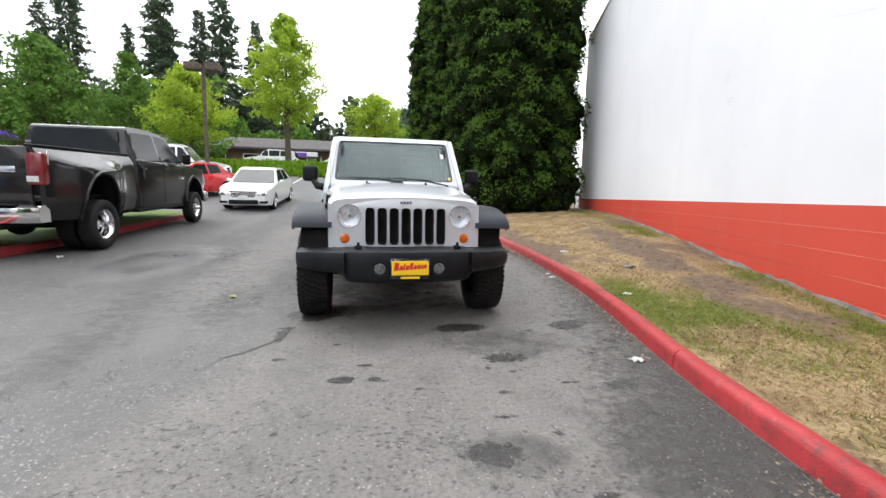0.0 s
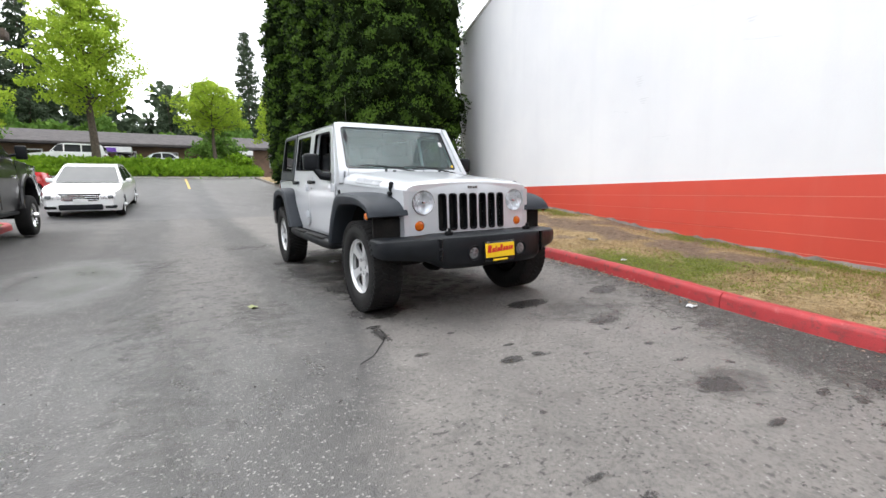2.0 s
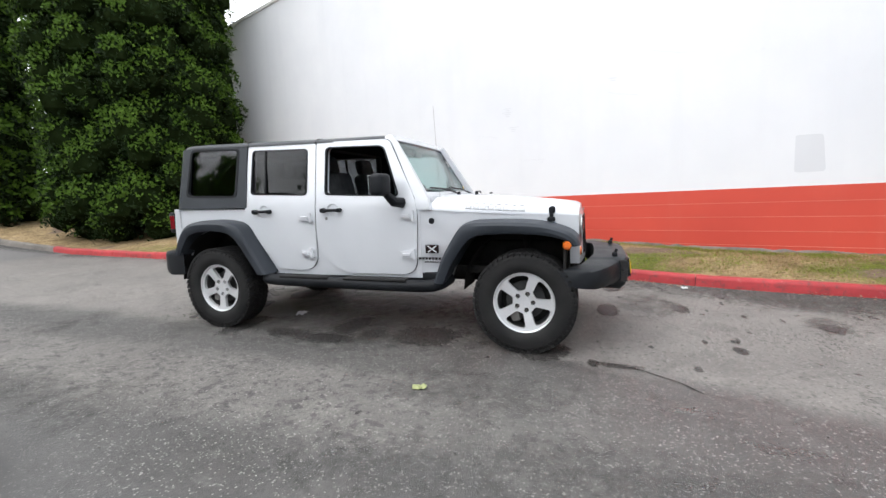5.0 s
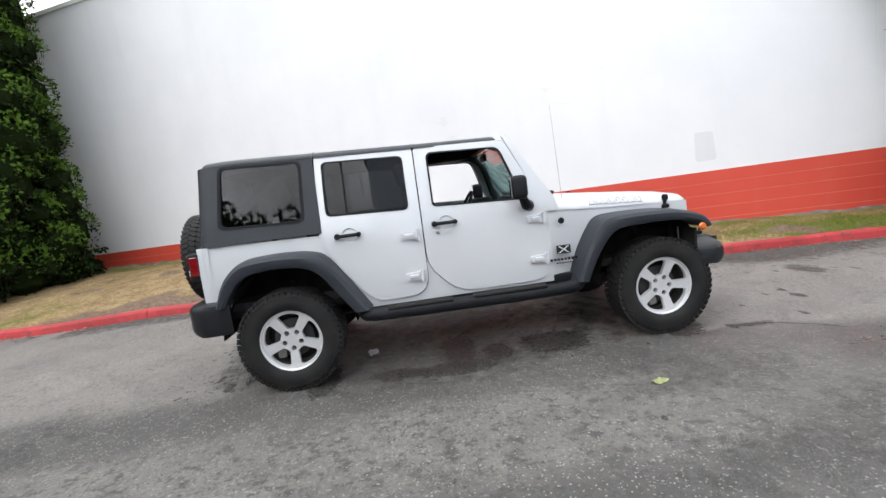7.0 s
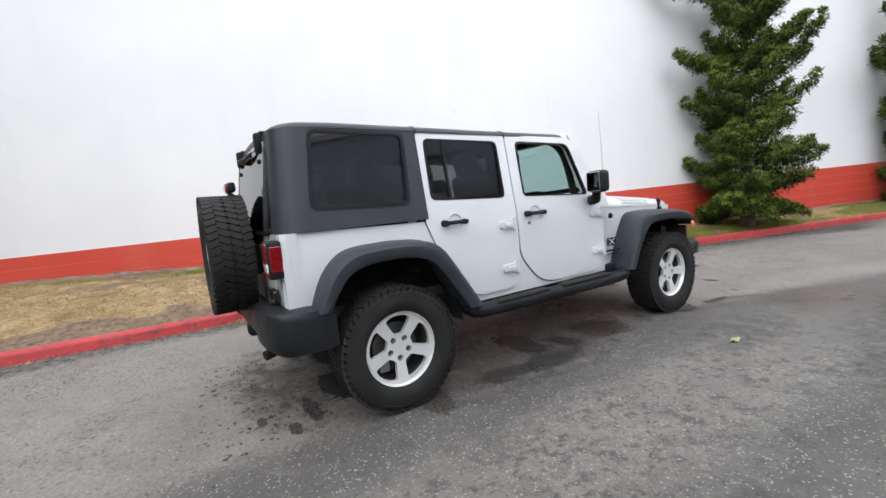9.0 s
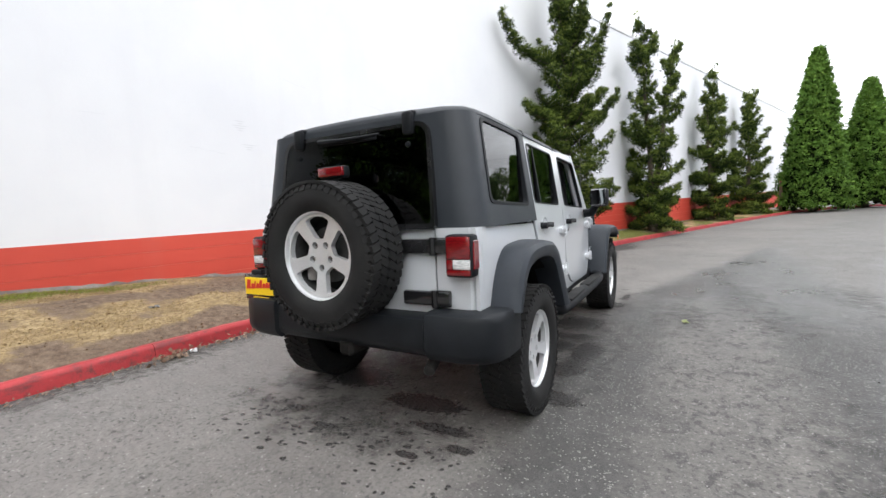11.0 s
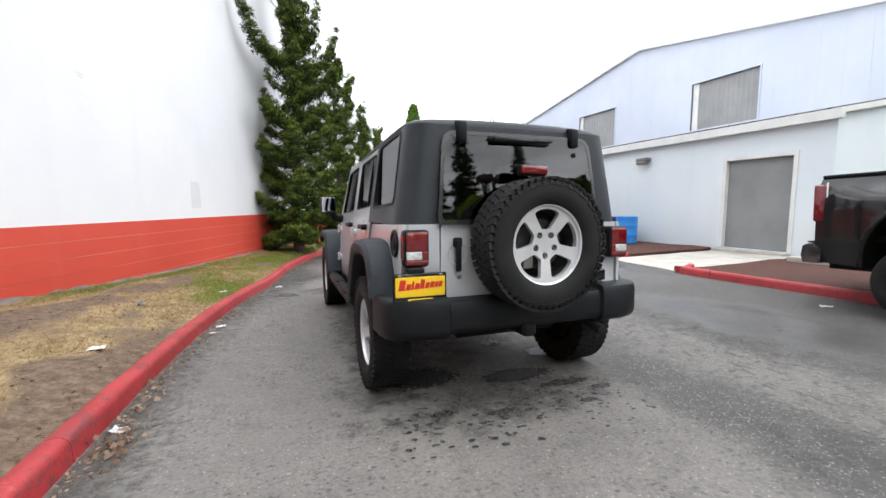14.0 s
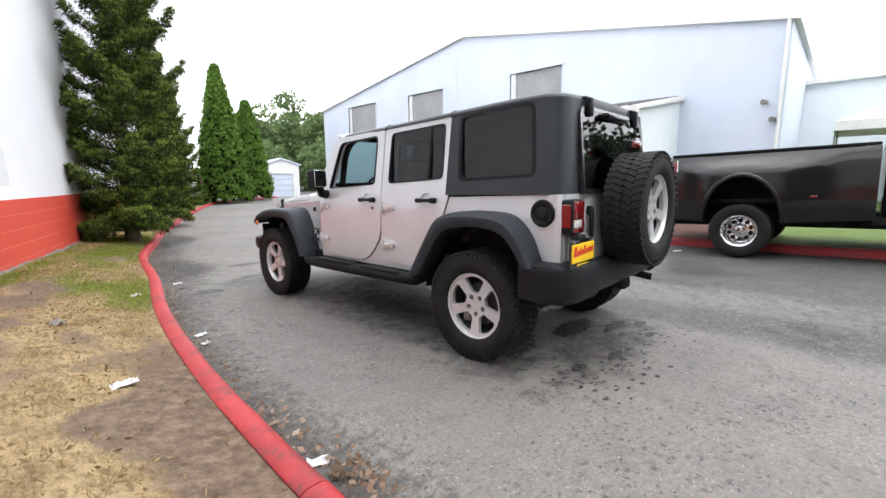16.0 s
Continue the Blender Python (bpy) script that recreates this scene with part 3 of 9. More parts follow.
def kerb_piece(line, width=0.132, height=0.13):
    rings = []
    n = len(line)
    for i, p in enumerate(line):
        d = (line[min(i + 1, n - 1)] - line[max(i - 1, 0)]).normalized()
        s = Vector((d.y, -d.x, 0))
        if s.dot(Vector((1, 0, 0))) * kerb_side < 0:
            s = -s
        z = ground(p.x, p.y)
        prof = [(0.0, -0.12), (0.012, height - 0.045), (0.022, height - 0.018), (0.045, height - 0.002), (0.065, height), (width - 0.02, height - 0.003), (width, height - 0.018), (width + 0.012, -0.12)]
        wob = 0.009 * noise.noise(Vector((p.x * 1.7, p.y * 1.7, 3))) + 0.005 * noise.noise(Vector((p.x * 7, p.y * 7, 8)))
        rings.append([Vector((p.x, p.y, z)) + s * a + Vector((0, 0, b + wob)) for a, b in prof])
    return loft(bmesh.new(), rings, True, True)


def kerb_run(line, stops, name, label, material, parent_label):
    """Cast kerb lengths with open joints between them."""
    base = thing(name, parent_label, "kerb", kind="structure")
    acc, cur, todo = 0.0, [line[0]], list(stops)
    for a, b in zip(line, line[1:]):
        acc += (b - a).length
        if todo and acc >= todo[0] and len(cur) > 1:
            part("kerb_stone", kerb_piece(cur), material, base, label)
            cur = [a + (b - a) * 0.12]
            todo.pop(0)
        cur.append(b)
    if len(cur) > 1:
        part("kerb_stone", kerb_piece(cur), material, base, label)
    return base


kerb_side = 1


def arc_at(y):
    s = 0.0
    for a, b in zip(KERB, KERB[1:]):
        if b.y < y:
            return s
        s += (b - a).length
    return s


SPLIT = [k for k, p in enumerate(KERB) if p.y < 10.3][0]
kerb_run(KERB[: SPLIT + 1], [arc_at(v) for v in (24, 20.5, 17, 13.5)], "kerb_ramp_side", "", M["old_kerb"], "bare weathered concrete kerb below the cypresses")
kerb_run(KERB[SPLIT:], [arc_at(v) - arc_at(KERB[SPLIT].y) for v in (7.9, 6.6, 4.4, 1.97, -3.17, -6.4, -9.8, -13.2, -16.6, -20, -23.5, -27)], "kerb_wall_side", "", M["kerb"], "red-painted concrete kerb with chipped edges along the dry verge")


def strip_x(y):
    for a, b in zip(KERB, KERB[1:]):
        if b.y <= y <= a.y:
            return a.x + (b.x - a.x) * (a.y - y) / max(a.y - b.y, 1e-6)
    return KERB[-1].x


def verge_point(y, t):
    """From the back of the kerb (t=0) to the wall's foot (t=1)."""
    x0 = strip_x(y) + 0.115
    u = y / math.cos(WALL_TURN)
    x1 = (WALL_OFF + 0.02 + math.sin(WALL_TURN) * y) / math.cos(WALL_TURN)
    u = x1 * WU.x + y * WU.y
    if y > 11.0:
        x1 = max(x1, 8.0)
    x = x0 + (x1 - x0) * t
    z0 = ground(strip_x(y), y) + 0.10
    z1 = wall_foot(u) if y < 11 else ground(0, y) + 0.35
    z1 = max(z1, z0) if y > 3 else z1
    bulge = 0.05 * math.sin(math.pi * t) * (1.0 if y > -4 else 0.4)
    z = z0 + (z1 - z0) * (t ** 0.85) + bulge + 0.035 * noise.noise(Vector((x * 1.1, y * 1.1, 0))) * min(1, t * 6) + 0.02 * noise.noise(Vector((x * 4, y * 4, 5))) * min(1, t * 6)
    return Vector((x, y, z))


def clamp01(v):
    return min(max(v, 0.0), 1.0)


def verge_cover(x, y, t):
    """How bare and how green the verge is: trodden earth beside the kerb and along the middle, green by the far kerb and the wall."""
    n1 = noise.noise(Vector((x * 0.9, y * 0.6, 8.5)))
    n2 = noise.noise(Vector((x * 2.3, y * 1.8, 3.1)))
    n3 = noise.noise(Vector((x * 0.6, y * 0.55, 1.5)))
    n4 = noise.noise(Vector((x * 5.5, y * 4.5, 6.2)))
    wide = max(0.3, (WALL_OFF + math.sin(WALL_TURN) * y) / math.cos(WALL_TURN) - strip_x(y))
    trod = clamp01((0.6 + 0.5 * n2 + 0.3 * n1 - t * wide) / 0.3) * clamp01((y + 0.6) / 1.4) * clamp01((7.5 - y) / 2)
    middle = math.exp(-(((t - 0.56) / 0.17) ** 2)) * clamp01((y + 4.8) / 1.2) * clamp01((5.5 - y) / 2)
    bare = max(0.95 * trod, middle * (0.62 + 1.1 * n1 + 0.9 * n2), 1.2 * n1 + 1.0 * n2 - 0.2) + 0.35 * n4
    green = clamp01((0.1 - y) / 2.2) * clamp01((0.75 - t) / 0.3) * 0.68 + math.exp(-(((t - 0.86) / 0.1) ** 2)) * 0.5 + 0.2 * clamp01((-4.0 - y) / 2) + 1.1 * n3 + 0.5 * n2 - 0.12
    return bare, green


bm = bmesh.new()
v_ys = np.concatenate([np.arange(-30, -9, 0.25), np.arange(-9, 7, 0.1), np.arange(7, 27.4, 0.25)])
rows = [[bm.verts.new(verge_point(y, k / 28)) for k in range(29)] for y in v_ys]
for a, b in zip(rows, rows[1:]):
    for k in range(28):
        bm.faces.new((a[k], a[k + 1], b[k + 1], b[k]))
me = mesh_of("verge", bm, M["turf"], angle=180)
cover = [verge_cover(v.co.x, v.co.y, (i % 29) / 28) for i, v in enumerate(me.vertices)]
for k, nm in enumerate(("bare", "green")):
    me.attributes.new(nm, "FLOAT", "POINT").data.foreach_set("value", [c_[k] for c_ in cover])
solo("verge", me, None, "dry patchy grass verge with bare earth below the wall", "grass verge", kind="structure")

# ---- the big white building with its red band ----
bm = bmesh.new()
wall_body = panel([(WALL_A, BAND), (WALL_B, BAND), (WALL_B, WALL_TOP), (WALL_A, WALL_TOP)], [], lambda u, v, d: on_wall(u, v, 0.3 * d))
building = thing("white_building", "big windowless white block building with a red painted base band", "building")
part("wall", wall_body, M["wall_white"], building, "", smooth=False)
# red band in block courses with raked joints
course = 0.2032
zc = BAND
k = 0
while zc > -0.4:
    b = zc - course
    gap = 0.004
    bmc = panel([(WALL_A, b + gap), (WALL_B, b + gap), (WALL_B, zc - (gap if k else 0)), (WALL_A, zc - (gap if k else 0))], [], lambda u, v, d: on_wall(u, v, -0.006 + 0.25 * d))
    part("block_course", bmc, M["wall_red"], building, "red painted block course", smooth=False)
    zc = b
    k += 1
# thin proud strips in paler red, light caught along the joints painted in
for k in range(1, 6):
    zj = BAND - course * k
    for u0 in np.arange(-7.0 + 0.3 * k, 0.4 - 0.6 * k, 1.2):
        u1 = min(u0 + 1.2 - 0.5 * abs(noise.noise(Vector((u0, k * 3.0, 0)))), WALL_B)
        part("joint_highlight", panel([(u0, zj - 0.0035), (u1, zj - 0.0035), (u1, zj + 0.0035), (u0, zj + 0.0035)], [], lambda u, v, d: on_wall(u, v, -0.0085 + 0.02 * d)), M["joint_glint"], building, "", smooth=False)
part("joint_backing", panel([(WALL_A, -0.6), (WALL_B, -0.6), (WALL_B, BAND), (WALL_A, BAND)], [], lambda u, v, d: on_wall(u, v, 0.0 + 0.2 * d)), M["joint_glint"], building, "", smooth=False)
# bare footing showing unevenly above the soil
bm = bmesh.new()
rng = random.Random(4)
fu = list(np.arange(WALL_A, WALL_B, 0.12))
top = [wall_foot(u) + 0.03 + 0.03 * noise.noise(Vector((u * 2.3, 0, 0))) + 0.03 * noise.noise(Vector((u * 9, 7, 0))) for u in fu]
for i in range(len(fu) - 1):
    a, b = fu[i], fu[i + 1]
    q = [on_wall(a, -0.5, -0.012), on_wall(b, -0.5, -0.012), on_wall(b, top[i + 1], -0.012), on_wall(a, top[i], -0.012)]
    r = [p - WN * -0.03 for p in q]
    v = [bm.verts.new(p) for p in q]
    w = [bm.verts.new(p) for p in r]
    bm.faces.new(v)
    bm.faces.new((v[3], v[2], w[2], w[3]))
part("footing", bm, M["footing"], building, "rough bare concrete showing below the red paint")
part("parapet_cap", panel([(WALL_A, WALL_TOP), (WALL_B, WALL_TOP), (WALL_B, WALL_TOP + 0.09), (WALL_A, WALL_TOP + 0.09)], [], lambda u, v, d: on_wall(u, v, -0.03 + 0.4 * d)), M["trim"], building, "grey metal coping", smooth=False)
# the other sides and the flat roof
bm = bmesh.new()
c = [on_wall(WALL_A, 0), on_wall(WALL_B, 0), on_wall(WALL_B, 0, 30), on_wall(WALL_A, 0, 30)]
for i in (1, 2, 3):
    a, b = c[i], c[(i + 1) % 4]
    v = [bm.verts.new((p.x, p.y, z)) for z in (-1, WALL_TOP) for p in (a, b)]
    bm.faces.new((v[0], v[1], v[3], v[2]))
part("end_wall", bm, M["wall_white"], building, "", smooth=False)
bm = bmesh.new()
bm.faces.new([bm.verts.new((p.x, p.y, WALL_TOP - 0.05)) for p in c])
part("flat_roof", bm, M["roof"], building)
# repair patch on the white paint
part("paint_patch", panel(round_poly([(-3.66, 1.25), (-3.34, 1.25), (-3.34, 1.73), (-3.36, 1.74), (-3.62, 1.73)], 0.05), [], lambda u, v, d: on_wall(u, v, -0.004 + 0.01 * d)), M["wall_patch"], building, "grey touched-up paint rectangle", smooth=False)


# ---- the pale metal-sided workshop across the lane ----
FX, FY0, FY1, PEAK_Y, PEAK_Z, EAVE_A, EAVE_B = -13.4, -23.2, 1.68, -10.7, 8.1, 6.05, 5.92
shop = thing("workshop_building", "pale blue-white metal-sided workshop with a shallow gable", "building")
wins = [(-20.3, -17.55), (-14.7, -12.1), (-8.05, -5.55)]
holes = [[(a, 4.16), (b, 4.16), (b, 5.88), (a, 5.88)] for a, b in wins]
holes.append([(-15.9, 0.02), (-12.6, 0.02), (-12.6, 3.6), (-15.9, 3.6)])
part("front_wall", panel([(FY0, -0.5), (FY1, -0.5), (FY1, EAVE_B), (PEAK_Y, PEAK_Z), (FY0, EAVE_A)], holes, lambda u, v, d: Vector((FX - 0.25 * d, u, v))), M["siding"], shop, "", smooth=False)


def gable(y):
    return EAVE_A + (PEAK_Z - EAVE_A) * (y - FY0) / (PEAK_Y - FY0) if y < PEAK_Y else EAVE_B + (PEAK_Z - EAVE_B) * (FY1 - y) / (FY1 - PEAK_Y)


# standing ribs of the siding
for y in np.arange(FY0 + 0.4, FY1, 0.61):
    lo_z, hi_z = -0.3, gable(y) - 0.02
    spans = [(lo_z, hi_z)]
    for a, b in wins:
        if a - 0.02 < y < b + 0.02:
            spans = [(lo_z, 4.12), (5.92, hi_z)]
    if -15.95 < y < -12.55:
        spans = [(max(s, 3.64), e) for s, e in spans if e > 3.64]
    for s, e in spans:
        bm = bmesh.new()
        box(bm, (FX + 0.004, y, (s + e) / 2), (0.0025, 0.008, e - s))
        part("siding_rib", bm, M["siding"], shop, smooth=False)
for a, b in wins:
    bm = bmesh.new()
    n = 14
    rings = []
    for k in range(n * 2 + 1):
        y = a + (b - a) * k / (2 * n)
        rings.append([Vector((FX - 0.1 + 0.018 * (k % 2), y, z)) for z in (4.16, 5.88)])
    loft(bm, rings, False, False)
    w = part("window", bm, M["louvre"], shop, "weathered grey corrugated translucent panel", smooth=False)
    fr = panel([(a - 0.05, 4.11), (b + 0.05, 4.11), (b + 0.05, 5.93), (a - 0.05, 5.93)], [[(a, 4.16), (b, 4.16), (b, 5.88), (a, 5.88)]], lambda u, v, d: Vector((FX + 0.03 - 0.15 * d, u, v)))
    part("window_frame", fr, M["siding"], w, smooth=False)
    part("jamb_panel", boxed((FX - 0.06, a + 0.13, 5.02), (0.03, 0.24, 1.7)), M["trim"], w, smooth=False)
roll = part("roll_door", boxed((FX - 0.21, -14.25, 1.82), (0.03, 3.28, 3.6)), M["trim"], shop, "white ribbed roll-up door", smooth=False)
slat_me = mesh_of("slat", boxed((0, 0, 0), (0.05, 3.28, 0.235), 0.014, 1), M["trim"])
for k in range(14):
    part("slat", slat_me, None, roll).location = (FX - 0.18, -14.25, 0.172 + k * 0.255)
for y, z in ((1.25, 3.57), (1.5, 3.05), (-20.7, 3.6)):
    bm = bmesh.new()
    box(bm, (FX + 0.06, y, z), (0.12, 0.1, 0.1), 0.015)
    tube(bm, [(FX + 0.1, y, z), (FX + 0.24, y - 0.05, z - 0.02)], [0.05, 0.085], 10)
    part("flood_light", bm, M["steel"], shop, "small grey floodlight")
for a, za, b, zb in ((FY0 - 0.15, EAVE_A - 0.02, PEAK_Y, PEAK_Z), (PEAK_Y, PEAK_Z, FY1 + 0.15, EAVE_B - 0.02)):
    bm = bmesh.new()
    loft(bm, [[Vector((FX + dx, a, za + dz)) for dx, dz in ((0.14, -0.12), (0.14, 0.1), (-30, 0.1), (-30, -0.02), (-0.02, -0.02), (-0.02, -0.12))],
              [Vector((FX + dx, b, zb + dz)) for dx, dz in ((0.14, -0.12), (0.14, 0.1), (-30, 0.1), (-30, -0.02), (-0.02, -0.02), (-0.02, -0.12))]])
    part("roof", bm, M["trim"], shop, "white metal roof with a grey verge trim", smooth=False)
part("side_wall", boxed((FX - 15, FY1 - 0.12, 2.7), (29.6, 0.24, 6.4)), M["siding"], shop, smooth=False)
part("side_wall", boxed((FX - 15, FY0 + 0.12, 2.7), (29.6, 0.24, 6.4)), M["siding"], shop, smooth=False)
part("downpipe", tube(bmesh.new(), [(FX + 0.1, FY1 - 0.08, 5.85), (FX + 0.1, FY1 - 0.08, 0.3)], 0.05), M["trim"], shop)

# its low annex
AX, AY0, AY1, AZ = -9.25, -8.72, -1.12, 3.2
annex = thing("annex", "low pale painted annex with a sloping white-edged roof", "building")
part("front_wall", panel([(AY0, -0.3), (AY1, -0.3), (AY1, AZ), (AY0, AZ)], [[(-3.42, 0.24), (-1.86, 0.24), (-1.86, 2.44), (-3.42, 2.44)]], lambda u, v, d: Vector((AX - 0.2 * d, u, v))), M["annex"], annex, smooth=False)
for y in (AY0 + 0.1, AY1 - 0.1):
    part("side_wall", panel([(FX, -0.3), (AX - 0.2, -0.3), (AX - 0.2, AZ), (FX, 4.0)], [], lambda u, v, d: Vector((u, y + 0.1 - 0.2 * d, v))), M["annex"], annex, smooth=False)
bm = bmesh.new()
prof = [(0.18, -0.14), (0.18, 0.06), (-4.14, 0.86), (-4.14, 0.7), (0.02, -0.02), (0.02, -0.14)]
loft(bm, [[Vector((AX + a, y, AZ + b)) for a, b in prof] for y in (AY0 - 0.12, AY1 + 0.12)])
part("roof", bm, M["trim"], annex, "white-edged sloping roof", smooth=False)
for y in np.arange(AY0, AY1, 0.3):
    bm = bmesh.new()
    loft(bm, [[Vector((AX + a, y + w, AZ + b)) for w, b2 in ((-0.05, 0), (-0.02, 0.03), (0.02, 0.03), (0.05, 0)) for b in (b0 + b2,)] for a, b0 in ((0.16, 0.065), (-4.1, 0.855))], False, False)
    part("roof_rib", bm, M["roof"], annex, smooth=False)
door = part("door", boxed((AX - 0.12, -2.64, 1.34), (0.06, 1.54, 2.18), 0.004), M["steel_door"], annex, "plain grey steel door", smooth=False)
part("door_frame", panel([(-3.5, 0.2), (-1.78, 0.2), (-1.78, 2.52), (-3.5, 2.52)], [[(-3.41, 0.2001), (-1.87, 0.2001), (-1.87, 2.43), (-3.41, 2.43)]], lambda u, v, d: Vector((AX + 0.025 - 0.2 * d, u, v))), M["trim"], annex, smooth=False)
bm = bmesh.new()
box(bm, (AX + 0.12, -6.05, 2.72), (0.22, 0.42, 0.1), 0.03)
box(bm, (AX + 0.18, -6.05, 2.62), (0.1, 0.36, 0.1), 0.02)
part("wall_light", bm, M["steel"], annex, "bronze wall lamp housing")
part("junction_box", boxed((AX + 0.03, -7.75, 2.05), (0.06, 0.16, 0.1), 0.01), M["trim"], annex)
part("door_sill", boxed((AX + 0.05, -2.64, 0.17), (0.5, 1.7, 0.12), 0.01), M["concrete"], annex, smooth=False)


# ---- the silver off-road car: x to its left, y to its rear ----
jeep = thing("off_road_car", "silver four-door off-road car with a charcoal hardtop, parked on the lane", "car", TILT)


def side_x(z):
    """Half width of the body side at a height: upright below the belt, leaning in above."""
    if z > 1.14:
        return 0.79 - (z - 1.14) * 0.155
    return 0.79 + 0.012 * math.sin(max(0, (z - 0.5)) / 0.64 * math.pi)


def side_panel(outer, holes, s, off, thick, cuts=(0.62, 0.75, 0.9, 1.02, 1.14, 1.3, 1.5)):
    return panel(outer, holes, lambda u, v, d: Vector((s * (side_x(v) + off - thick * d), u, v)), (), cuts)


REAR_ARCH = [(0.92, 0.53), (1.03, 0.71), (1.155, 0.89), (1.27, 0.96), (1.36, 0.97), (1.45, 0.975), (1.6, 0.97), (1.74, 0.93), (1.83, 0.85), (1.905, 0.69)]
F_DOOR = round_poly([(0.375, 1.718), (-0.335, 1.7), (-0.575, 1.2), (-0.6, 1.08), (-0.58, 0.56), (0.16, 0.56), (0.375, 0.8)], [0.03, 0.05, 0.05, 0.03, 0.14, 0.2, 0.1])
F_WIN = round_poly([(0.275, 1.665), (-0.285, 1.645), (-0.43, 1.225), (0.275, 1.255)], [0.05, 0.06, 0.04, 0.04])
R_DOOR = round_poly([(1.135, 1.742), (0.385, 1.72), (0.385, 0.58), (0.8, 0.575), (0.92, 0.7), (1.09, 0.94), (1.165, 1.14)], [0.02, 0.03, 0.16, 0.1, 0.12, 0.14, 0.02])
R_WIN = round_poly([(1.08, 1.685), (0.475, 1.665), (0.475, 1.258), (1.09, 1.282)], 0.045)

for s in (-1, 1):
    outer = [(-0.62, 0.53), *REAR_ARCH, (2.08, 0.69), (2.08, 1.16), (1.17, 1.142), (-0.62, 1.095)]
    part("body_side", side_panel(outer, [], s, -0.012, 0.02), M["silver"], jeep)
    # door sills seen through the gaps
    for name, out, win, hy in (("front_door", F_DOOR, F_WIN, 0.205), ("rear_door", R_DOOR, R_WIN, 0.95)):
        d = part(name, side_panel(out, [win], s, 0.002, 0.055), M["silver"], jeep)
        mid_y, mid_z = sum(p[0] for p in out) / len(out), sum(p[1] for p in out) / len(out)
        grow = [(mid_y + (y - mid_y) * 1.009, mid_z + (z - mid_z) * 1.0065) for y, z in out]
        part("door_gap", side_panel(grow, [win], s, -0.0095, 0.012), M["black_gloss"], d, "dark shut line round the door")
        # weather strip round the window
        c = Vector((sum(p[0] for p in win) / len(win), sum(p[1] for p in win) / len(win)))
        small = [tuple(c + (Vector(p) - c) * 0.985) for p in win]
        big = [tuple(c + (Vector(p) - c) * 1.03) for p in win]
        part("window_seal", side_panel(big, [small], s, 0.006, 0.03, (1.3, 1.5)), M["black_plastic"], d, "black rubber window seal")
        if name == "rear_door":
            g = part("window_pane", panel(win, [], lambda u, v, k: Vector((s * (side_x(v) - 0.022 + 0.05 * (v - 1.27) - 0.005 * k), u, v)), (), (1.3, 1.5)), M["tint"], d, "dark tinted glass")
            part("window_bar", side_panel([(0.93, 1.27), (0.945, 1.27), (0.945, 1.68), (0.93, 1.68)], [], s, 0.0, 0.02, ()), M["black_plastic"], d)
        # grip handle over a round scoop
        x = s * side_x(1.12)
        bm = lathe(bmesh.new(), [(0.0, -0.012), (0.04, -0.008), (0.055, 0.004), (0.058, 0.007)], Matrix.Translation((x, hy - 0.01, 1.115)) @ pose(0, 0, 0, 0, 90 * s, 0), 24)
        part("handle_scoop", bm, M["silver"], d)
        bm = bmesh.new()
        tube(bm, [(x + s * 0.01, hy + 0.085, 1.115), (x + s * 0.035, hy + 0.07, 1.117), (x + s * 0.042, hy, 1.118), (x + s * 0.035, hy - 0.07, 1.117), (x + s * 0.01, hy - 0.085, 1.115)], 0.0135, 8)
        lathe(bm, [(0.0, 0.046), (0.021, 0.046), (0.023, 0.0)], Matrix.Translation((x, hy + 0.08, 1.116)) @ pose(0, 0, 0, 0, 90 * s, 0), 14)
        lathe(bm, [(0.0, 0.046), (0.017, 0.046), (0.019, 0.0)], Matrix.Translation((x, hy - 0.08, 1.116)) @ pose(0, 0, 0, 0, 90 * s, 0), 14)
        part("handle", bm, M["black_plastic"], d, "black grab handle")
        if name == "front_door":
            part("lock", lathe(bmesh.new(), [(0.0, 0.01), (0.012, 0.009), (0.014, 0.0)], Matrix.Translation((s * side_x(1.04), hy + 0.06, 1.045)) @ pose(0, 0, 0, 0, 90 * s, 0), 12), M["steel"], d)
        # outside hinges
        hyy = -0.555 if name == "front_door" else 0.44
        for hz in (1.055, 0.735):
            bm = bmesh.new()
            xx = s * (side_x(hz) + 0.012)
            prof = round_poly([(hyy + 0.115, hz + 0.024), (hyy - 0.02, hz + 0.034), (hyy - 0.035, hz - 0.034), (hyy + 0.115, hz - 0.024)], 0.01, 3)
            panel(prof, [], lambda u, v, dd: Vector((xx + s * (0.012 - 0.03 * dd), u, v)), bm=bm)
            tube(bm, [(xx + s * 0.012, hyy - 0.015, hz - 0.045), (xx + s * 0.012, hyy - 0.015, hz + 0.045)], 0.013, 8)
            box(bm, (xx + s * 0.014, hyy + 0.05, hz), (0.014, 0.07, 0.03), 0.004, 1)
            part("hinge", bm, M["silver"], d)
    part("door_pillar", side_panel([(0.3, 1.1), (0.46, 1.1), (0.46, 1.71), (0.3, 1.71)], [], s, -0.045, 0.03), M["black_plastic"], jeep)
    # quarter of the engine bay below the hood
    tap = lambda y: 0.735 - 0.085 * min(1, max(0, (-y - 0.62) / 1.25))
    outer = [(-0.6, 0.55), (-0.6, 1.1), (-1.0, 1.085), (-1.86, 1.03), (-1.87, 0.66), (-1.8, 0.66), (-1.79, 0.88), (-1.6, 0.93), (-1.25, 0.935), (-1.05, 0.87), (-0.93, 0.72), (-0.86, 0.55)]
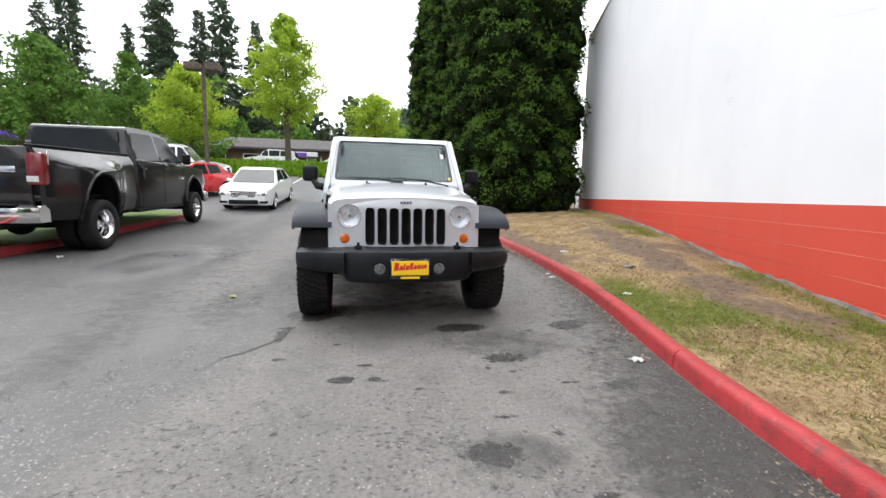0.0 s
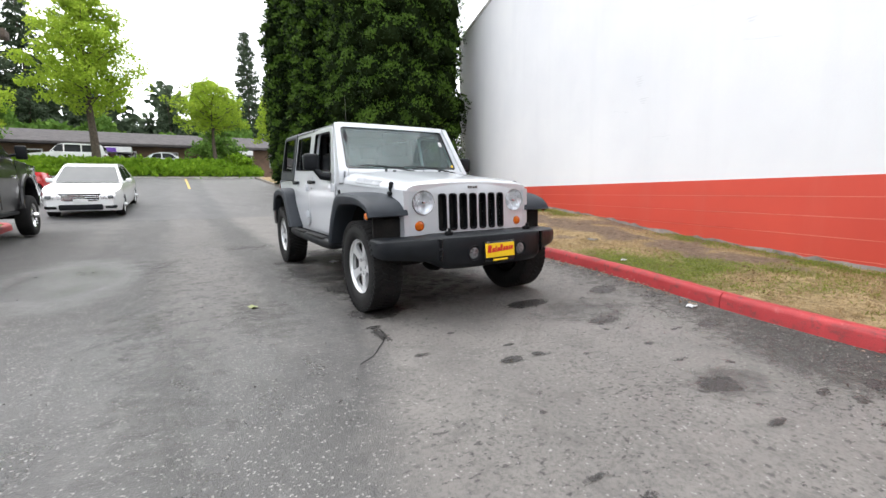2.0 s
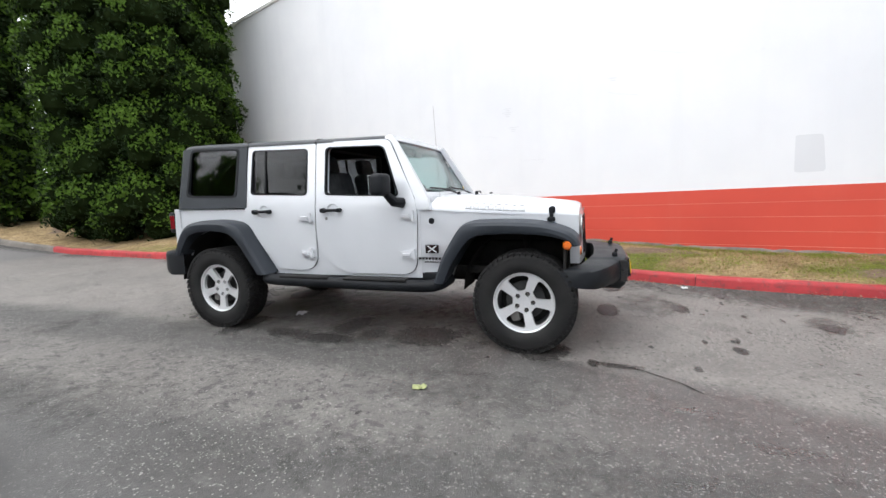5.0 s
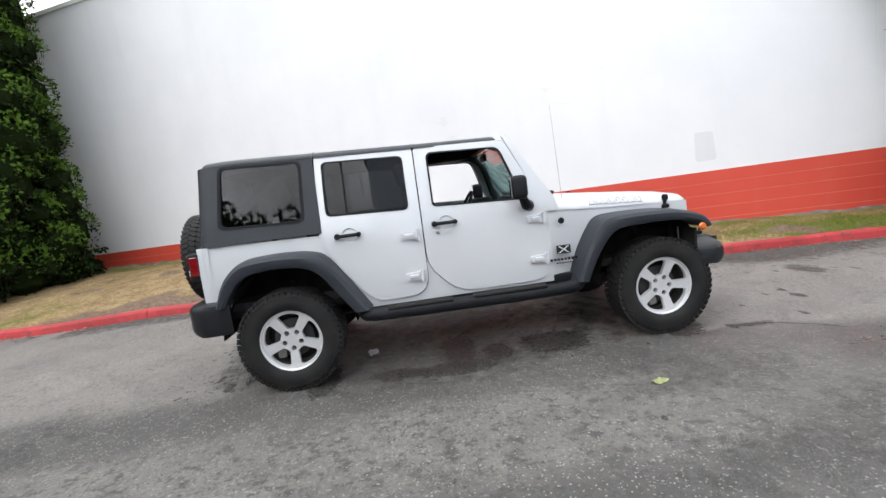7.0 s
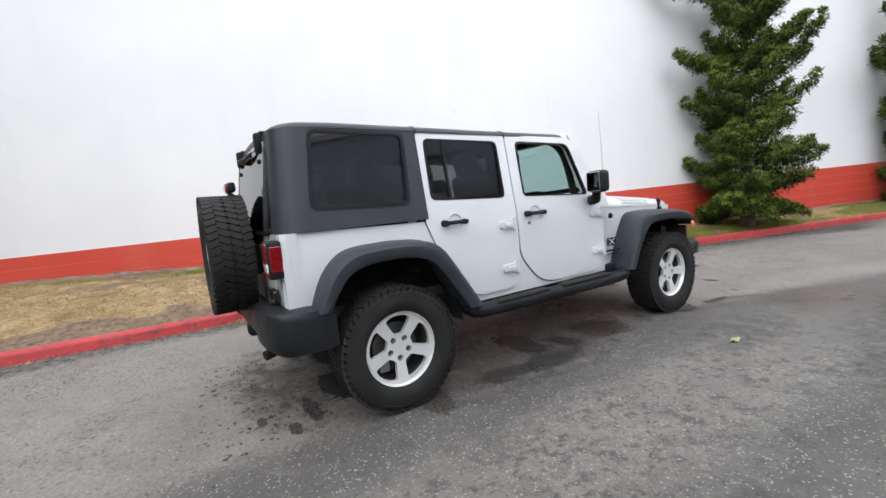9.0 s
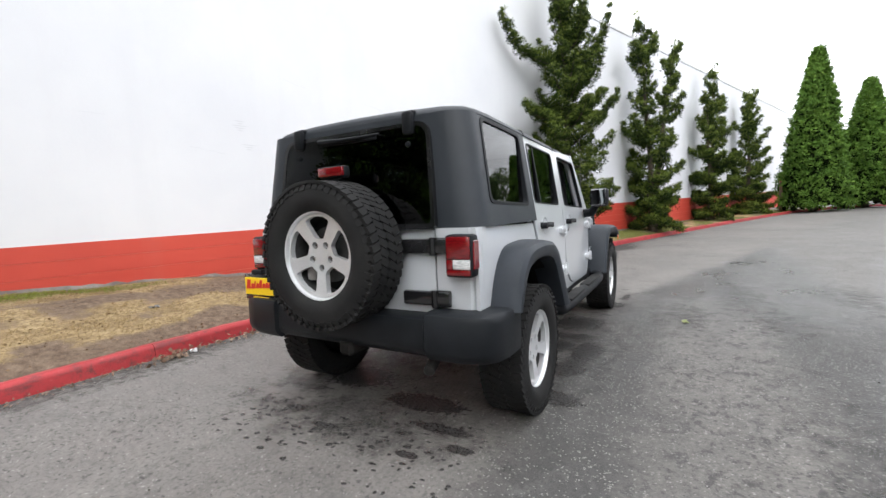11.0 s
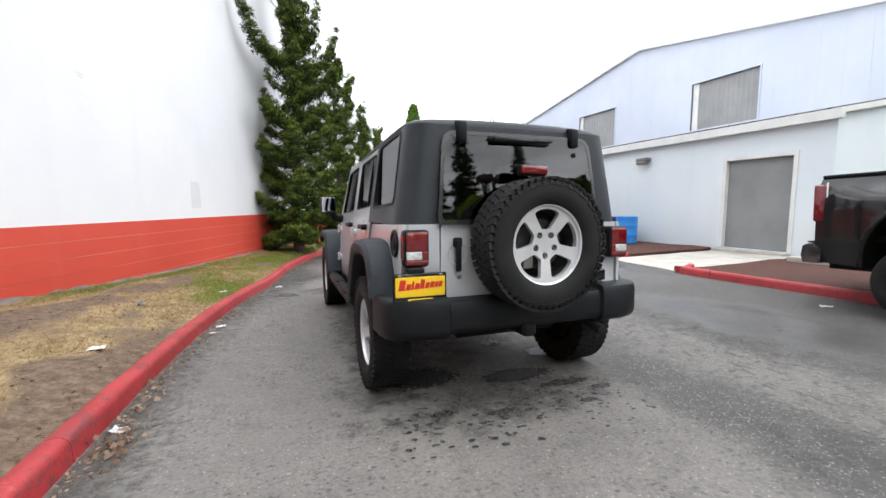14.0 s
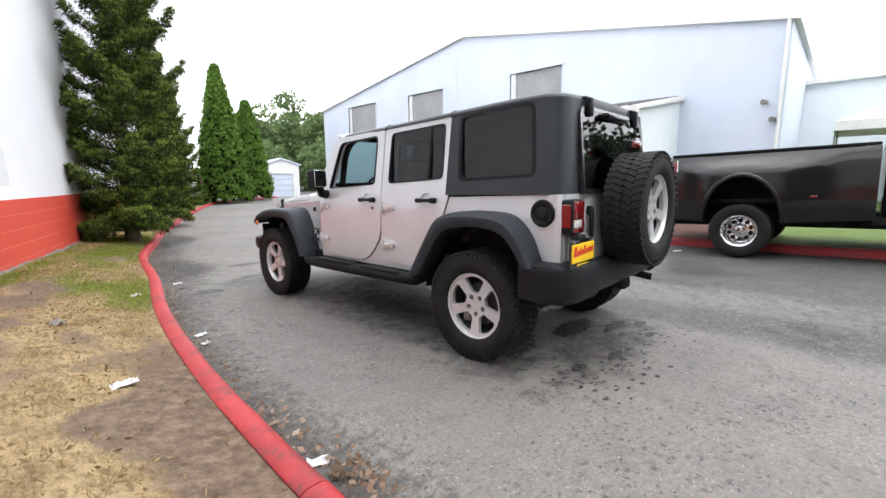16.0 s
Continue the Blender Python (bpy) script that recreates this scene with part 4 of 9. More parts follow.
    part("front_quarter", panel(outer, [], lambda u, v, d: Vector((s * (tap(u) + (0.05 if u > -0.75 else 0.0) * 1 - 0.05 * d), u, v)), (-0.75, -0.9, -1.3, -1.6)), M["silver"], jeep)
    part("vent_cap", lathe(bmesh.new(), [(0, 0.016), (0.02, 0.014), (0.026, 0.0)], Matrix.Translation((s * 0.785, -0.72, 1.01)) @ pose(0, 0, 0, 0, 90 * s, 0), 16), M["black_plastic"], jeep)
    # badge block and lettering bars on the cowl side
    bm = panel(round_poly([(-0.66, 0.815), (-0.775, 0.815), (-0.775, 0.745), (-0.66, 0.745)], 0.006, 2), [], lambda u, v, d: Vector((s * (0.792 - 0.006 * d), u, v)))
    bd = part("badge", bm, M["black_gloss"], jeep, "small black square badge")
    for sg in (-1, 1):
        q = [(-0.7175 - 0.045, 0.78 - sg * 0.027), (-0.7175 - 0.03, 0.78 - sg * 0.027), (-0.7175 + 0.045, 0.78 + sg * 0.027), (-0.7175 + 0.03, 0.78 + sg * 0.027)]
        part("badge_stroke", panel(q, [], lambda u, v, d: Vector((s * (0.7945 + 0.0006 * sg - 0.004 * d), u, v))), M["silver"], bd)
    for za, zb, y0, y1, n in ((0.712, 0.692, -0.6, -0.83, 8), (0.678, 0.668, -0.65, -0.8, 7)):
        for k in range(n):
            a = y0 + (y1 - y0) * k / n
            b = a + (y1 - y0) / n * 0.72
            part("letter_bar", panel([(a, za), (b, za), (b, zb), (a, zb)], [], lambda u, v, d: Vector((s * (0.7945 - 0.004 * d), u, v))), M["black_gloss"], jeep, "", smooth=False)

    # fender flares
    for name, out_pts, in_pts, xin in (
        ("front_flare", [(-0.76, 0.53), (-0.84, 0.74), (-0.945, 0.92), (-1.03, 1.0), (-1.2, 1.015), (-1.45, 1.01), (-1.63, 0.99), (-1.79, 0.94), (-1.86, 0.885), (-1.882, 0.835)],
         [(-0.85, 0.52), (-0.92, 0.67), (-1.03, 0.83), (-1.12, 0.895), (-1.24, 0.91), (-1.45, 0.915), (-1.61, 0.905), (-1.72, 0.885), (-1.79, 0.855), (-1.82, 0.825)], 0.62),
        ("rear_flare", [(0.84, 0.55), (0.98, 0.77), (1.12, 0.97), (1.23, 1.03), (1.4, 1.05), (1.55, 1.05), (1.72, 1.035), (1.82, 0.98), (1.9, 0.88), (1.965, 0.72)],
         [(0.965, 0.545), (1.07, 0.7), (1.19, 0.865), (1.29, 0.925), (1.42, 0.945), (1.55, 0.945), (1.67, 0.93), (1.76, 0.89), (1.82, 0.82), (1.89, 0.71)], 0.775)):
        o = spline([(0, *p) for p in out_pts], 34)
        i_ = spline([(0, *p) for p in in_pts], 34)
        rings = []
        for k, (a, b) in enumerate(zip(o, i_)):
            wide = 0.945
            m_ = lambda t: (a.y + (b.y - a.y) * t, a.z + (b.z - a.z) * t)
            front = name == "front_flare"
            rings.append([Vector((s * x, *m_(t))) for x, t in ((xin, 0.0), (0.81, 0.0), (0.88, 0.04), (0.925, 0.12), (wide, 0.34), (wide + 0.002, 0.7), (wide - 0.012, 0.96), (0.915, 1.0), (0.84, 0.97), (xin, 0.93))])
        fl = part(name, loft(bmesh.new(), rings), M["grey_plastic"], jeep, "dark grey plastic fender flare")
        if name == "front_flare":
            bm = lathe(bmesh.new(), [(0.0, 0.016), (0.022, 0.013), (0.032, 0.0)], Matrix.Translation((s * 0.936, -1.79, 0.835)) @ pose(0, 0, 0, 0, 90 * s, 0), 16)
            part("side_marker", bm, M["amber"], fl, "amber side marker lamp")
    # inner wheel wells
    for cy in (-1.4735, 1.4735):
        bm = bmesh.new()
        rings = []
        for k in range(17):
            a = math.pi * k / 16
            rings.append([Vector((s * x, max(cy + 0.5 * math.cos(a) * (1 if cy > 0 else 0.98), -1.8), 0.45 + 0.5 * math.sin(a))) for x in (0.45, 0.85 if cy > 0 else 0.8)])
        loft(bm, rings, False, False)
        part("wheel_well", bm, M["chassis"], jeep, "black wheel well liner")
        part("well_side", boxed((s * 0.46, cy + (0.1 if cy < 0 else 0.0), 0.72), (0.02, 0.84 if cy < 0 else 1.0, 0.5)), M["chassis"], jeep)
    part("splash_shield", boxed((s * 0.78, -1.77, 0.72), (0.2, 0.02, 0.2)), M["chassis"], jeep)
    # side step: a tube with tread pads
    bm = bmesh.new()
    tube(bm, spline([(s * 0.72, 0.93, 0.55), (s * 0.85, 0.9, 0.515), (s * 0.88, 0.78, 0.495), (s * 0.885, 0.0, 0.488), (s * 0.88, -0.62, 0.485), (s * 0.85, -0.78, 0.5), (s * 0.72, -0.84, 0.53)], 40), 0.052, 12)
    st = part("side_step", bm, M["black_plastic"], jeep, "black tubular side step")
    for y0, y1 in ((-0.52, 0.06), (0.22, 0.72)):
        part("step_pad", boxed((s * 0.888, (y0 + y1) / 2, 0.535), (0.085, y1 - y0, 0.022), 0.009), M["rubber"], st, "ribbed rubber tread pad")
    part("rocker", boxed((s * 0.745, 0.05, 0.535), (0.07, 1.72, 0.09), 0.012), M["black_plastic"], jeep, "black sill under the doors")
    for by in (-0.62, 0.1, 0.8):
        part("step_bracket", tube(bmesh.new(), [(s * 0.6, by, 0.5), (s * 0.88, by, 0.47)], 0.018, 6), M["chassis"], st)
    # mirrors
    bm = boxed((s * 0.955, -0.36, 1.315), (0.16, 0.12, 0.175), 0.035, 3, Euler((0, 0, radians(8 * s))).to_matrix().to_4x4())
    mi = part("mirror", bm, M["black_plastic"], jeep, "square black door mirror")
    part("mirror_arm", tube(bmesh.new(), [(s * 0.79, -0.47, 1.165), (s * 0.87, -0.43, 1.175), (s * 0.92, -0.39, 1.24)], [0.045, 0.042, 0.03], 10), M["black_plastic"], mi)
    part("mirror_glass", boxed((s * 0.955, -0.299, 1.315), (0.135, 0.006, 0.15), 0.002, 1, Euler((0, 0, radians(8 * s))).to_matrix().to_4x4()), M["mirror"], mi)
    # hood latch
    bm = bmesh.new()
    tube(bm, [(s * 0.655, -1.66, 1.0), (s * 0.668, -1.66, 1.05), (s * 0.655, -1.67, 1.1)], 0.016, 8)
    box(bm, (s * 0.665, -1.665, 1.075), (0.026, 0.05, 0.05), 0.01)
    box(bm, (s * 0.675, -1.66, 1.005), (0.03, 0.06, 0.035), 0.01)
    part("hood_latch", bm, M["black_plastic"], jeep, "black rubber hood latch")

# hood: a crowned lid
HOOD = ((-0.64, 0.735, 1.1, 1.225), (-0.9, 0.725, 1.078, 1.212), (-1.3, 0.695, 1.052, 1.172), (-1.6, 0.67, 1.04, 1.143), (-1.76, 0.655, 1.032, 1.122), (-1.83, 0.64, 1.028, 1.108), (-1.862, 0.62, 1.02, 1.09))


def on_hood(y, v, s, out):
    """A point on the hood's shoulder: v from the side edge (0) up to the crown's rim (1)."""
    ys = [-h[0] for h in HOOD]
    w, zs, zc = (float(np.interp(-y, ys, [h[k] for h in HOOD])) for k in (1, 2, 3))
    x = float(np.interp(v, [0, 0.5, 1], [w - 0.002, w - 0.012, w - 0.06]))
    z = float(np.interp(v, [0, 0.5, 1], [zs + (zc - zs) * 0.2, zs + (zc - zs) * 0.42, zs + (zc - zs) * 0.69]))
    return Vector((s * (x + out + 0.004), y, z + out + 0.003))


rings = []
for y, w, zs, zc in HOOD:
    prof = [(w, zs), (w - 0.004, zs + (zc - zs) * 0.35), (w - 0.05, zs + (zc - zs) * 0.66), (w - 0.14, zs + (zc - zs) * 0.82), (w * 0.55, zs + (zc - zs) * 0.9), (w * 0.5, zs + (zc - zs) * 0.97), (w * 0.25, zc), (0, zc + 0.002)]
    ring = [Vector((x, y, z)) for x, z in prof] + [Vector((-x, y, z)) for x, z in reversed(prof[:-1])]
    rings.append(ring)
hood = part("hood", loft(bmesh.new(), rings, True, True), M["silver"], jeep, "", angle=50)
for s in (-1, 1):
    part("hood_bumper", boxed((s * 0.32, -0.82, 1.222), (0.022, 0.03, 0.035), 0.008), M["black_plastic"], hood, "black rubber hood stop")
    part("washer_nozzle", boxed((s * 0.3, -0.98, 1.214), (0.03, 0.03, 0.014), 0.005), M["black_plastic"], hood)
    # worn outline lettering over the hood's shoulder as plain frames
    for k in range(8):
        y0 = -0.99 - k * 0.06
        part("letter_bar", panel([(y0, 0.02), (y0 - 0.05, 0.02), (y0 - 0.05, 0.98), (y0, 0.98)], [[(y0 - 0.012, 0.24), (y0 - 0.038, 0.24), (y0 - 0.038, 0.76), (y0 - 0.012, 0.76)]],
             lambda u, v, d: on_hood(u, v, s, 0.002 - 0.006 * d), (), (0.12, 0.5, 0.88)), M["letter_grey"], hood, "faded outlined letter shape", smooth=False)
part("hood_loop", tube(bmesh.new(), spline([(-0.06, -0.93, 1.214), (-0.055, -0.93, 1.232), (0, -0.93, 1.236), (0.055, -0.93, 1.232), (0.06, -0.93, 1.214)], 14), 0.006, 6), M["black_plastic"], hood)
part("cowl", boxed((0, -0.66, 1.17), (1.42, 0.1, 0.1), 0.015), M["silver"], jeep)

# grille panel with seven slots
holes = []
for k in range(-3, 4):
    x = k * 0.1015
    holes.append(round_poly([(x - 0.036, 0.695), (x + 0.036, 0.695), (x + 0.036, 1.0), (x - 0.036, 1.0)], 0.03, 4))
for s in (-1, 1):
    holes.append(circle(s * 0.475, 0.93, 0.096, 28))
    holes.append(circle(s * 0.515, 0.742, 0.042, 18))
g_out = round_poly([(-0.6, 0.65), (0.6, 0.65), (0.65, 0.95), (0.6, 1.065), (0.3, 1.1), (-0.3, 1.1), (-0.6, 1.065), (-0.65, 0.95)], [0.05, 0.05, 0.09, 0.09, 0.12, 0.12, 0.09, 0.09])
gy_ = lambda u, v: -1.905 + (0.05 * (v - 0.66)) + 0.1 * u * u + (0.35 * max(0, v - 1.02) if v > 1.02 else 0)
grille = part("grille", panel(g_out, holes, lambda u, v, d: Vector((u, gy_(u, v) + 0.05 * d, v)), (-0.45, -0.3, -0.15, 0, 0.15, 0.3, 0.45), (0.8, 0.9, 1.02)), M["silver"], jeep, "silver grille panel with seven slots")
part("grille_mesh", panel(round_poly([(-0.36, 0.67), (0.36, 0.67), (0.36, 1.02), (-0.36, 1.02)], 0.03), [], lambda u, v, d: Vector((u, gy_(u, v) + 0.055 + 0.02 * d, v))), M["chassis"], grille)
for k in range(-3, 4):
    x = k * 0.1015
    fr = panel(round_poly([(x - 0.0385, 0.692), (x + 0.0385, 0.692), (x + 0.0385, 1.003), (x - 0.0385, 1.003)], 0.032, 4), [round_poly([(x - 0.03, 0.702), (x + 0.03, 0.702), (x + 0.03, 0.993), (x - 0.03, 0.993)], 0.026, 4)], lambda u, v, d: Vector((u, gy_(u, v) - 0.008 + 0.05 * d, v)))
    part("grille_insert", fr, M["black_plastic"], grille, "black slot insert")
for s in (-1, 1):
    m_ = Matrix.Translation((s * 0.475, gy_(0.475, 0.93), 0.93)) @ pose(0, 0, 0, 90, 0, 0)
    hl = part("headlight", lathe(bmesh.new(), [(0.0, -0.034), (0.03, -0.032), (0.06, -0.022), (0.085, -0.006), (0.09, 0.0), (0.093, 0.008), (0.1, 0.01), (0.1, -0.02)], m_, 32), M["headlamp"], grille, "round headlamp with a bright bowl")
    part("lens", lathe(bmesh.new(), [(0.0, 0.026), (0.04, 0.023), (0.075, 0.014), (0.094, 0.0)], m_, 32), M["clear"], hl)
    part("bulb_shield", lathe(bmesh.new(), [(0.0, 0.002), (0.014, -0.002), (0.018, -0.034)], m_, 16), M["chrome"], hl)
    part("trim_ring", lathe(bmesh.new(), [(0.094, 0.008), (0.098, 0.012), (0.101, 0.004), (0.1, -0.015)], m_, 32), M["steel"], hl)
    m_ = Matrix.Translation((s * 0.515, gy_(0.515, 0.74) - 0.002, 0.742)) @ pose(0, 0, 0, 90, 0, 0)
    part("turn_signal", lathe(bmesh.new(), [(0.0, 0.008), (0.025, 0.006), (0.038, 0.001), (0.044, -0.012)], m_, 24), M["amber"], grille, "amber turn signal")
bm = bmesh.new()
for k in range(4):
    box(bm, (-0.04 + 0.027 * k, -1.888, 1.052), (0.02, 0.008, 0.022), 0.003, 1)
part("emblem", bm, M["steel"], grille, "small dull metal emblem strip")
part("radiator", boxed((0, -1.78, 0.82), (1.1, 0.06, 0.42)), M["chassis"], jeep)

# windscreen frame, pane, wipers
wy = lambda v: -0.685 + (v - 1.19) * 0.62
ww = lambda v: 0.735 - (v - 1.19) * 0.1
w_out = round_poly([(-0.735, 1.185), (0.735, 1.185), (0.682, 1.748), (-0.682, 1.748)], [0.02, 0.02, 0.06, 0.06])
w_in = round_poly([(-0.672, 1.245), (0.672, 1.245), (0.628, 1.7), (-0.628, 1.7)], 0.045)
bow = lambda u: 0.06 * u * u
wf = part("windscreen_frame", panel(w_out, [w_in], lambda u, v, d: Vector((u, wy(v) + bow(u) + 0.05 * d, v - 0.02 * d)), (-0.4, 0, 0.4), (1.45,)), M["silver"], jeep)
wo = part("windscreen", panel(w_in, [], lambda u, v, d: Vector((u, wy(v) + bow(u) + 0.018 + 0.005 * d, v)), (-0.5, -0.3, -0.1, 0.1, 0.3, 0.5), ()), M["windshield"], jeep, "greenish windscreen glass")
part("black_band", panel(round_poly([(-0.678, 1.24), (0.678, 1.24), (0.634, 1.706), (-0.634, 1.706)], 0.045), [round_poly([(-0.648, 1.275), (0.648, 1.275), (0.61, 1.684), (-0.61, 1.684)], 0.04)], lambda u, v, d: Vector((u, wy(v) + bow(u) + 0.012 + 0.004 * d, v))), M["black_gloss"], wo, "black glass edge band")
part("sticker", panel([(0.545, 1.52), (0.585, 1.52), (0.58, 1.575), (0.54, 1.575)], [], lambda u, v, d: Vector((u, wy(v) + bow(u) + 0.009 + 0.002 * d, v))), M["trim"], wo, "small pale sticker", smooth=False)
part("sticker", panel(circle(0.63, 1.285, 0.014, 12), [], lambda u, v, d: Vector((u, wy(v) + bow(u) + 0.009 + 0.002 * d, v))), M["yellow"], wo, "small round yellow sticker", smooth=False)
for x0, x1 in ((0.05, -0.52), (0.5, -0.02)):
    bm = bmesh.new()
    tube(bm, [(x0 + 0.1, wy(1.2) - 0.03, 1.2), (x0, wy(1.22) - 0.03, 1.225), ((x0 + x1) / 2, wy(1.25) - 0.02, 1.268)], [0.011, 0.009, 0.006], 6)
    tube(bm, [(x0 - 0.08, wy(1.26) - 0.012 + bow(x0), 1.262), (x1, wy(1.285) - 0.012 + bow(x1), 1.282)], 0.008, 6)
    part("wiper", bm, M["black_plastic"], jeep, "black windscreen wiper")
part("antenna", tube(bmesh.new(), [(-0.7, -0.78, 1.06), (-0.7, -0.775, 1.12), (-0.7, -0.74, 1.93)], [0.014, 0.0022, 0.001], 6), M["steel"], jeep, "thin whip aerial")
for s in (-1, 1):
    for k in range(4):
        z = 1.27 + 0.11 * k
        part("frame_bolt", lathe(bmesh.new(), [(0, 0.008), (0.008, 0.006), (0.01, 0)], Matrix.Translation((s * (ww(z) - 0.012 + 0.0), wy(z) + 0.065, z)) @ pose(0, 0, 0, 0, 90 * s, 0), 8), M["black_plastic"], wf)
    # pillar cheek between the frame and the door
    part("pillar", panel([(-0.71, 1.1), (-0.585, 1.1), (-0.575, 1.2), (-0.335, 1.725), (-0.36, 1.735), (-0.69, 1.2)], [], lambda u, v, d: Vector((s * (side_x(v) - 0.008 - 0.05 * d), u, v)), (), (1.14, 1.3, 1.5)), M["silver"], jeep)

# hardtop: rear box wrapped round the corners, with panes
RC, YB, YF = 0.13, 2.06, 1.145
S_SIDE = YB - YF - RC
S_ARC = RC * math.pi / 2
S_BACK = 0.79 - RC


def top_wrap(u, v, d):
    """u runs from the middle of the tail round the corner and forward along the side."""
    s, a = (1 if u >= 0 else -1), abs(u)
    hw = side_x(v) + 0.012
    yb = YB + 0.02 - max(0, v - 1.16) * 0.075
    sb = hw - RC
    t = 0.045 * d
    if a < sb:
        return Vector((s * a, yb - t, v))
    a2 = a - sb
    if a2 < S_ARC:
        ang = a2 / RC
        r = RC - t
        return Vector((s * (sb + r * math.sin(ang)), yb - RC + r * math.cos(ang), v))
    return Vector((s * (hw - t), max(yb - RC - (a2 - S_ARC) * 1.0, YF), v))


UQ = lambda y, v: side_x(v) + 0.012 - RC + S_ARC + (YB + 0.02 - max(0, v - 1.16) * 0.075 - RC - y)
qwin = [(1.885, 1.285), (1.27, 1.265), (1.245, 1.712), (1.835, 1.732)]
qw = [round_poly([(s * UQ(y, v), v) for y, v in qwin], 0.05) for s in (-1, 1)]
bwin = round_poly([(-0.555, 1.17), (0.555, 1.17), (0.505, 1.7), (-0.505, 1.7)], [0.03, 0.03, 0.08, 0.08])
END = UQ(YF, 1.16) + 0.02
t_out = [(-END, 1.158), (END, 1.158), (END - 0.1, 1.75), (-END + 0.1, 1.75)]
arc_cuts = [s * (S_BACK - 0.1 + (S_ARC + 0.14) * k / 9) for s in (-1, 1) for k in range(10)]
hardtop = part("hardtop", panel(t_out, [*qw, bwin], top_wrap, arc_cuts, (1.3, 1.45, 1.6)), M["hardtop"], jeep, "charcoal textured plastic hardtop")
for w in qw:
    c = Vector((sum(p[0] for p in w) / len(w), sum(p[1] for p in w) / len(w)))
    ins = [tuple(c + (Vector(p) - c) * 0.965) for p in w]
    part("quarter_pane", panel(w, [], lambda u, v, d: top_wrap(u, v, 0.6 + 0.1 * d) + Vector((math.copysign(0.05 * (v - 1.27), u), 0, 0)), (), (1.4, 1.55)), M["tint"], hardtop, "dark tinted quarter glass")
    part("pane_seal", panel([tuple(c + (Vector(p) - c) * 1.04) for p in w], [ins], lambda u, v, d: top_wrap(u, v, -0.1 + 0.7 * d), (), (1.4, 1.55)), M["black_plastic"], hardtop, "black rubber glass seal")
# roof skin
rings = []
for y, z, hw in ((-0.3, 1.728, 0.668), (-0.26, 1.738, 0.68), (0.3, 1.748, 0.695), (1.13, 1.772, 0.702), (1.7, 1.788, 0.702), (1.86, 1.788, 0.698), (1.92, 1.787, 0.686), (1.97, 1.782, 0.655), (2.0, 1.776, 0.61), (2.02, 1.765, 0.55), (2.03, 1.748, 0.5)):
    prof = [(hw + 0.012, z - 0.04), (hw + 0.009, z - 0.026), (hw - 0.006, z - 0.012), (hw - 0.035, z - 0.001), (hw - 0.09, z + 0.007), (hw * 0.5, z + 0.018), (0, z + 0.022)]
    ring = [Vector((x, y, zz)) for x, zz in prof] + [Vector((-x, y, zz)) for x, zz in reversed(prof[:-1])]
    rings.append(ring)
roofp = part("roof", loft(bmesh.new(), rings), M["hardtop"], jeep, "charcoal roof panels")
for y, z, hw in ((0.38, 1.7505, 0.696), (1.14, 1.7725, 0.702)):
    prof = [(hw + 0.013, z - 0.05), (hw + 0.013, z - 0.025), (hw - 0.004, z - 0.005), (hw - 0.04, z + 0.0055), (hw * 0.5, z + 0.0195), (0, z + 0.0235)]
    ring = [(x, zz) for x, zz in prof] + [(-x, zz) for x, zz in reversed(prof[:-1])]
    part("roof_seam", loft(bmesh.new(), [[Vector((x, yy, zz)) for x, zz in ring] for yy in (y - 0.006, y + 0.006)]), M["black_gloss"], roofp)
bm = bmesh.new()
box(bm, (0, 0.38, 1.728), (1.36, 0.05, 0.03))
part("header_bar", bm, M["interior"], roofp)
# tailgate glass with wiper and hinges
tg = part("tailgate_glass", panel(round_poly([(-0.565, 1.165), (0.565, 1.165), (0.515, 1.708), (-0.515, 1.708)], [0.03, 0.03, 0.08, 0.08]), [], lambda u, v, d: top_wrap(u, v, 0) + Vector((0, 0.012 - 0.008 * d + 0.05 * (1.71 - v), 0)), (), (1.4,)), M["tail_tint"], jeep, "dark tinted rear glass")
part("glass_edge", panel(round_poly([(-0.575, 1.158), (0.575, 1.158), (0.523, 1.716), (-0.523, 1.716)], [0.03, 0.03, 0.085, 0.085]), [round_poly([(-0.55, 1.185), (0.55, 1.185), (0.502, 1.693), (-0.502, 1.693)], [0.03, 0.03, 0.075, 0.075])], lambda u, v, d: top_wrap(u, v, 0) + Vector((0, 0.014 - 0.03 * d + 0.05 * (1.71 - v), 0)), (), (1.4,)), M["black_gloss"], tg)
for s in (-1, 1):
    bm = bmesh.new()
    box(bm, (s * 0.4, 2.055, 1.71), (0.06, 0.05, 0.12), 0.014, 2)
    box(bm, (s * 0.4, 2.02, 1.765), (0.06, 0.06, 0.03), 0.01, 2)
    part("glass_hinge", bm, M["black_plastic"], tg, "black rear glass hinge")
    part("glass_knob", lathe(bmesh.new(), [(0, 0.016), (0.014, 0.012), (0.016, 0)], Matrix.Translation((s * 0.4, 2.062, 1.6)) @ pose(0, 0, 0, -90, 0, 0), 12), M["black_plastic"], tg)
bm = bmesh.new()
tube(bm, [(0.21, 2.06, 1.675), (0.2, 2.09, 1.672), (0.03, 2.09, 1.668), (-0.22, 2.075, 1.675)], [0.02, 0.02, 0.012, 0.007], 8)
box(bm, (0.0, 2.072, 1.66), (0.4, 0.014, 0.022), 0.004, 1)
part("rear_wiper", bm, M["black_plastic"], tg, "black rear wiper")

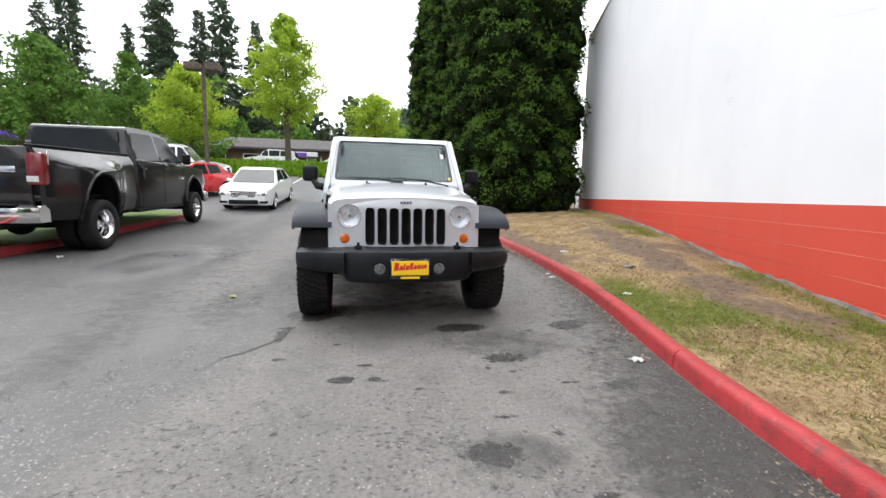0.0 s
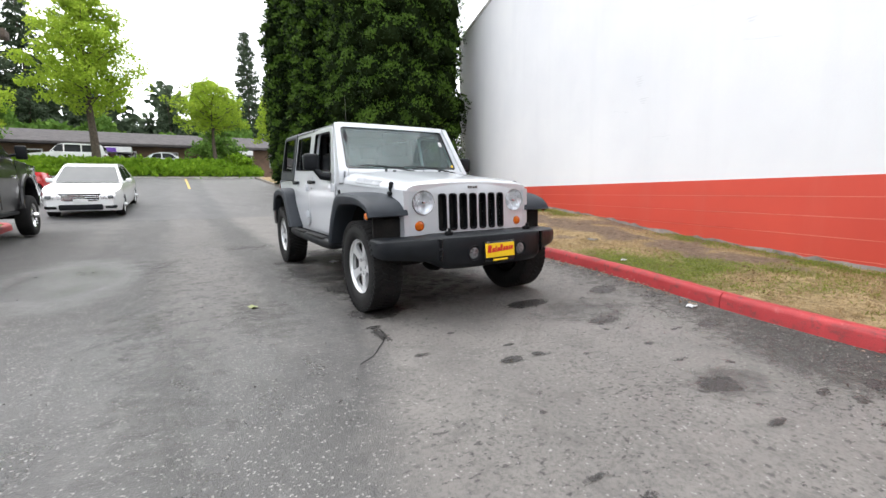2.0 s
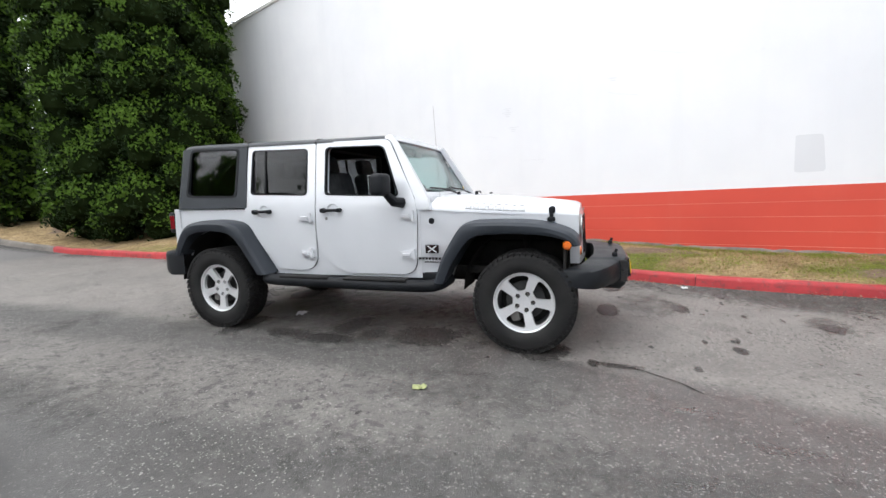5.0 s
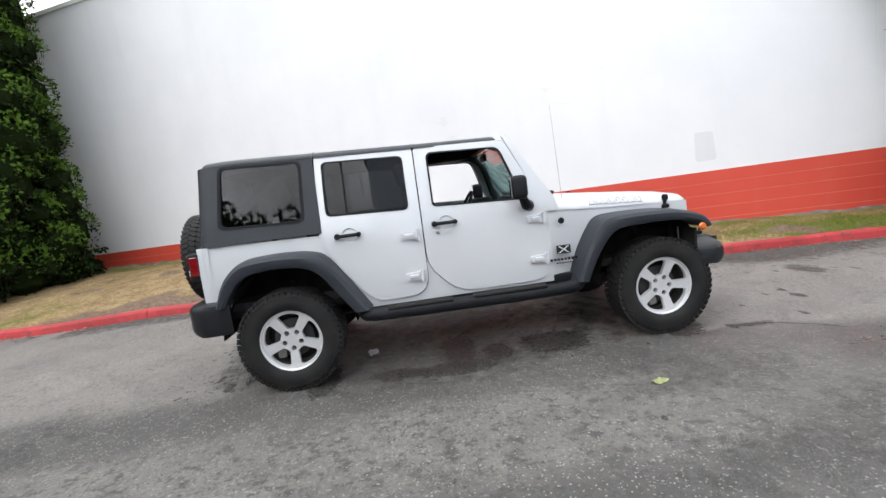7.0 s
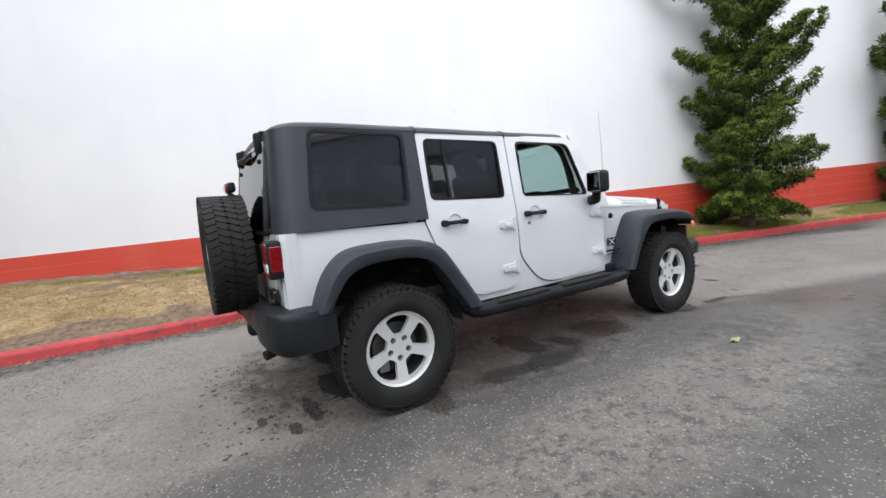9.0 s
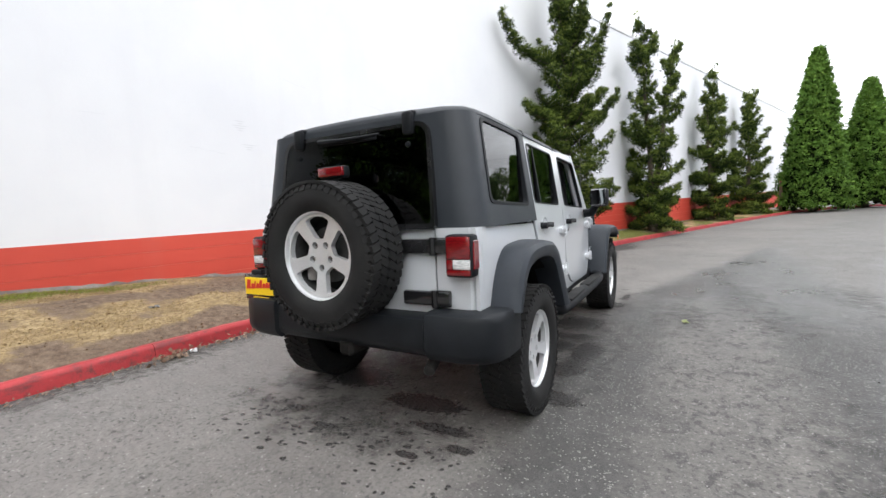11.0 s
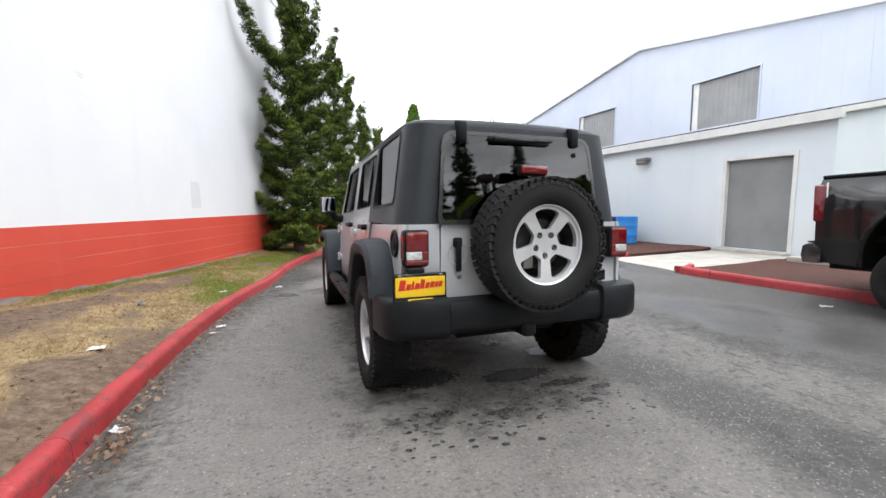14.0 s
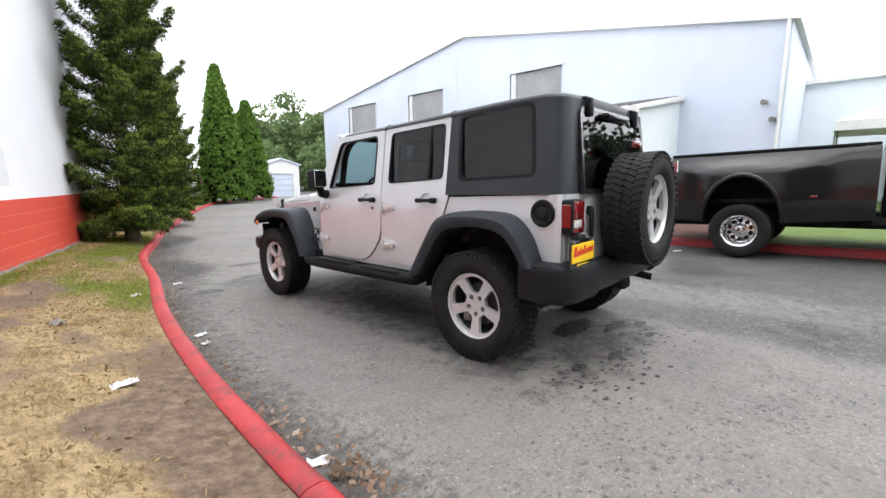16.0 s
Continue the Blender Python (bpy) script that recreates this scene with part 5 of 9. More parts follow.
# tail of the tub and the gate
back = panel(round_poly([(-0.79, 0.69), (0.79, 0.69), (0.792, 1.16), (-0.792, 1.16)], 0.0, 1), [round_poly([(-0.555, 0.7), (0.555, 0.7), (0.555, 1.1599), (-0.555, 1.1599)], 0.0, 1)], lambda u, v, d: Vector((u, 2.085 - 0.04 * d - 0.05 * max(0, (abs(u) - 0.74) / 0.05), v)), (-0.74, 0.74))
part("tail_panel", back, M["silver"], jeep)
gate = part("tailgate", panel(round_poly([(-0.548, 0.705), (0.548, 0.705), (0.548, 1.155), (-0.548, 1.155)], 0.015), [], lambda u, v, d: Vector((u, 2.088 - 0.05 * d, v))), M["silver"], jeep)
for z in (1.07, 0.8):
    bm = bmesh.new()
    box(bm, (-0.5, 2.108, z), (0.28, 0.035, 0.075), 0.012)
    tube(bm, [(-0.555, 2.118, z - 0.045), (-0.555, 2.118, z + 0.045)], 0.02, 8)
    box(bm, (-0.6, 2.1, z), (0.08, 0.02, 0.085), 0.008)
    part("gate_hinge", bm, M["black_gloss"], gate, "black tailgate hinge")
bm = lathe(bmesh.new(), [(0, -0.02), (0.04, -0.016), (0.062, 0.004), (0.066, 0.006)], Matrix.Translation((0.44, 2.088, 0.98)) @ pose(0, 0, 0, -90, 0, 0), 24)
part("handle_scoop", bm, M["silver"], gate)
bm = bmesh.new()
box(bm, (0.445, 2.115, 0.97), (0.035, 0.03, 0.19), 0.012)
box(bm, (0.445, 2.1, 1.05), (0.055, 0.04, 0.06), 0.014)
part("gate_handle", bm, M["black_plastic"], gate, "black tailgate handle")
part("gate_lock", lathe(bmesh.new(), [(0, 0.01), (0.012, 0.008), (0.014, 0)], Matrix.Translation((0.43, 2.09, 0.84)) @ pose(0, 0, 0, -90, 0, 0), 10), M["steel"], gate)
for s in (-1, 1):
    bm = boxed((s * 0.715, 2.115, 1.025), (0.15, 0.085, 0.21), 0.018, 2)
    tl = part("tail_light", bm, M["black_plastic"], jeep, "black tail lamp housing")
    part("red_lens", boxed((s * 0.715, 2.15, 1.065), (0.128, 0.026, 0.11), 0.008), M["red_lens"], tl)
    part("red_lens", boxed((s * 0.715, 2.15, 0.945), (0.128, 0.026, 0.028), 0.006), M["red_lens"], tl)
    part("red_lens", boxed((s * 0.668, 2.15, 0.985), (0.034, 0.026, 0.05), 0.004), M["red_lens"], tl)
    part("reverse_lens", boxed((s * 0.732, 2.15, 0.985), (0.092, 0.026, 0.048), 0.006), M["white_lens"], tl)
    part("side_lens", boxed((s * 0.789, 2.112, 1.03), (0.008, 0.06, 0.14), 0.003, 1), M["red_lens"], tl)
# fuel filler on its left side
bm = lathe(bmesh.new(), [(0.0, 0.004), (0.055, 0.004), (0.062, 0.012), (0.078, 0.012), (0.086, 0.0)], Matrix.Translation((0.792, 1.955, 1.045)) @ pose(0, 0, 0, 0, 90, 0), 28)
fu_ = part("fuel_filler", bm, M["black_plastic"], jeep, "round black fuel filler")
part("fuel_cap", lathe(bmesh.new(), [(0, 0.014), (0.03, 0.013), (0.04, 0.004)], Matrix.Translation((0.792, 1.955, 1.045)) @ pose(0, 0, 0, 0, 90, 0), 18), M["rubber"], fu_)


def bumper(sections):
    """Lofted bar along x: (x, y_front, y_back, z_low, z_high)."""
    rings = []
    for x, yf, yb, z0, z1 in sections:
        sg = 1 if yb > yf else -1
        r = 0.03
        rings.append([Vector((x, y, z)) for y, z in ((yb, z0 + 0.01), (yf + sg * 0.045, z0), (yf + sg * 0.012, z0 + r), (yf, z0 + r + 0.03), (yf + sg * 0.002, z1 - r - 0.01), (yf + sg * 0.014, z1 - 0.012), (yf + sg * 0.05, z1), (yb, z1))])
    return loft(bmesh.new(), rings)


half = [(0.0, -2.245, -1.98, 0.425, 0.685), (0.3, -2.238, -1.97, 0.425, 0.685), (0.46, -2.215, -1.95, 0.43, 0.685), (0.5, -2.195, -1.94, 0.445, 0.68), (0.52, -2.165, -1.93, 0.47, 0.675), (0.56, -2.155, -1.92, 0.49, 0.672), (0.72, -2.1, -1.88, 0.5, 0.668), (0.85, -2.025, -1.8, 0.505, 0.66), (0.9, -1.965, -1.74, 0.515, 0.65), (0.912, -1.9, -1.7, 0.525, 0.64)]
fb = part("front_bumper", bumper([(-x, *r) for x, *r in reversed(half[1:])] + half), M["bumper_plastic"], jeep, "dark plastic front bumper")
for s in (-1, 1):
    m_ = Matrix.Translation((s * 0.235, -2.243, 0.545)) @ pose(0, 0, 0, 90, 0, 0)
    fl_ = part("fog_lamp", lathe(bmesh.new(), [(0.02, -0.03), (0.04, -0.015), (0.047, 0.004), (0.058, 0.008), (0.062, -0.01)], m_, 24), M["black_plastic"], fb, "round fog lamp")
    part("fog_lens", lathe(bmesh.new(), [(0, 0.004), (0.03, 0.002), (0.047, -0.004)], m_, 24), M["fog"], fl_)
    bm = bmesh.new()
    box(bm, (s * 0.4, -2.13, 0.7), (0.06, 0.04, 0.03), 0.008)
    tube(bm, [(s * 0.4, -2.13, 0.7), (s * 0.4, -2.145, 0.74)], 0.012, 8)
    part("tow_point", bm, M["black_plastic"], fb)
    part("bumper_seam", boxed((s * 0.51, -2.17, 0.585), (0.008, 0.1, 0.17), 0.002, 1), M["black_gloss"], fb)
rear_half = [(0.0, 2.215, 2.05, 0.515, 0.72), (0.5, 2.210, 2.04, 0.515, 0.72), (0.53, 2.207, 2.03, 0.51, 0.722), (0.545, 2.225, 2.02, 0.5, 0.748), (0.74, 2.215, 1.99, 0.5, 0.748), (0.84, 2.185, 1.95, 0.502, 0.746), (0.885, 2.140, 1.9, 0.505, 0.743), (0.91, 2.065, 1.88, 0.51, 0.738), (0.918, 1.925, 1.86, 0.515, 0.73)]
rb = part("rear_bumper", bumper([(-x, *r) for x, *r in reversed(rear_half[1:])] + rear_half), M["bumper_plastic"], jeep, "dark plastic rear bumper")


def sign_plate(m, parent):
    """Yellow dealer plate in a black holder; its red writing as a plain waved bar."""
    bm = boxed((0, 0, 0), (0.315, 0.012, 0.165), 0.008)
    bm.transform(m)
    pl = part("plate_holder", bm, M["black_gloss"], parent, "black plate holder")
    bm = boxed((0, -0.009, 0.006), (0.292, 0.008, 0.112), 0.003, 1)
    bm.transform(m)
    part("yellow_plate", bm, M["yellow"], pl, "yellow dealer plate", smooth=False)
    bm = boxed((0, -0.009, -0.07), (0.15, 0.006, 0.016), 0.002, 1)
    bm.transform(m)
    part("yellow_strip", bm, M["yellow"], pl, smooth=False)
    for k, (x0, x1, h) in enumerate(((-0.125, -0.09, 0.058), (-0.085, -0.058, 0.032), (-0.053, -0.04, 0.046), (-0.035, -0.008, 0.032), (-0.003, 0.022, 0.05), (0.027, 0.05, 0.03), (0.055, 0.08, 0.032), (0.084, 0.102, 0.03), (0.105, 0.128, 0.03))):
        bm = panel([(x0 + 0.006, -0.012 + h), (x1 + 0.004, -0.016 + h), (x1 - 0.004, -0.016), (x0 - 0.006, -0.014)], [], lambda u, v, d: Vector((u, -0.0145 + 0.003 * d, v + 0.01 + u * 0.06)))
        bm.transform(m)
        part("letter_bar", bm, M["red_paint"], pl, "red script drawn as a plain stroke", smooth=False)
    for sx in (-1, 1):
        bm = boxed((sx * 0.12, -0.01, 0.07), (0.018, 0.006, 0.012), 0.002, 1)
        bm.transform(m)
        part("plate_bolt", bm, M["steel"], pl)
    return pl


sign_plate(Matrix.Translation((0, -2.262, 0.548)) @ pose(0, 0, 0, -6, 0, 0), fb)
sign_plate(Matrix.Translation((0.705, 2.175, 0.808)) @ pose(0, 0, 0, 0, 0, 180), rb)
part("plate_lamp", boxed((0.73, 2.16, 0.905), (0.1, 0.06, 0.03), 0.008), M["black_plastic"], rb)

# wheels
TYRE_R, RIM_R, TYRE_W = 0.39, 0.23, 0.258


def tyre_mesh(r=TYRE_R, rim=RIM_R, w=TYRE_W, lugs=True, name="tyre"):
    h = w / 2
    i = Matrix.Identity(4)
    prof = [(rim - 0.004, h * 0.72), (rim + 0.012, h * 0.86), (rim + (r - rim) * 0.25, h * 0.98), (rim + (r - rim) * 0.5, h * 1.0), (rim + (r - rim) * 0.8, h * 0.93), (r - 0.02, h * 0.82), (r - 0.0135, h * 0.6), (r - 0.013, 0)]
    prof = prof + [(a, -b) for a, b in reversed(prof[:-1])]
    bm = lathe(bmesh.new(), prof, i, 56)
    if not lugs:
        return mesh_of(name, bm, M["rubber"])
    body = mesh_of(name, bm, M["rubber"])
    bm = bmesh.new()
    n = 52
    for k in range(n):
        for row, (z, dz, da, tw, hh) in enumerate(((h * 0.72, h * 0.48, 0.82, 0.3, 0.0), (-h * 0.72, h * 0.48, 0.82, 0.3, 0.5), (h * 0.25, h * 0.5, 0.76, -0.5, 0.35), (-h * 0.25, h * 0.5, 0.76, -0.5, 0.85))):
            a = 2 * math.pi * (k + hh) / n
            q = Matrix.Rotation(a, 4, "Z") @ Matrix.Translation((r - 0.008, 0, z)) @ Matrix.Rotation(tw, 4, "X")
            bmesh.ops.create_cube(bm, size=1.0, matrix=q @ Matrix.Diagonal((0.016, 2 * math.pi * r / n * da, dz, 1)))
        for sg in (-1, 1):
            a = 2 * math.pi * (k + (0.0 if sg > 0 else 0.5)) / n
            q = Matrix.Rotation(a, 4, "Z") @ Matrix.Translation((r - 0.03, 0, sg * h * 0.92)) @ Matrix.Rotation(sg * 0.35, 4, "Y")
            bmesh.ops.create_cube(bm, size=1.0, matrix=q @ Matrix.Diagonal((0.03 if k % 2 else 0.04, 2 * math.pi * r / n * 0.62, 0.006, 1)))
    return body, mesh_of("tread", bm, M["rubber"])


def rim_mesh(rim=RIM_R, w=TYRE_W, spokes=5):
    h = w / 2
    bm = bmesh.new()
    i = Matrix.Identity(4)
    lathe(bm, [(rim * 0.915, h * 0.5), (rim * 0.965, h * 0.66), (rim * 0.985, h * 0.78), (rim * 1.01, h * 0.8), (rim * 1.015, h * 0.7), (rim * 0.99, h * 0.6)], i, 48)
    holes = []
    for k in range(spokes):
        a = math.pi / 2 + 2 * math.pi * (k + 0.5) / spokes
        pts = []
        for rr, da in ((0.4, 0.3), (0.88, 0.44), (0.9, 0.22), (0.905, 0.0), (0.9, -0.22), (0.88, -0.44), (0.4, -0.3)):
            pts.append((rim * rr * math.cos(a + da), rim * rr * math.sin(a + da)))
        holes.append(round_poly(pts, [0.012, 0.02, 0, 0, 0, 0.02, 0.012], 3))
    for k in range(5):
        a = math.pi / 2 + 2 * math.pi * k / 5
        holes.append(circle(rim * 0.285 * math.cos(a), rim * 0.285 * math.sin(a), 0.019, 12))

    def dish(u, v, d):
        r = math.hypot(u, v) / rim
        z = h * (0.5 + 0.16 * min(1, abs(r - 0.15) / 0.8))
        return Vector((u, v, z - 0.03 * d - (0.006 if r < 0.2 else 0)))

    panel(circle(0, 0, rim * 0.955, 48), holes, dish, bm=bm)
    return mesh_of("rim", bm, M["alloy"])


(tyre_me, tread_me), rim_me = tyre_mesh(), rim_mesh()
cap_me = mesh_of("center_cap", lathe(bmesh.new(), [(0, 0.066), (0.024, 0.0655), (0.03, 0.062), (0.031, 0.05)], Matrix.Identity(4), 20), M["alloy"])
# barrel and disc coloured dark, shade behind the spokes put in
barrel_me = mesh_of("barrel", lathe(bmesh.new(), [(RIM_R * 0.86, -TYRE_W * 0.35), (RIM_R * 0.88, 0.0), (RIM_R * 0.918, TYRE_W * 0.27)], Matrix.Identity(4), 40), M["dark_metal"])
disc_me = mesh_of("brake_disc", lathe(bmesh.new(), [(0.03, 0.0), (0.15, 0.0), (0.15, -0.02), (0.03, -0.02)], Matrix.Identity(4), 32), M["dark_metal"])
drum_me = mesh_of("wheel_back", lathe(bmesh.new(), [(0.0, -0.07), (0.198, -0.07), (0.198, -0.04), (0, -0.04)], Matrix.Identity(4), 32), M["chassis"])
caliper_me = mesh_of("brake_caliper", boxed((0.1, 0.09, 0.02), (0.07, 0.1, 0.06), 0.015), M["steel"])
nut_me = mesh_of("lug_nut", lathe(bmesh.new(), [(0, 0.06), (0.006, 0.059), (0.0095, 0.054), (0.0105, 0.03)], Matrix.Identity(4), 8), M["steel"])


def wheel(m, parent, nuts=True, name="wheel"):
    t = part(name, tyre_me, None, parent, "chunky all-terrain tyre on a five-spoke alloy wheel")
    t.matrix_basis = m
    tagged(part("tread", tread_me, None, t, "blocky tread lugs"), kind="stuff")
    for n_, me_ in (("rim", rim_me), ("barrel", barrel_me), ("center_cap", cap_me), ("brake_disc", disc_me), ("wheel_back", drum_me), ("brake_caliper", caliper_me)):
        part(n_, me_, None, t)
    for k in range(5):
        a = math.pi / 2 + 2 * math.pi * k / 5
        o = part("lug_nut", nut_me, None, t)
        o.location = (RIM_R * 0.285 * math.cos(a), RIM_R * 0.285 * math.sin(a), 0)
    return t


for s in (-1, 1):
    for y, spin in ((-1.4735, 14), (1.4735, 0)):
        wheel(Matrix.Translation((s * 0.79, y, TYRE_R)) @ pose(0, 0, 0, 0, 90 * s, 0) @ pose(0, 0, 0, 0, 0, -90 * s + spin), jeep)
spare = wheel(Matrix.Translation((-0.005, 2.275, 1.04)) @ pose(0, 0, 0, -90, 0, 0), jeep, name="spare_wheel")
bm = bmesh.new()
lathe(bm, [(0, 0.1), (0.1, 0.1), (0.13, 0.0), (0.18, -0.12)], Matrix.Translation((0, 2.175, 1.04)) @ pose(0, 0, 0, -90, 0, 0), 20)
box(bm, (0, 2.12, 1.0), (0.5, 0.06, 0.2), 0.02)
part("spare_carrier", bm, M["chassis"], jeep)
bm = bmesh.new()
tube(bm, [(0, 2.2, 1.3), (0, 2.2, 1.44)], 0.02, 8)
box(bm, (0, 2.2, 1.478), (0.19, 0.05, 0.065), 0.014)
bl = part("brake_light_post", bm, M["black_plastic"], jeep)
part("high_brake_light", boxed((0, 2.222, 1.48), (0.176, 0.03, 0.05), 0.008), M["red_lens"], bl, "red high-mounted brake lamp")

# cloth lining under the roof
M["headliner"] = surface("black_roof_lining", (0.01, 0.01, 0.0105), (0.016, 0.016, 0.017), 8, (0.95, 1.0), bumps=0.0, spec=0.0)
part("headliner", boxed((0, 0.82, 1.686), (1.22, 2.1, 0.01), 0.003, 1), M["headliner"], jeep, "black roof lining")

# underbody
bm = bmesh.new()
for s in (-1, 1):
    box(bm, (s * 0.42, 0.05, 0.53), (0.1, 3.9, 0.13), 0.01, 1)
box(bm, (0, 0.3, 0.6), (1.35, 3.3, 0.06))
box(bm, (0, -1.0, 0.72), (1.0, 1.6, 0.2), 0.03)
box(bm, (0, 1.0, 0.5), (0.9, 0.7, 0.16), 0.05)
for y in (-1.4735, 1.4735):
    tube(bm, [(-0.7, y, 0.4), (0.7, y, 0.4)], 0.045, 10)
    bmesh.ops.create_uvsphere(bm, u_segments=14, v_segments=8, radius=0.13, matrix=Matrix.Translation((-0.15 if y < 0 else 0, y, 0.4)))
tube(bm, [(0.35, 1.85, 0.5), (-0.35, 1.85, 0.5)], 0.11, 14)
tube(bm, [(-0.5, 2.0, 0.49), (-0.55, 2.2, 0.45)], 0.03, 10)
for s in (-1, 1):
    tube(bm, [(s * 0.5, -1.55, 0.42), (s * 0.52, -1.45, 0.85)], 0.035, 8)
    tube(bm, [(s * 0.5, 1.6, 0.42), (s * 0.5, 1.5, 0.8)], 0.035, 8)
box(bm, (0, 2.1, 0.5), (0.1, 0.22, 0.09), 0.02, 1)
part("underbody", bm, M["chassis"], jeep, "black ladder frame, axles and exhaust")

# cabin
part("cabin_floor", boxed((0, 0.6, 0.66), (1.4, 2.7, 0.06)), M["interior"], jeep)
bm = boxed((0, -0.42, 1.06), (1.34, 0.32, 0.3), 0.06, 3)
box(bm, (0.36, -0.3, 1.2), (0.36, 0.2, 0.1), 0.04)
dash = part("dashboard", bm, M["interior"], jeep, "dark dashboard")
bm = bmesh.new()
sw = Matrix.Translation((0.36, -0.12, 1.16)) @ pose(0, 0, 0, -62, 0, 0)
tube(bm, [sw @ Vector((0.18 * math.cos(a), 0.18 * math.sin(a), 0)) for a in [2 * math.pi * k / 28 for k in range(29)]], 0.016, 8, False)
for a in (0, 2.1, 4.2):
    tube(bm, [sw @ Vector((0, 0, -0.02)), sw @ Vector((0.17 * math.cos(a), 0.17 * math.sin(a), 0))], 0.014, 6)
tube(bm, [sw @ Vector((0, 0, -0.02)), (0.36, -0.38, 1.05)], 0.03, 8)
part("steering_wheel", bm, M["interior"], dash, "black steering wheel")


def seat(x, y, wide):
    bm = bmesh.new()
    box(bm, (x, y, 0.86), (wide, 0.5, 0.16), 0.05, 3)
    b = Euler((radians(-14), 0, 0)).to_matrix().to_4x4()
    box(bm, (x, y + 0.3, 1.16), (wide, 0.14, 0.62), 0.05, 3, b)
    st_ = part("seat", bm, M["seat_cloth"], jeep, "grey cloth seat")
    hx = [x] if wide < 0.7 else [x - 0.4, x + 0.4]
    for q in hx:
        bm = boxed((q, y + 0.42, 1.54), (0.26, 0.1, 0.18), 0.04, 3, b)
        tube(bm, [(q - 0.06, y + 0.4, 1.4), (q - 0.06, y + 0.42, 1.5)], 0.008, 6)
        tube(bm, [(q + 0.06, y + 0.4, 1.4), (q + 0.06, y + 0.42, 1.5)], 0.008, 6)
        part("headrest", bm, M["seat_cloth"], st_)


seat(-0.36, 0.08, 0.5)
seat(0.36, 0.08, 0.5)
seat(0.0, 0.95, 1.2)
bm = bmesh.new()
for s in (-1, 1):
    tube(bm, spline([(s * 0.6, -0.5, 1.2), (s * 0.585, -0.3, 1.66), (s * 0.575, 0.4, 1.69), (s * 0.575, 1.3, 1.69), (s * 0.6, 1.85, 1.3), (s * 0.62, 1.95, 1.0)], 40), 0.03, 8)
    tube(bm, [(s * 0.575, 0.42, 1.69), (s * 0.6, 0.45, 0.7)], 0.035, 8)
for y in (0.42, 1.3):
    tube(bm, [(-0.575, y, 1.69), (0.575, y, 1.69)], 0.03, 8)
part("roll_cage", bm, M["interior"], jeep, "padded black roll cage")
bm = boxed((0, -0.3, 1.62), (0.24, 0.03, 0.07), 0.015)
tube(bm, [(0, -0.3, 1.64), (0, -0.33, 1.7)], 0.008, 6)
part("rearview_mirror", bm, M["black_plastic"], jeep)
part("overhead_label", boxed((-0.34, -0.3, 1.715), (0.1, 0.05, 0.004)), M["red_paint"], jeep, "red warning tag on the sun visor", smooth=False)


# ---- islands and kerbs across the lane ----
M["lawn"] = surface("mown_lawn", (0.07, 0.12, 0.02), (0.12, 0.17, 0.035), 1.2, (0.9, 1.0), bumps=0.9, fine=70, dist=0.02)
M["ivy_soil"] = surface("leafy_soil", (0.03, 0.06, 0.012), (0.06, 0.1, 0.02), 3, (0.9, 1.0), bumps=0.9, fine=30, dist=0.03)
M["barrel_blue"] = surface("blue_plastic_drum", (0.018, 0.19, 0.58), (0.028, 0.24, 0.66), 4, (0.35, 0.5), bumps=0.05)
M["barrel_navy"] = surface("navy_plastic_drum", (0.012, 0.03, 0.12), (0.02, 0.045, 0.17), 4, (0.4, 0.55), bumps=0.05)
M["brown_wall"] = surface("brown_board_wall", (0.12, 0.075, 0.05), (0.19, 0.12, 0.08), 1.5, (0.8, 0.9), bumps=0.3)
M["bark"] = surface("grey_brown_bark", (0.05, 0.038, 0.028), (0.11, 0.085, 0.065), 9, (0.9, 1.0), bumps=1.0, fine=40, dist=0.02)
M["line_yellow"] = surface("faded_yellow_line", (0.5, 0.33, 0.08), (0.62, 0.45, 0.14), 6, (0.7, 0.85), bumps=0.2)
M["line_white"] = surface("faded_white_line", (0.5, 0.5, 0.48), (0.65, 0.65, 0.62), 6, (0.7, 0.85), bumps=0.2)

kerb_side = -1
far_line = spline([(-5.55, 8.6, 0), (-5.32, 8.2, 0), (-5.25, 7.5, 0), (-5.22, 4, 0), (-5.25, 1.5, 0), (-5.3, -1.0, 0), (-5.45, -1.35, 0), (-5.8, -1.55, 0)], 120)
kerb_run(far_line, [3.2, 6.4, 9.4], "kerb_lot_side", "", M["kerb"], "red-painted kerb beside the parked pickup")
island_line = spline([(-6.2, -3.45, 0), (-5.95, -3.7, 0), (-5.95, -4.1, 0), (-6.35, -4.8, 0), (-6.75, -5.6, 0), (-7.2, -6.6, 0), (-7.9, -7.6, 0), (-8.9, -8.4, 0)], 80)
kerb_run(island_line[:30], [], "kerb_island", "", M["kerb"], "short red-painted kerb end at the bark bed")
kerb_run(island_line[29:], [2.0], "kerb_island_bare", "", M["mid_kerb"], "bare grey concrete kerb round the bark bed")
shrub_line = spline([(-13.3, -16.5, 0), (-11.5, -16.6, 0), (-9.9, -17.2, 0), (-9.7, -18.2, 0), (-11, -20.5, 0), (-13.2, -23, 0)], 60)
kerb_run(shrub_line, [3.0, 6.0], "kerb_planter", "", M["mid_kerb"], "grey concrete kerb of the planting bed by the workshop")


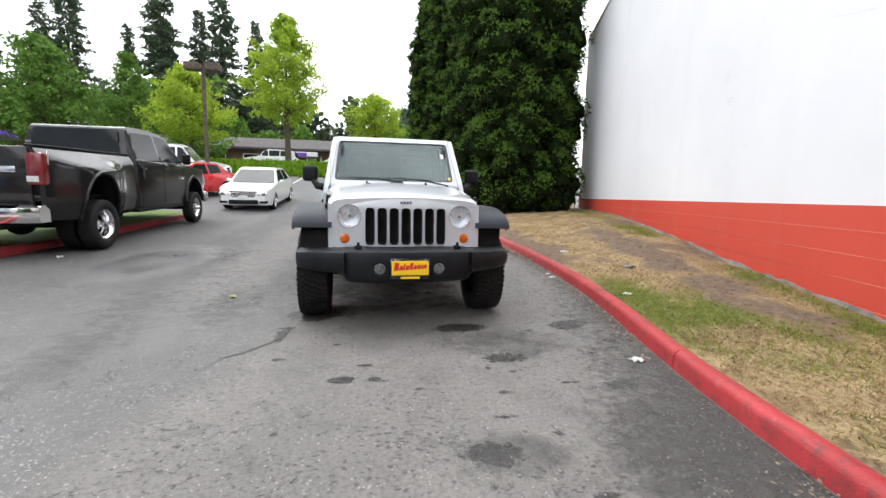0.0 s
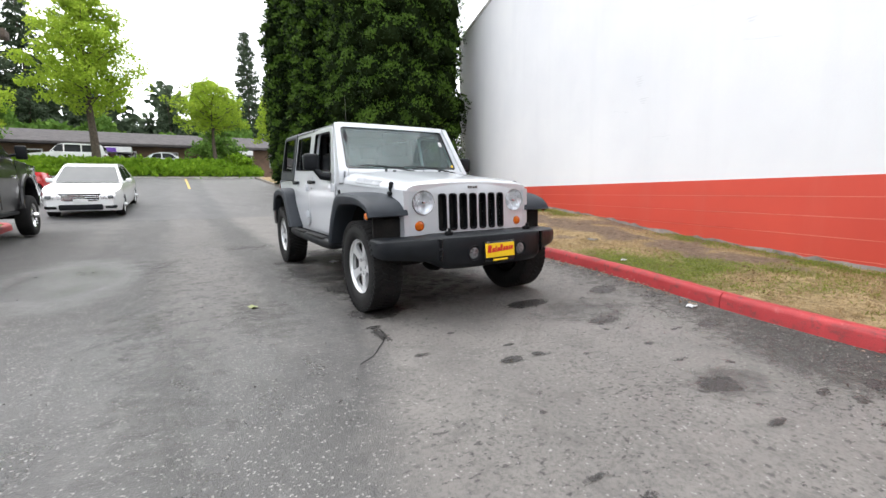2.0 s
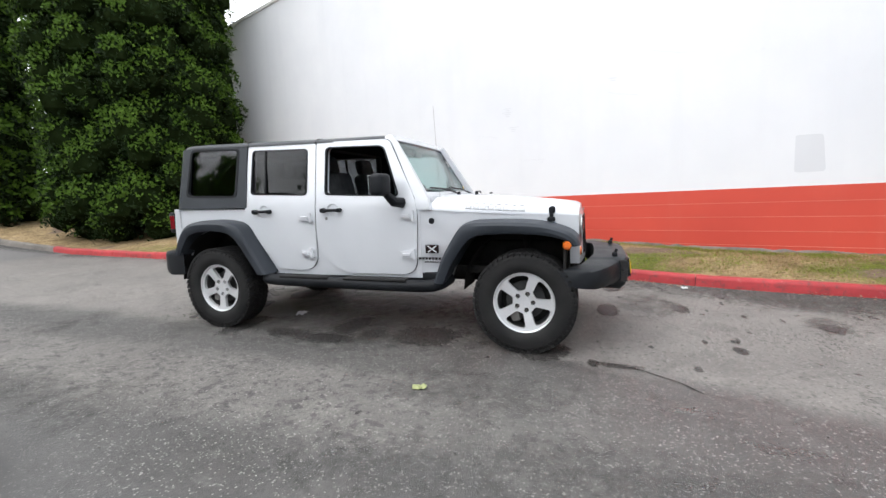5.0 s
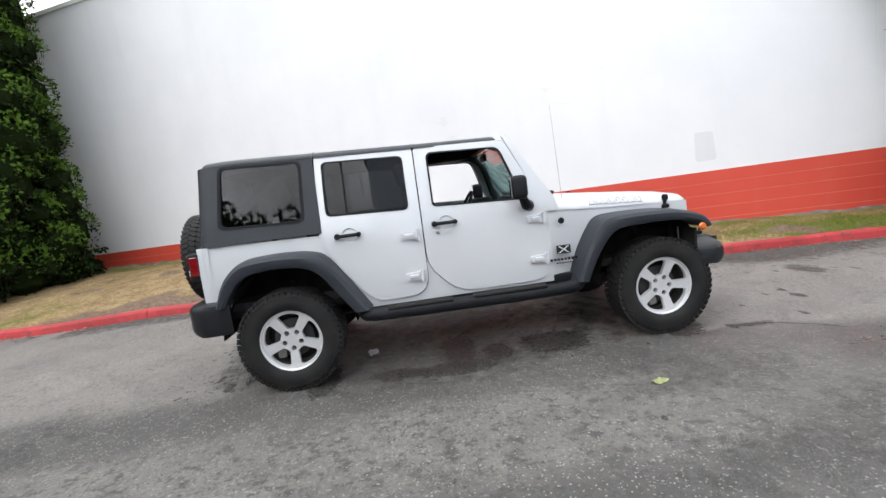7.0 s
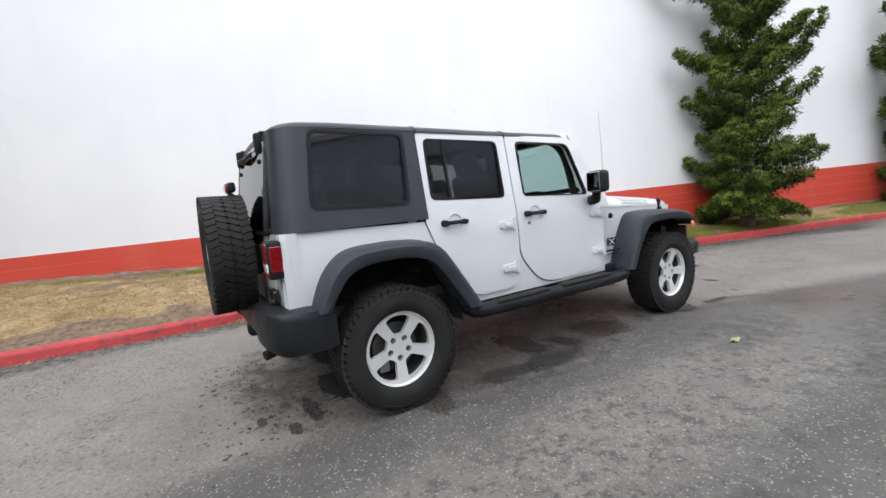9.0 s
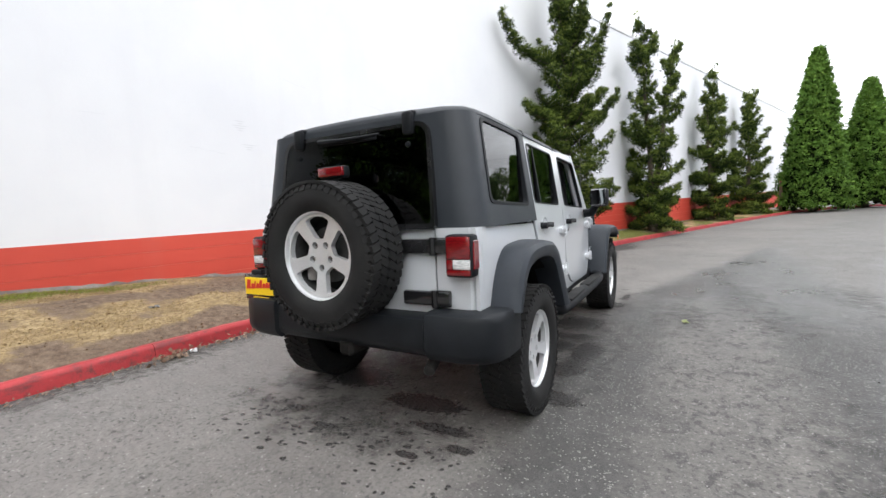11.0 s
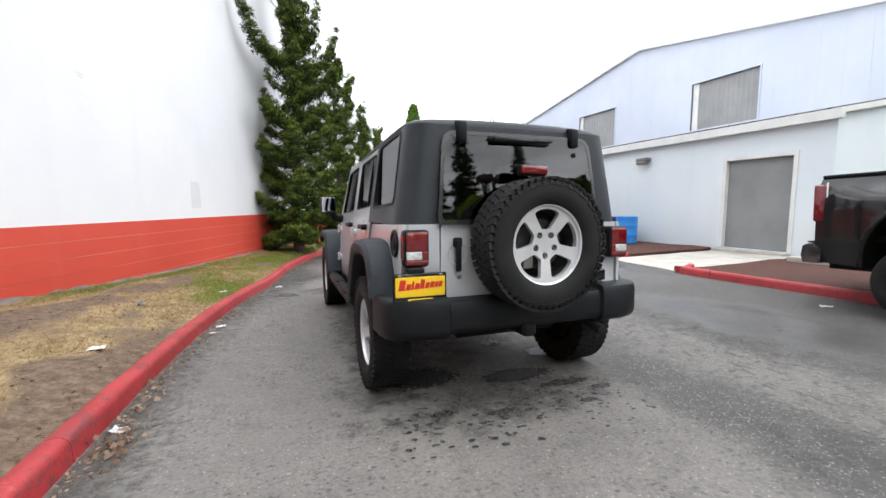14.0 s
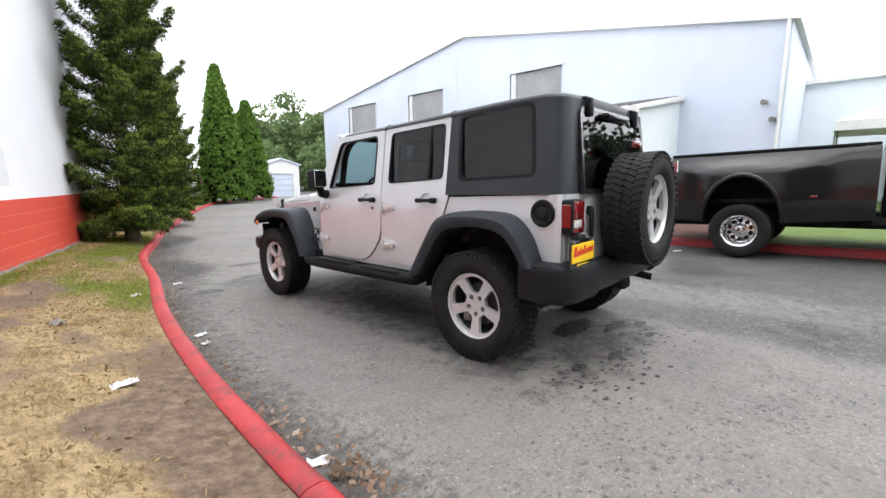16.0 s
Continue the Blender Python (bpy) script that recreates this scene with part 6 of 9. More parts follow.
def bed(name, outline, material, label, up=0.1, back_up=None):
    """A filled area a little below the kerb top, gently uneven."""
    xs = [p[0] for p in outline]
    bm = bmesh.new()
    vs = [bm.verts.new((x, y, 0)) for x, y in outline]
    es = [bm.edges.new((vs[i - 1], vs[i])) for i in range(len(vs))]
    bmesh.ops.triangle_fill(bm, edges=es, use_beauty=True)
    for axis in (0, 1):
        vals = [v.co[axis] for v in bm.verts]
        for c in np.arange(min(vals) + 0.4, max(vals), 0.4):
            co, no = [0, 0, 0], [0, 0, 0]
            co[axis], no[axis] = c, 1
            bmesh.ops.bisect_plane(bm, geom=bm.verts[:] + bm.edges[:] + bm.faces[:], dist=1e-5, plane_co=co, plane_no=no)
    for v in bm.verts:
        v.co.z = ground(v.co.x, v.co.y) + up + 0.025 * noise.noise(Vector((v.co.x * 1.3, v.co.y * 1.3, 2)))
    rim = bmesh.ops.extrude_edge_only(bm, edges=[e for e in bm.edges if e.is_boundary])
    for v in rim["geom"]:
        if isinstance(v, bmesh.types.BMVert):
            v.co.z -= 0.25
    return solo(name, bm, material, label, kind="structure", angle=50)


bed("lawn", [(-5.4, 8.2), (-5.38, 7.5), (-5.36, 4.0), (-5.36, 1.9), (-9.0, 1.9), (-13.3, 1.9), (-30, 1.9), (-30, 9.4), (-6, 8.8)], M["lawn"], "short green lawn behind the red kerb", 0.09)
bed("bark_bed", [(-5.38, 1.9), (-5.4, -1.0), (-5.6, -1.25), (-9.2, -1.25), (-9.2, -1.0), (-13.3, -1.0), (-13.3, 1.9)], M["mulch"], "red-brown bark mulch bed beside the annex", 0.095)
bed("bark_bed", [(-6.3, -3.55), (-6.1, -3.75), (-6.1, -4.1), (-6.5, -4.85), (-6.9, -5.65), (-7.35, -6.6), (-8.0, -7.5), (-9.2, -8.2), (-9.2, -3.55)], M["mulch"], "red-brown bark mulch bed with drums in front of the annex", 0.095)
bed("apron", [(-5.35, -1.45), (-5.6, -1.3), (-9.2, -1.3), (-9.2, -3.5), (-6.2, -3.5), (-5.6, -3.4)], M["concrete"], "pale concrete apron up to the steel door", 0.035)
bed("planting_bed", [(-13.3, -16.6), (-11.5, -16.75), (-10.05, -17.3), (-9.85, -18.2), (-11.1, -20.4), (-13.3, -22.9)], M["mulch"], "bark planting bed by the workshop corner", 0.09)

# drums in front of the annex
def drum(x, y, r, h, mat, label):
    z = ground(x, y) + 0.1
    t = thing("drum", label, "drum", Matrix.Translation((x, y, z)), "drums by the annex")
    part("body", lathe(bmesh.new(), [(0, 0), (r * 0.93, 0), (r, 0.03), (r, h * 0.3), (r * 1.03, h * 0.33), (r, h * 0.36), (r, h * 0.64), (r * 1.03, h * 0.67), (r, h * 0.7), (r, h - 0.04), (r * 1.02, h - 0.02), (r * 0.96, h), (0, h - 0.015)], Matrix.Identity(4), 28), mat, t)
    part("bung", lathe(bmesh.new(), [(0, 0.02), (0.03, 0.018), (0.034, 0)], Matrix.Translation((r * 0.6, 0, h - 0.015)), 10), M["black_plastic"], t)


drum(-8.55, -7.55, 0.29, 0.78, M["black_plastic"], "black plastic drum standing on bark mulch")
drum(-8.5, -7.0, 0.3, 0.76, M["black_plastic"], "black plastic drum standing on bark mulch")
drum(-8.5, -6.45, 0.29, 0.8, M["barrel_navy"], "dark blue plastic drum standing on bark mulch")
drum(-8.4, -5.85, 0.31, 0.82, M["barrel_blue"], "bright blue plastic drum standing on bark mulch")

# painted lines on the upper lot
for x, y0, y1, mat in ((-1.55, 20.0, 27.3, "line_yellow"), (-4.6, 20.0, 27.3, "line_white"), (-7.6, 20.0, 27.3, "line_white")):
    bm = bmesh.new()
    rows_ = [[bm.verts.new((x + dx, y, ground(x, y) + 0.006)) for dx in (-0.055, 0.055)] for y in np.linspace(y0, y1, 12)]
    for a, b in zip(rows_, rows_[1:]):
        bm.faces.new((a[0], a[1], b[1], b[0]))
    solo("parking_line", bm, M[mat], "faded painted parking line on the asphalt", kind="structure")

# ---- far things beyond the upper lot ----
bm = bmesh.new()
rows_ = []
for y in np.linspace(27.6, 35, 24):
    row = []
    for x in np.linspace(-34, 3.3, 80):
        t = (y - 27.6) / 3.2
        end = min(1.0, max(0.0, (3.3 - x) / 1.6))
        h = ground(0, y) + 0.06 + 0.8 * math.sin(min(1, t) * math.pi / 2) * end ** 0.5 + 0.18 * noise.noise(Vector((x * 0.7, y * 0.7, 9)))
        row.append(bm.verts.new((x, y, h)))
    rows_.append(row)
for a, b in zip(rows_, rows_[1:]):
    for i in range(79):
        bm.faces.new((a[i], a[i + 1], b[i + 1], b[i]))
solo("planted_bank", bm, M["ivy_soil"], "low bank covered with bright green ground cover", "bank", kind="structure", angle=180)
pale_kerb = [Vector((x, 27.5, 0)) for x in np.linspace(3.3, -34, 60)]
kerb_side = 0
part_k = thing("kerb_bank", "pale concrete kerb below the planted bank", "kerb", kind="structure")
bm = bmesh.new()
loft(bm, [[Vector((p.x, 27.5 + a, ground(0, 27.5) + b)) for a, b in ((0, -0.1), (0, 0.13), (0.15, 0.13), (0.15, -0.1))] for p in pale_kerb])
part("kerb_stone", bm, M["concrete"], part_k, smooth=False)

house = thing("low_building", "long low brown building with a dark shingle roof", "building", Matrix.Translation((-10, 46, 0)))
part("wall", boxed((0, 2.8, 4.2), (50, 5, 3.6)), M["brown_wall"], house, smooth=False)
bm = bmesh.new()
loft(bm, [[Vector((x, y, z)) for y, z in ((-0.9, 5.75), (-0.9, 5.95), (3.0, 7.35), (6.8, 5.95), (6.8, 5.75))] for x in (-26, 26)])
part("roof", bm, M["roof"], house, "dark shingle roof", smooth=False)
for k in range(14):
    x = -23 + k * 3.4
    w = part("window", boxed((x, 0.28, 4.6), (1.5, 0.08, 1.3)), M["tint"], house, smooth=False)
    part("window_frame", panel([(x - 0.82, 3.9), (x + 0.82, 3.9), (x + 0.82, 5.32), (x - 0.82, 5.32)], [[(x - 0.72, 4.0), (x + 0.72, 4.0), (x + 0.72, 5.22), (x - 0.72, 5.22)]], lambda u, v, d: Vector((u, 0.2 + 0.1 * d, v))), M["trim"], w, smooth=False)
for x in (3.5, 14.0):
    part("awning", boxed((x, -0.4, 5.35), (2.4, 1.2, 0.5), 0.05), M["trim"], house, "pale entrance canopy", smooth=False)

M["purple_sign"] = surface("purple_shop_sign", (0.1, 0.03, 0.3), (0.16, 0.06, 0.4), 3, (0.5, 0.6), bumps=0.0)
part("shop_sign", boxed((-24.6, -1.05, 6.35), (2.6, 0.12, 0.75), 0.02), M["purple_sign"], house, "purple shop sign band", smooth=False)
part("shop_sign", boxed((2.9, -1.06, 5.3), (1.3, 0.08, 0.4), 0.02), M["purple_sign"], house, "purple shop sign panel", smooth=False)
garage = thing("far_garage", "small white gabled garage with a pale overhead door", "garage", Matrix.Translation((-15.7, -35, ground(-15, -35))) @ pose(0, 0, 0, 0, 0, -12))
part("wall", panel([(-1.9, 0), (1.7, 0), (1.7, 2.65), (-0.3, 3.35), (-1.9, 2.9)], [[(-1.3, 0.02), (1.1, 0.02), (1.1, 2.1), (-1.3, 2.1)]], lambda u, v, d: Vector((u, -0.2 * d, v))), M["trim"], garage, smooth=False)
part("wall", boxed((1.6, -3, 1.3), (0.2, 5.6, 2.6)), M["trim"], garage, smooth=False)
part("wall", boxed((-1.8, -3, 1.3), (0.2, 5.6, 2.6)), M["trim"], garage, smooth=False)
bm = bmesh.new()
for k in range(4):
    box(bm, (-0.1, -0.1, 0.27 + k * 0.52), (2.4, 0.04, 0.5), 0.01, 1)
part("overhead_door", bm, M["siding"], garage)
bm = bmesh.new()
loft(bm, [[Vector((x, y, z)) for x, z in ((-2.1, 2.85), (-0.3, 3.4), (1.9, 2.62), (1.9, 2.72), (-0.3, 3.52), (-2.1, 2.97))] for y in (0.15, -6)])
part("roof", bm, M["siding"], garage, smooth=False)

grey_hall = thing("grey_hall", "plain pale grey hall behind the workshop", "building")
part("wall", boxed((-26, 3.4, 2.4), (12, 4.4, 5.2)), M["annex"], grey_hall, smooth=False)
part("roof", boxed((-26, 3.4, 5.05), (12.4, 4.8, 0.16)), M["trim"], grey_hall, smooth=False)
tent = thing("canopy_tent", "white pop-up canopy tent on thin poles", "tent", Matrix.Translation((-17.0, 4.3, ground(-17, 4.3))))
bm = bmesh.new()
top_ = bm.verts.new((0, 0, 3.45))
base_ = [bm.verts.new((a * 1.5, b * 1.5, 2.75)) for a, b in ((-1, -1), (1, -1), (1, 1), (-1, 1))]
val_ = [bm.verts.new((a * 1.5, b * 1.5, 2.45)) for a, b in ((-1, -1), (1, -1), (1, 1), (-1, 1))]
for i in range(4):
    j = (i + 1) % 4
    bm.faces.new((base_[i], base_[j], top_))
    bm.faces.new((base_[i], base_[j], val_[j], val_[i]))
part("canopy", bm, M["trim"], tent, "white cloth canopy", smooth=False)
for a, b in ((-1, -1), (1, -1), (1, 1), (-1, 1)):
    part("pole", tube(bmesh.new(), [(a * 1.45, b * 1.45, 0), (a * 1.45, b * 1.45, 2.7)], 0.025, 6), M["steel"], tent)

lampost = thing("lot_lamp", "tall brown parking lot lamp with two box heads", "street lamp", Matrix.Translation((-7.3, 15.9, ground(-7.3, 15.9))))
part("pole", boxed((0, 0, 2.75), (0.13, 0.13, 5.5), 0.01, 1), M["bark"], lampost)
for s in (-1, 1):
    part("lamp_head", boxed((s * 0.42, 0, 5.5), (0.62, 0.5, 0.3), 0.03), M["bark"], lampost, "brown box lamp head")
part("stake_base", boxed((0, 0, 0.3), (0.5, 0.5, 0.6), 0.05), M["concrete"], lampost, "concrete lamp footing")
stake = thing("marker_post", "short reddish wooden marker post by the kerb", "post", Matrix.Translation((-6.4, -26.4, ground(-6.4, -26.4))))
part("post", boxed((0, 0, 0.9), (0.13, 0.13, 1.8), 0.01, 1), M["brown_wall"], stake)
part("cap", boxed((0, 0, 1.8), (0.15, 0.15, 0.04), 0.01, 1), M["kerb"], stake)


# outdoor cooling unit on its pad by the annex
M["fin_metal"] = surface("weathered_fin_metal", (0.3, 0.3, 0.3), (0.42, 0.42, 0.41), 6, (0.4, 0.6), metal=0.5, bumps=0.1)
zp = ground(-8.6, -0.4) + 0.09
solo("equipment_pad", boxed((-8.55, -0.3, zp + 0.03), (1.7, 1.3, 0.1), 0.012), M["concrete"], "pale concrete pad in the bark bed", "pad")
unit_ = thing("cooling_unit", "grey finned outdoor cooling unit on a concrete pad", "air conditioner", Matrix.Translation((-8.7, -0.45, zp + 0.08)) @ pose(0, 0, 0, 0, 0, 6))
part("cabinet", boxed((0, 0, 0.44), (0.66, 0.66, 0.86), 0.02), M["chassis"], unit_, "dark coil inside the casing")
part("base", boxed((0, 0, 0.04), (0.76, 0.76, 0.08), 0.015), M["fin_metal"], unit_)
part("top", boxed((0, 0, 0.9), (0.78, 0.78, 0.06), 0.02), M["fin_metal"], unit_)
part("fan_grille", lathe(bmesh.new(), [(0.0, 0.035), (0.08, 0.035), (0.3, 0.02), (0.33, 0.0)], Matrix.Translation((0, 0, 0.93)), 24), M["black_plastic"], unit_)
fin_me = mesh_of("fin", boxed((0, 0, 0), (0.012, 0.03, 0.8), 0.003, 1), M["fin_metal"])
for side in range(4):
    turn_ = pose(0, 0, 0, 0, 0, 90 * side)
    for k in range(9):
        part("fin", fin_me, None, unit_).matrix_basis = turn_ @ Matrix.Translation((-0.34 + 0.085 * k, 0.36, 0.47))
    part("corner_post", boxed((0, 0, 0), (0.05, 0.05, 0.84), 0.01), M["fin_metal"], unit_).matrix_basis = turn_ @ Matrix.Translation((0.355, 0.355, 0.46))


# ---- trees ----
# dark and lit cypress copies put shade and light into the colour
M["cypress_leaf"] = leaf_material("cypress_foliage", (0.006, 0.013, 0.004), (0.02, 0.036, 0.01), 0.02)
M["cypress_lit"] = leaf_material("cypress_lit_foliage", (0.036, 0.075, 0.01), (0.08, 0.14, 0.018), 0.05)
# juniper copies: dark for shaded undersides, lighter for lit upper sides
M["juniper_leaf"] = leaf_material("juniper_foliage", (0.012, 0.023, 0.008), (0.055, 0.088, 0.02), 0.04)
M["juniper_lit"] = leaf_material("juniper_lit_foliage", (0.085, 0.125, 0.022), (0.25, 0.31, 0.06), 0.1)
M["thuja_leaf"] = leaf_material("thuja_foliage", (0.045, 0.1, 0.018), (0.16, 0.27, 0.045), 0.12)
M["spring_leaf"] = leaf_material("fresh_green_leaves", (0.2, 0.31, 0.03), (0.46, 0.58, 0.07), 0.5)
M["mid_leaf"] = leaf_material("green_leaves", (0.05, 0.12, 0.02), (0.18, 0.29, 0.06), 0.35)
M["fir_leaf"] = leaf_material("dark_fir_needles", (0.04, 0.062, 0.036), (0.12, 0.16, 0.095), 0.15)
M["cover_leaf"] = leaf_material("ground_cover_leaves", (0.1, 0.2, 0.015), (0.24, 0.38, 0.03), 0.3)
M["grass_blade"] = leaf_material("dry_grass_blades", (0.25, 0.178, 0.088), (0.5, 0.375, 0.2), 0.3)
M["green_blade"] = leaf_material("green_grass_blades", (0.13, 0.18, 0.03), (0.34, 0.38, 0.08), 0.35)
# distant haze mixed into the leaf colour as a paler green
M["hill_leaf"] = leaf_material("hazy_green_leaves", (0.09, 0.14, 0.06), (0.21, 0.28, 0.12), 0.3)
# crown core coloured near black in place of real shade
M["core"] = surface("painted_crown_shade", (0.006, 0.01, 0.003), (0.014, 0.022, 0.008), 3, (1.0, 1.0), bumps=0.0, spec=0.0)


def unit(v):
    return v / np.maximum(np.linalg.norm(v, axis=-1, keepdims=True), 1e-9)


def sprays(rng, pos, out, length, width, per=2, jitter=0.55, lay=False):
    """Small leafy quads: at each place some blades that point outward with scatter."""
    n = len(pos)
    pos, out = np.repeat(pos, per, 0), np.repeat(unit(out), per, 0)
    d = unit(out + rng.normal(0, jitter, (n * per, 3)))
    if lay:
        # scale-like sprays that lie on the clump and sweep outward and up
        face = d
        d = unit(unit(np.cross(face, rng.normal(0, 1, (n * per, 3)))) + np.array([0, 0, 0.45]) + face * 0.45)
        side = unit(np.cross(face, d))
    else:
        side = unit(np.cross(d, rng.normal(0, 1, (n * per, 3))))
    ln = (length * rng.uniform(0.6, 1.3, n * per))[:, None]
    wd = (width * rng.uniform(0.6, 1.3, n * per))[:, None]
    base = pos + rng.normal(0, 0.25, (n * per, 3)) * length
    nrm = np.cross(d, side)
    mid = base + d * ln * 0.55 + nrm * ln * 0.08
    tip = base + d * ln
    return np.stack([base, mid + side * wd, tip, mid - side * wd], 1)


def blobs(rng, centres, radius, per, squash=0.8):
    """Points and outward ways on small balls round the centres."""
    n = len(centres)
    d = unit(rng.normal(0, 1, (n, per, 3)))
    r = radius[:, None, None] * rng.uniform(0.65, 1.05, (n, per, 1))
    p = centres[:, None, :] + d * r * np.array([1, 1, squash])
    return p.reshape(-1, 3), d.reshape(-1, 3)


def bent_trunk(name, base, height, r0, parent, lean=(0, 0), n=10, mat="bark"):
    pts = [(lean[0] * (k / n) ** 1.3 + 0.03 * height * 0.1 * math.sin(k * 1.3), lean[1] * (k / n) ** 1.3, height * k / n - (0.25 if k == 0 else 0)) for k in range(n + 1)]
    rad = [r0 * (1.35 if k == 0 else 1.0) * (1 - 0.93 * k / n) for k in range(n + 1)]
    return part(name, tube(bmesh.new(), pts, rad, 9), M[mat], parent)


def clumps(rng, centres, outward, radius, per, tall=1.25, bias=0.75):
    """Points and ways on the outer shells of leafy clumps, fullest on the side away from the trunk."""
    n = len(centres)
    d = unit(rng.normal(0, 1, (n, per, 3)) + outward[:, None, :] * bias)
    r = radius[:, None, None] * rng.uniform(0.8, 1.05, (n, per, 1))
    p = centres[:, None, :] + d * r * np.array([1, 1, tall])
    return p.reshape(-1, 3), d.reshape(-1, 3)


def cypress(x, y, z, height, r, seed, label, leaf="cypress_leaf", nb=900, per=34, size=0.15, taper=0.5, lump=0.2, inner=1.9):
    rng = np.random.default_rng(seed)
    t = thing("cypress_tree" if leaf == "cypress_leaf" else "arborvitae", label, "tree", Matrix.Translation((x, y, z)), "tall clipped evergreens" if leaf != "cypress_leaf" else "dark cypresses beside the wall")
    bent_trunk("trunk", None, height * 0.9, 0.2 if r > 1.6 else 0.15, t)

    def rad(h):
        s = h / height
        return r * np.clip(0.75 + 0.9 * s / 0.12, 0, 1) ** 0.7 * np.where(s < taper, 1.0, np.clip((1 - (s - taper) / (1 - taper)), 0.02, 1) ** 0.75)

    # clumps wind round the crown at even steps, some standing proud and some sunk
    k = np.arange(nb)
    f = (k + rng.uniform(0, 1, nb)) / nb
    h = 0.12 + (height - 0.3) * f ** 1.1
    a = k * 2.39996 + rng.uniform(-0.25, 0.25, nb)
    br = rng.uniform(0.75, 1.25, nb) * lump * (0.45 + 0.55 * rad(h) / r) * 1.6
    rr = np.maximum(rad(h) * rng.uniform(0.8, 1.05, nb) - br * 0.6, 0.02)
    c = np.stack([rr * np.cos(a), rr * np.sin(a), h], 1)
    outw = np.stack([np.cos(a), np.sin(a), 1.0 + 0 * a], 1)
    p, d = clumps(rng, c, outw, br, per, 1.0, 0.8)
    d2 = d * 1.0 + np.repeat(outw, per, 0) * 0.15
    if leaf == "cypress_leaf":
        # outer, upper sprays of each tuft coloured lighter as if lit, the rest dark
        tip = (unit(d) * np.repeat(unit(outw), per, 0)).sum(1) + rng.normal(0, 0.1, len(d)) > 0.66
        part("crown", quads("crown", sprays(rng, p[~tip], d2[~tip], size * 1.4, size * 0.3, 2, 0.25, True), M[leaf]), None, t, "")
        part("lit_sprays", quads("lit_sprays", sprays(rng, p[tip], d2[tip], size * 1.3, size * 0.36, 2, 0.3, True), M["cypress_lit"]), None, t, "outer upper sprays of the tufts, coloured lighter green as if lit")
    else:
        part("crown", quads("crown", sprays(rng, p, d2, size * 1.4, size * 0.3, 2, 0.25, True), M[leaf]), None, t, "")
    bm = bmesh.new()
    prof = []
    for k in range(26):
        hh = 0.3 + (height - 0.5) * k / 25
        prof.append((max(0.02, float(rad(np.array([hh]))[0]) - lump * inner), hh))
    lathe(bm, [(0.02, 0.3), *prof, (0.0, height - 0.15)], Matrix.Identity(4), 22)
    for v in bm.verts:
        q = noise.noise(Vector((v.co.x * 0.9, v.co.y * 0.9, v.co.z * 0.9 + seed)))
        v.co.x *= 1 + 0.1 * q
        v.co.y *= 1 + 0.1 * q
    # a near-black ball in each tuft, shade between the sprays as colour
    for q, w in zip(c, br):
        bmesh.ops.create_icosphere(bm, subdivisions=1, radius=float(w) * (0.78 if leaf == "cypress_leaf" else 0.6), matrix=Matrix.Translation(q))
    part("inner_crown", bm, M["core"], t, "near-black core, the crown's inner shade painted")
    return t


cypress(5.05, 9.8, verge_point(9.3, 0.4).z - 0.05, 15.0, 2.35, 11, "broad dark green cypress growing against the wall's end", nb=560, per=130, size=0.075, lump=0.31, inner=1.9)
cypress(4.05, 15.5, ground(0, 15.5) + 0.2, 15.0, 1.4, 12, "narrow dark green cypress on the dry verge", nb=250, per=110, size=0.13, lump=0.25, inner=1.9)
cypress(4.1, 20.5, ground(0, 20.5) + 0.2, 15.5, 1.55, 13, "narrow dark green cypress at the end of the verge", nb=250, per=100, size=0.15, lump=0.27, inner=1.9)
cypress(-7.9, -26.9, ground(-7.9, -26.9) + 0.1, 8.7, 1.6, 14, "dense pointed arborvitae behind the red kerb", "thuja_leaf", 560, 22, 0.135, 0.12, 0.15)
cypress(-10.7, -29.3, ground(-10.7, -29.3) + 0.1, 7.1, 1.5, 15, "dense pointed arborvitae behind the red kerb", "thuja_leaf", 500, 22, 0.135, 0.12, 0.15)


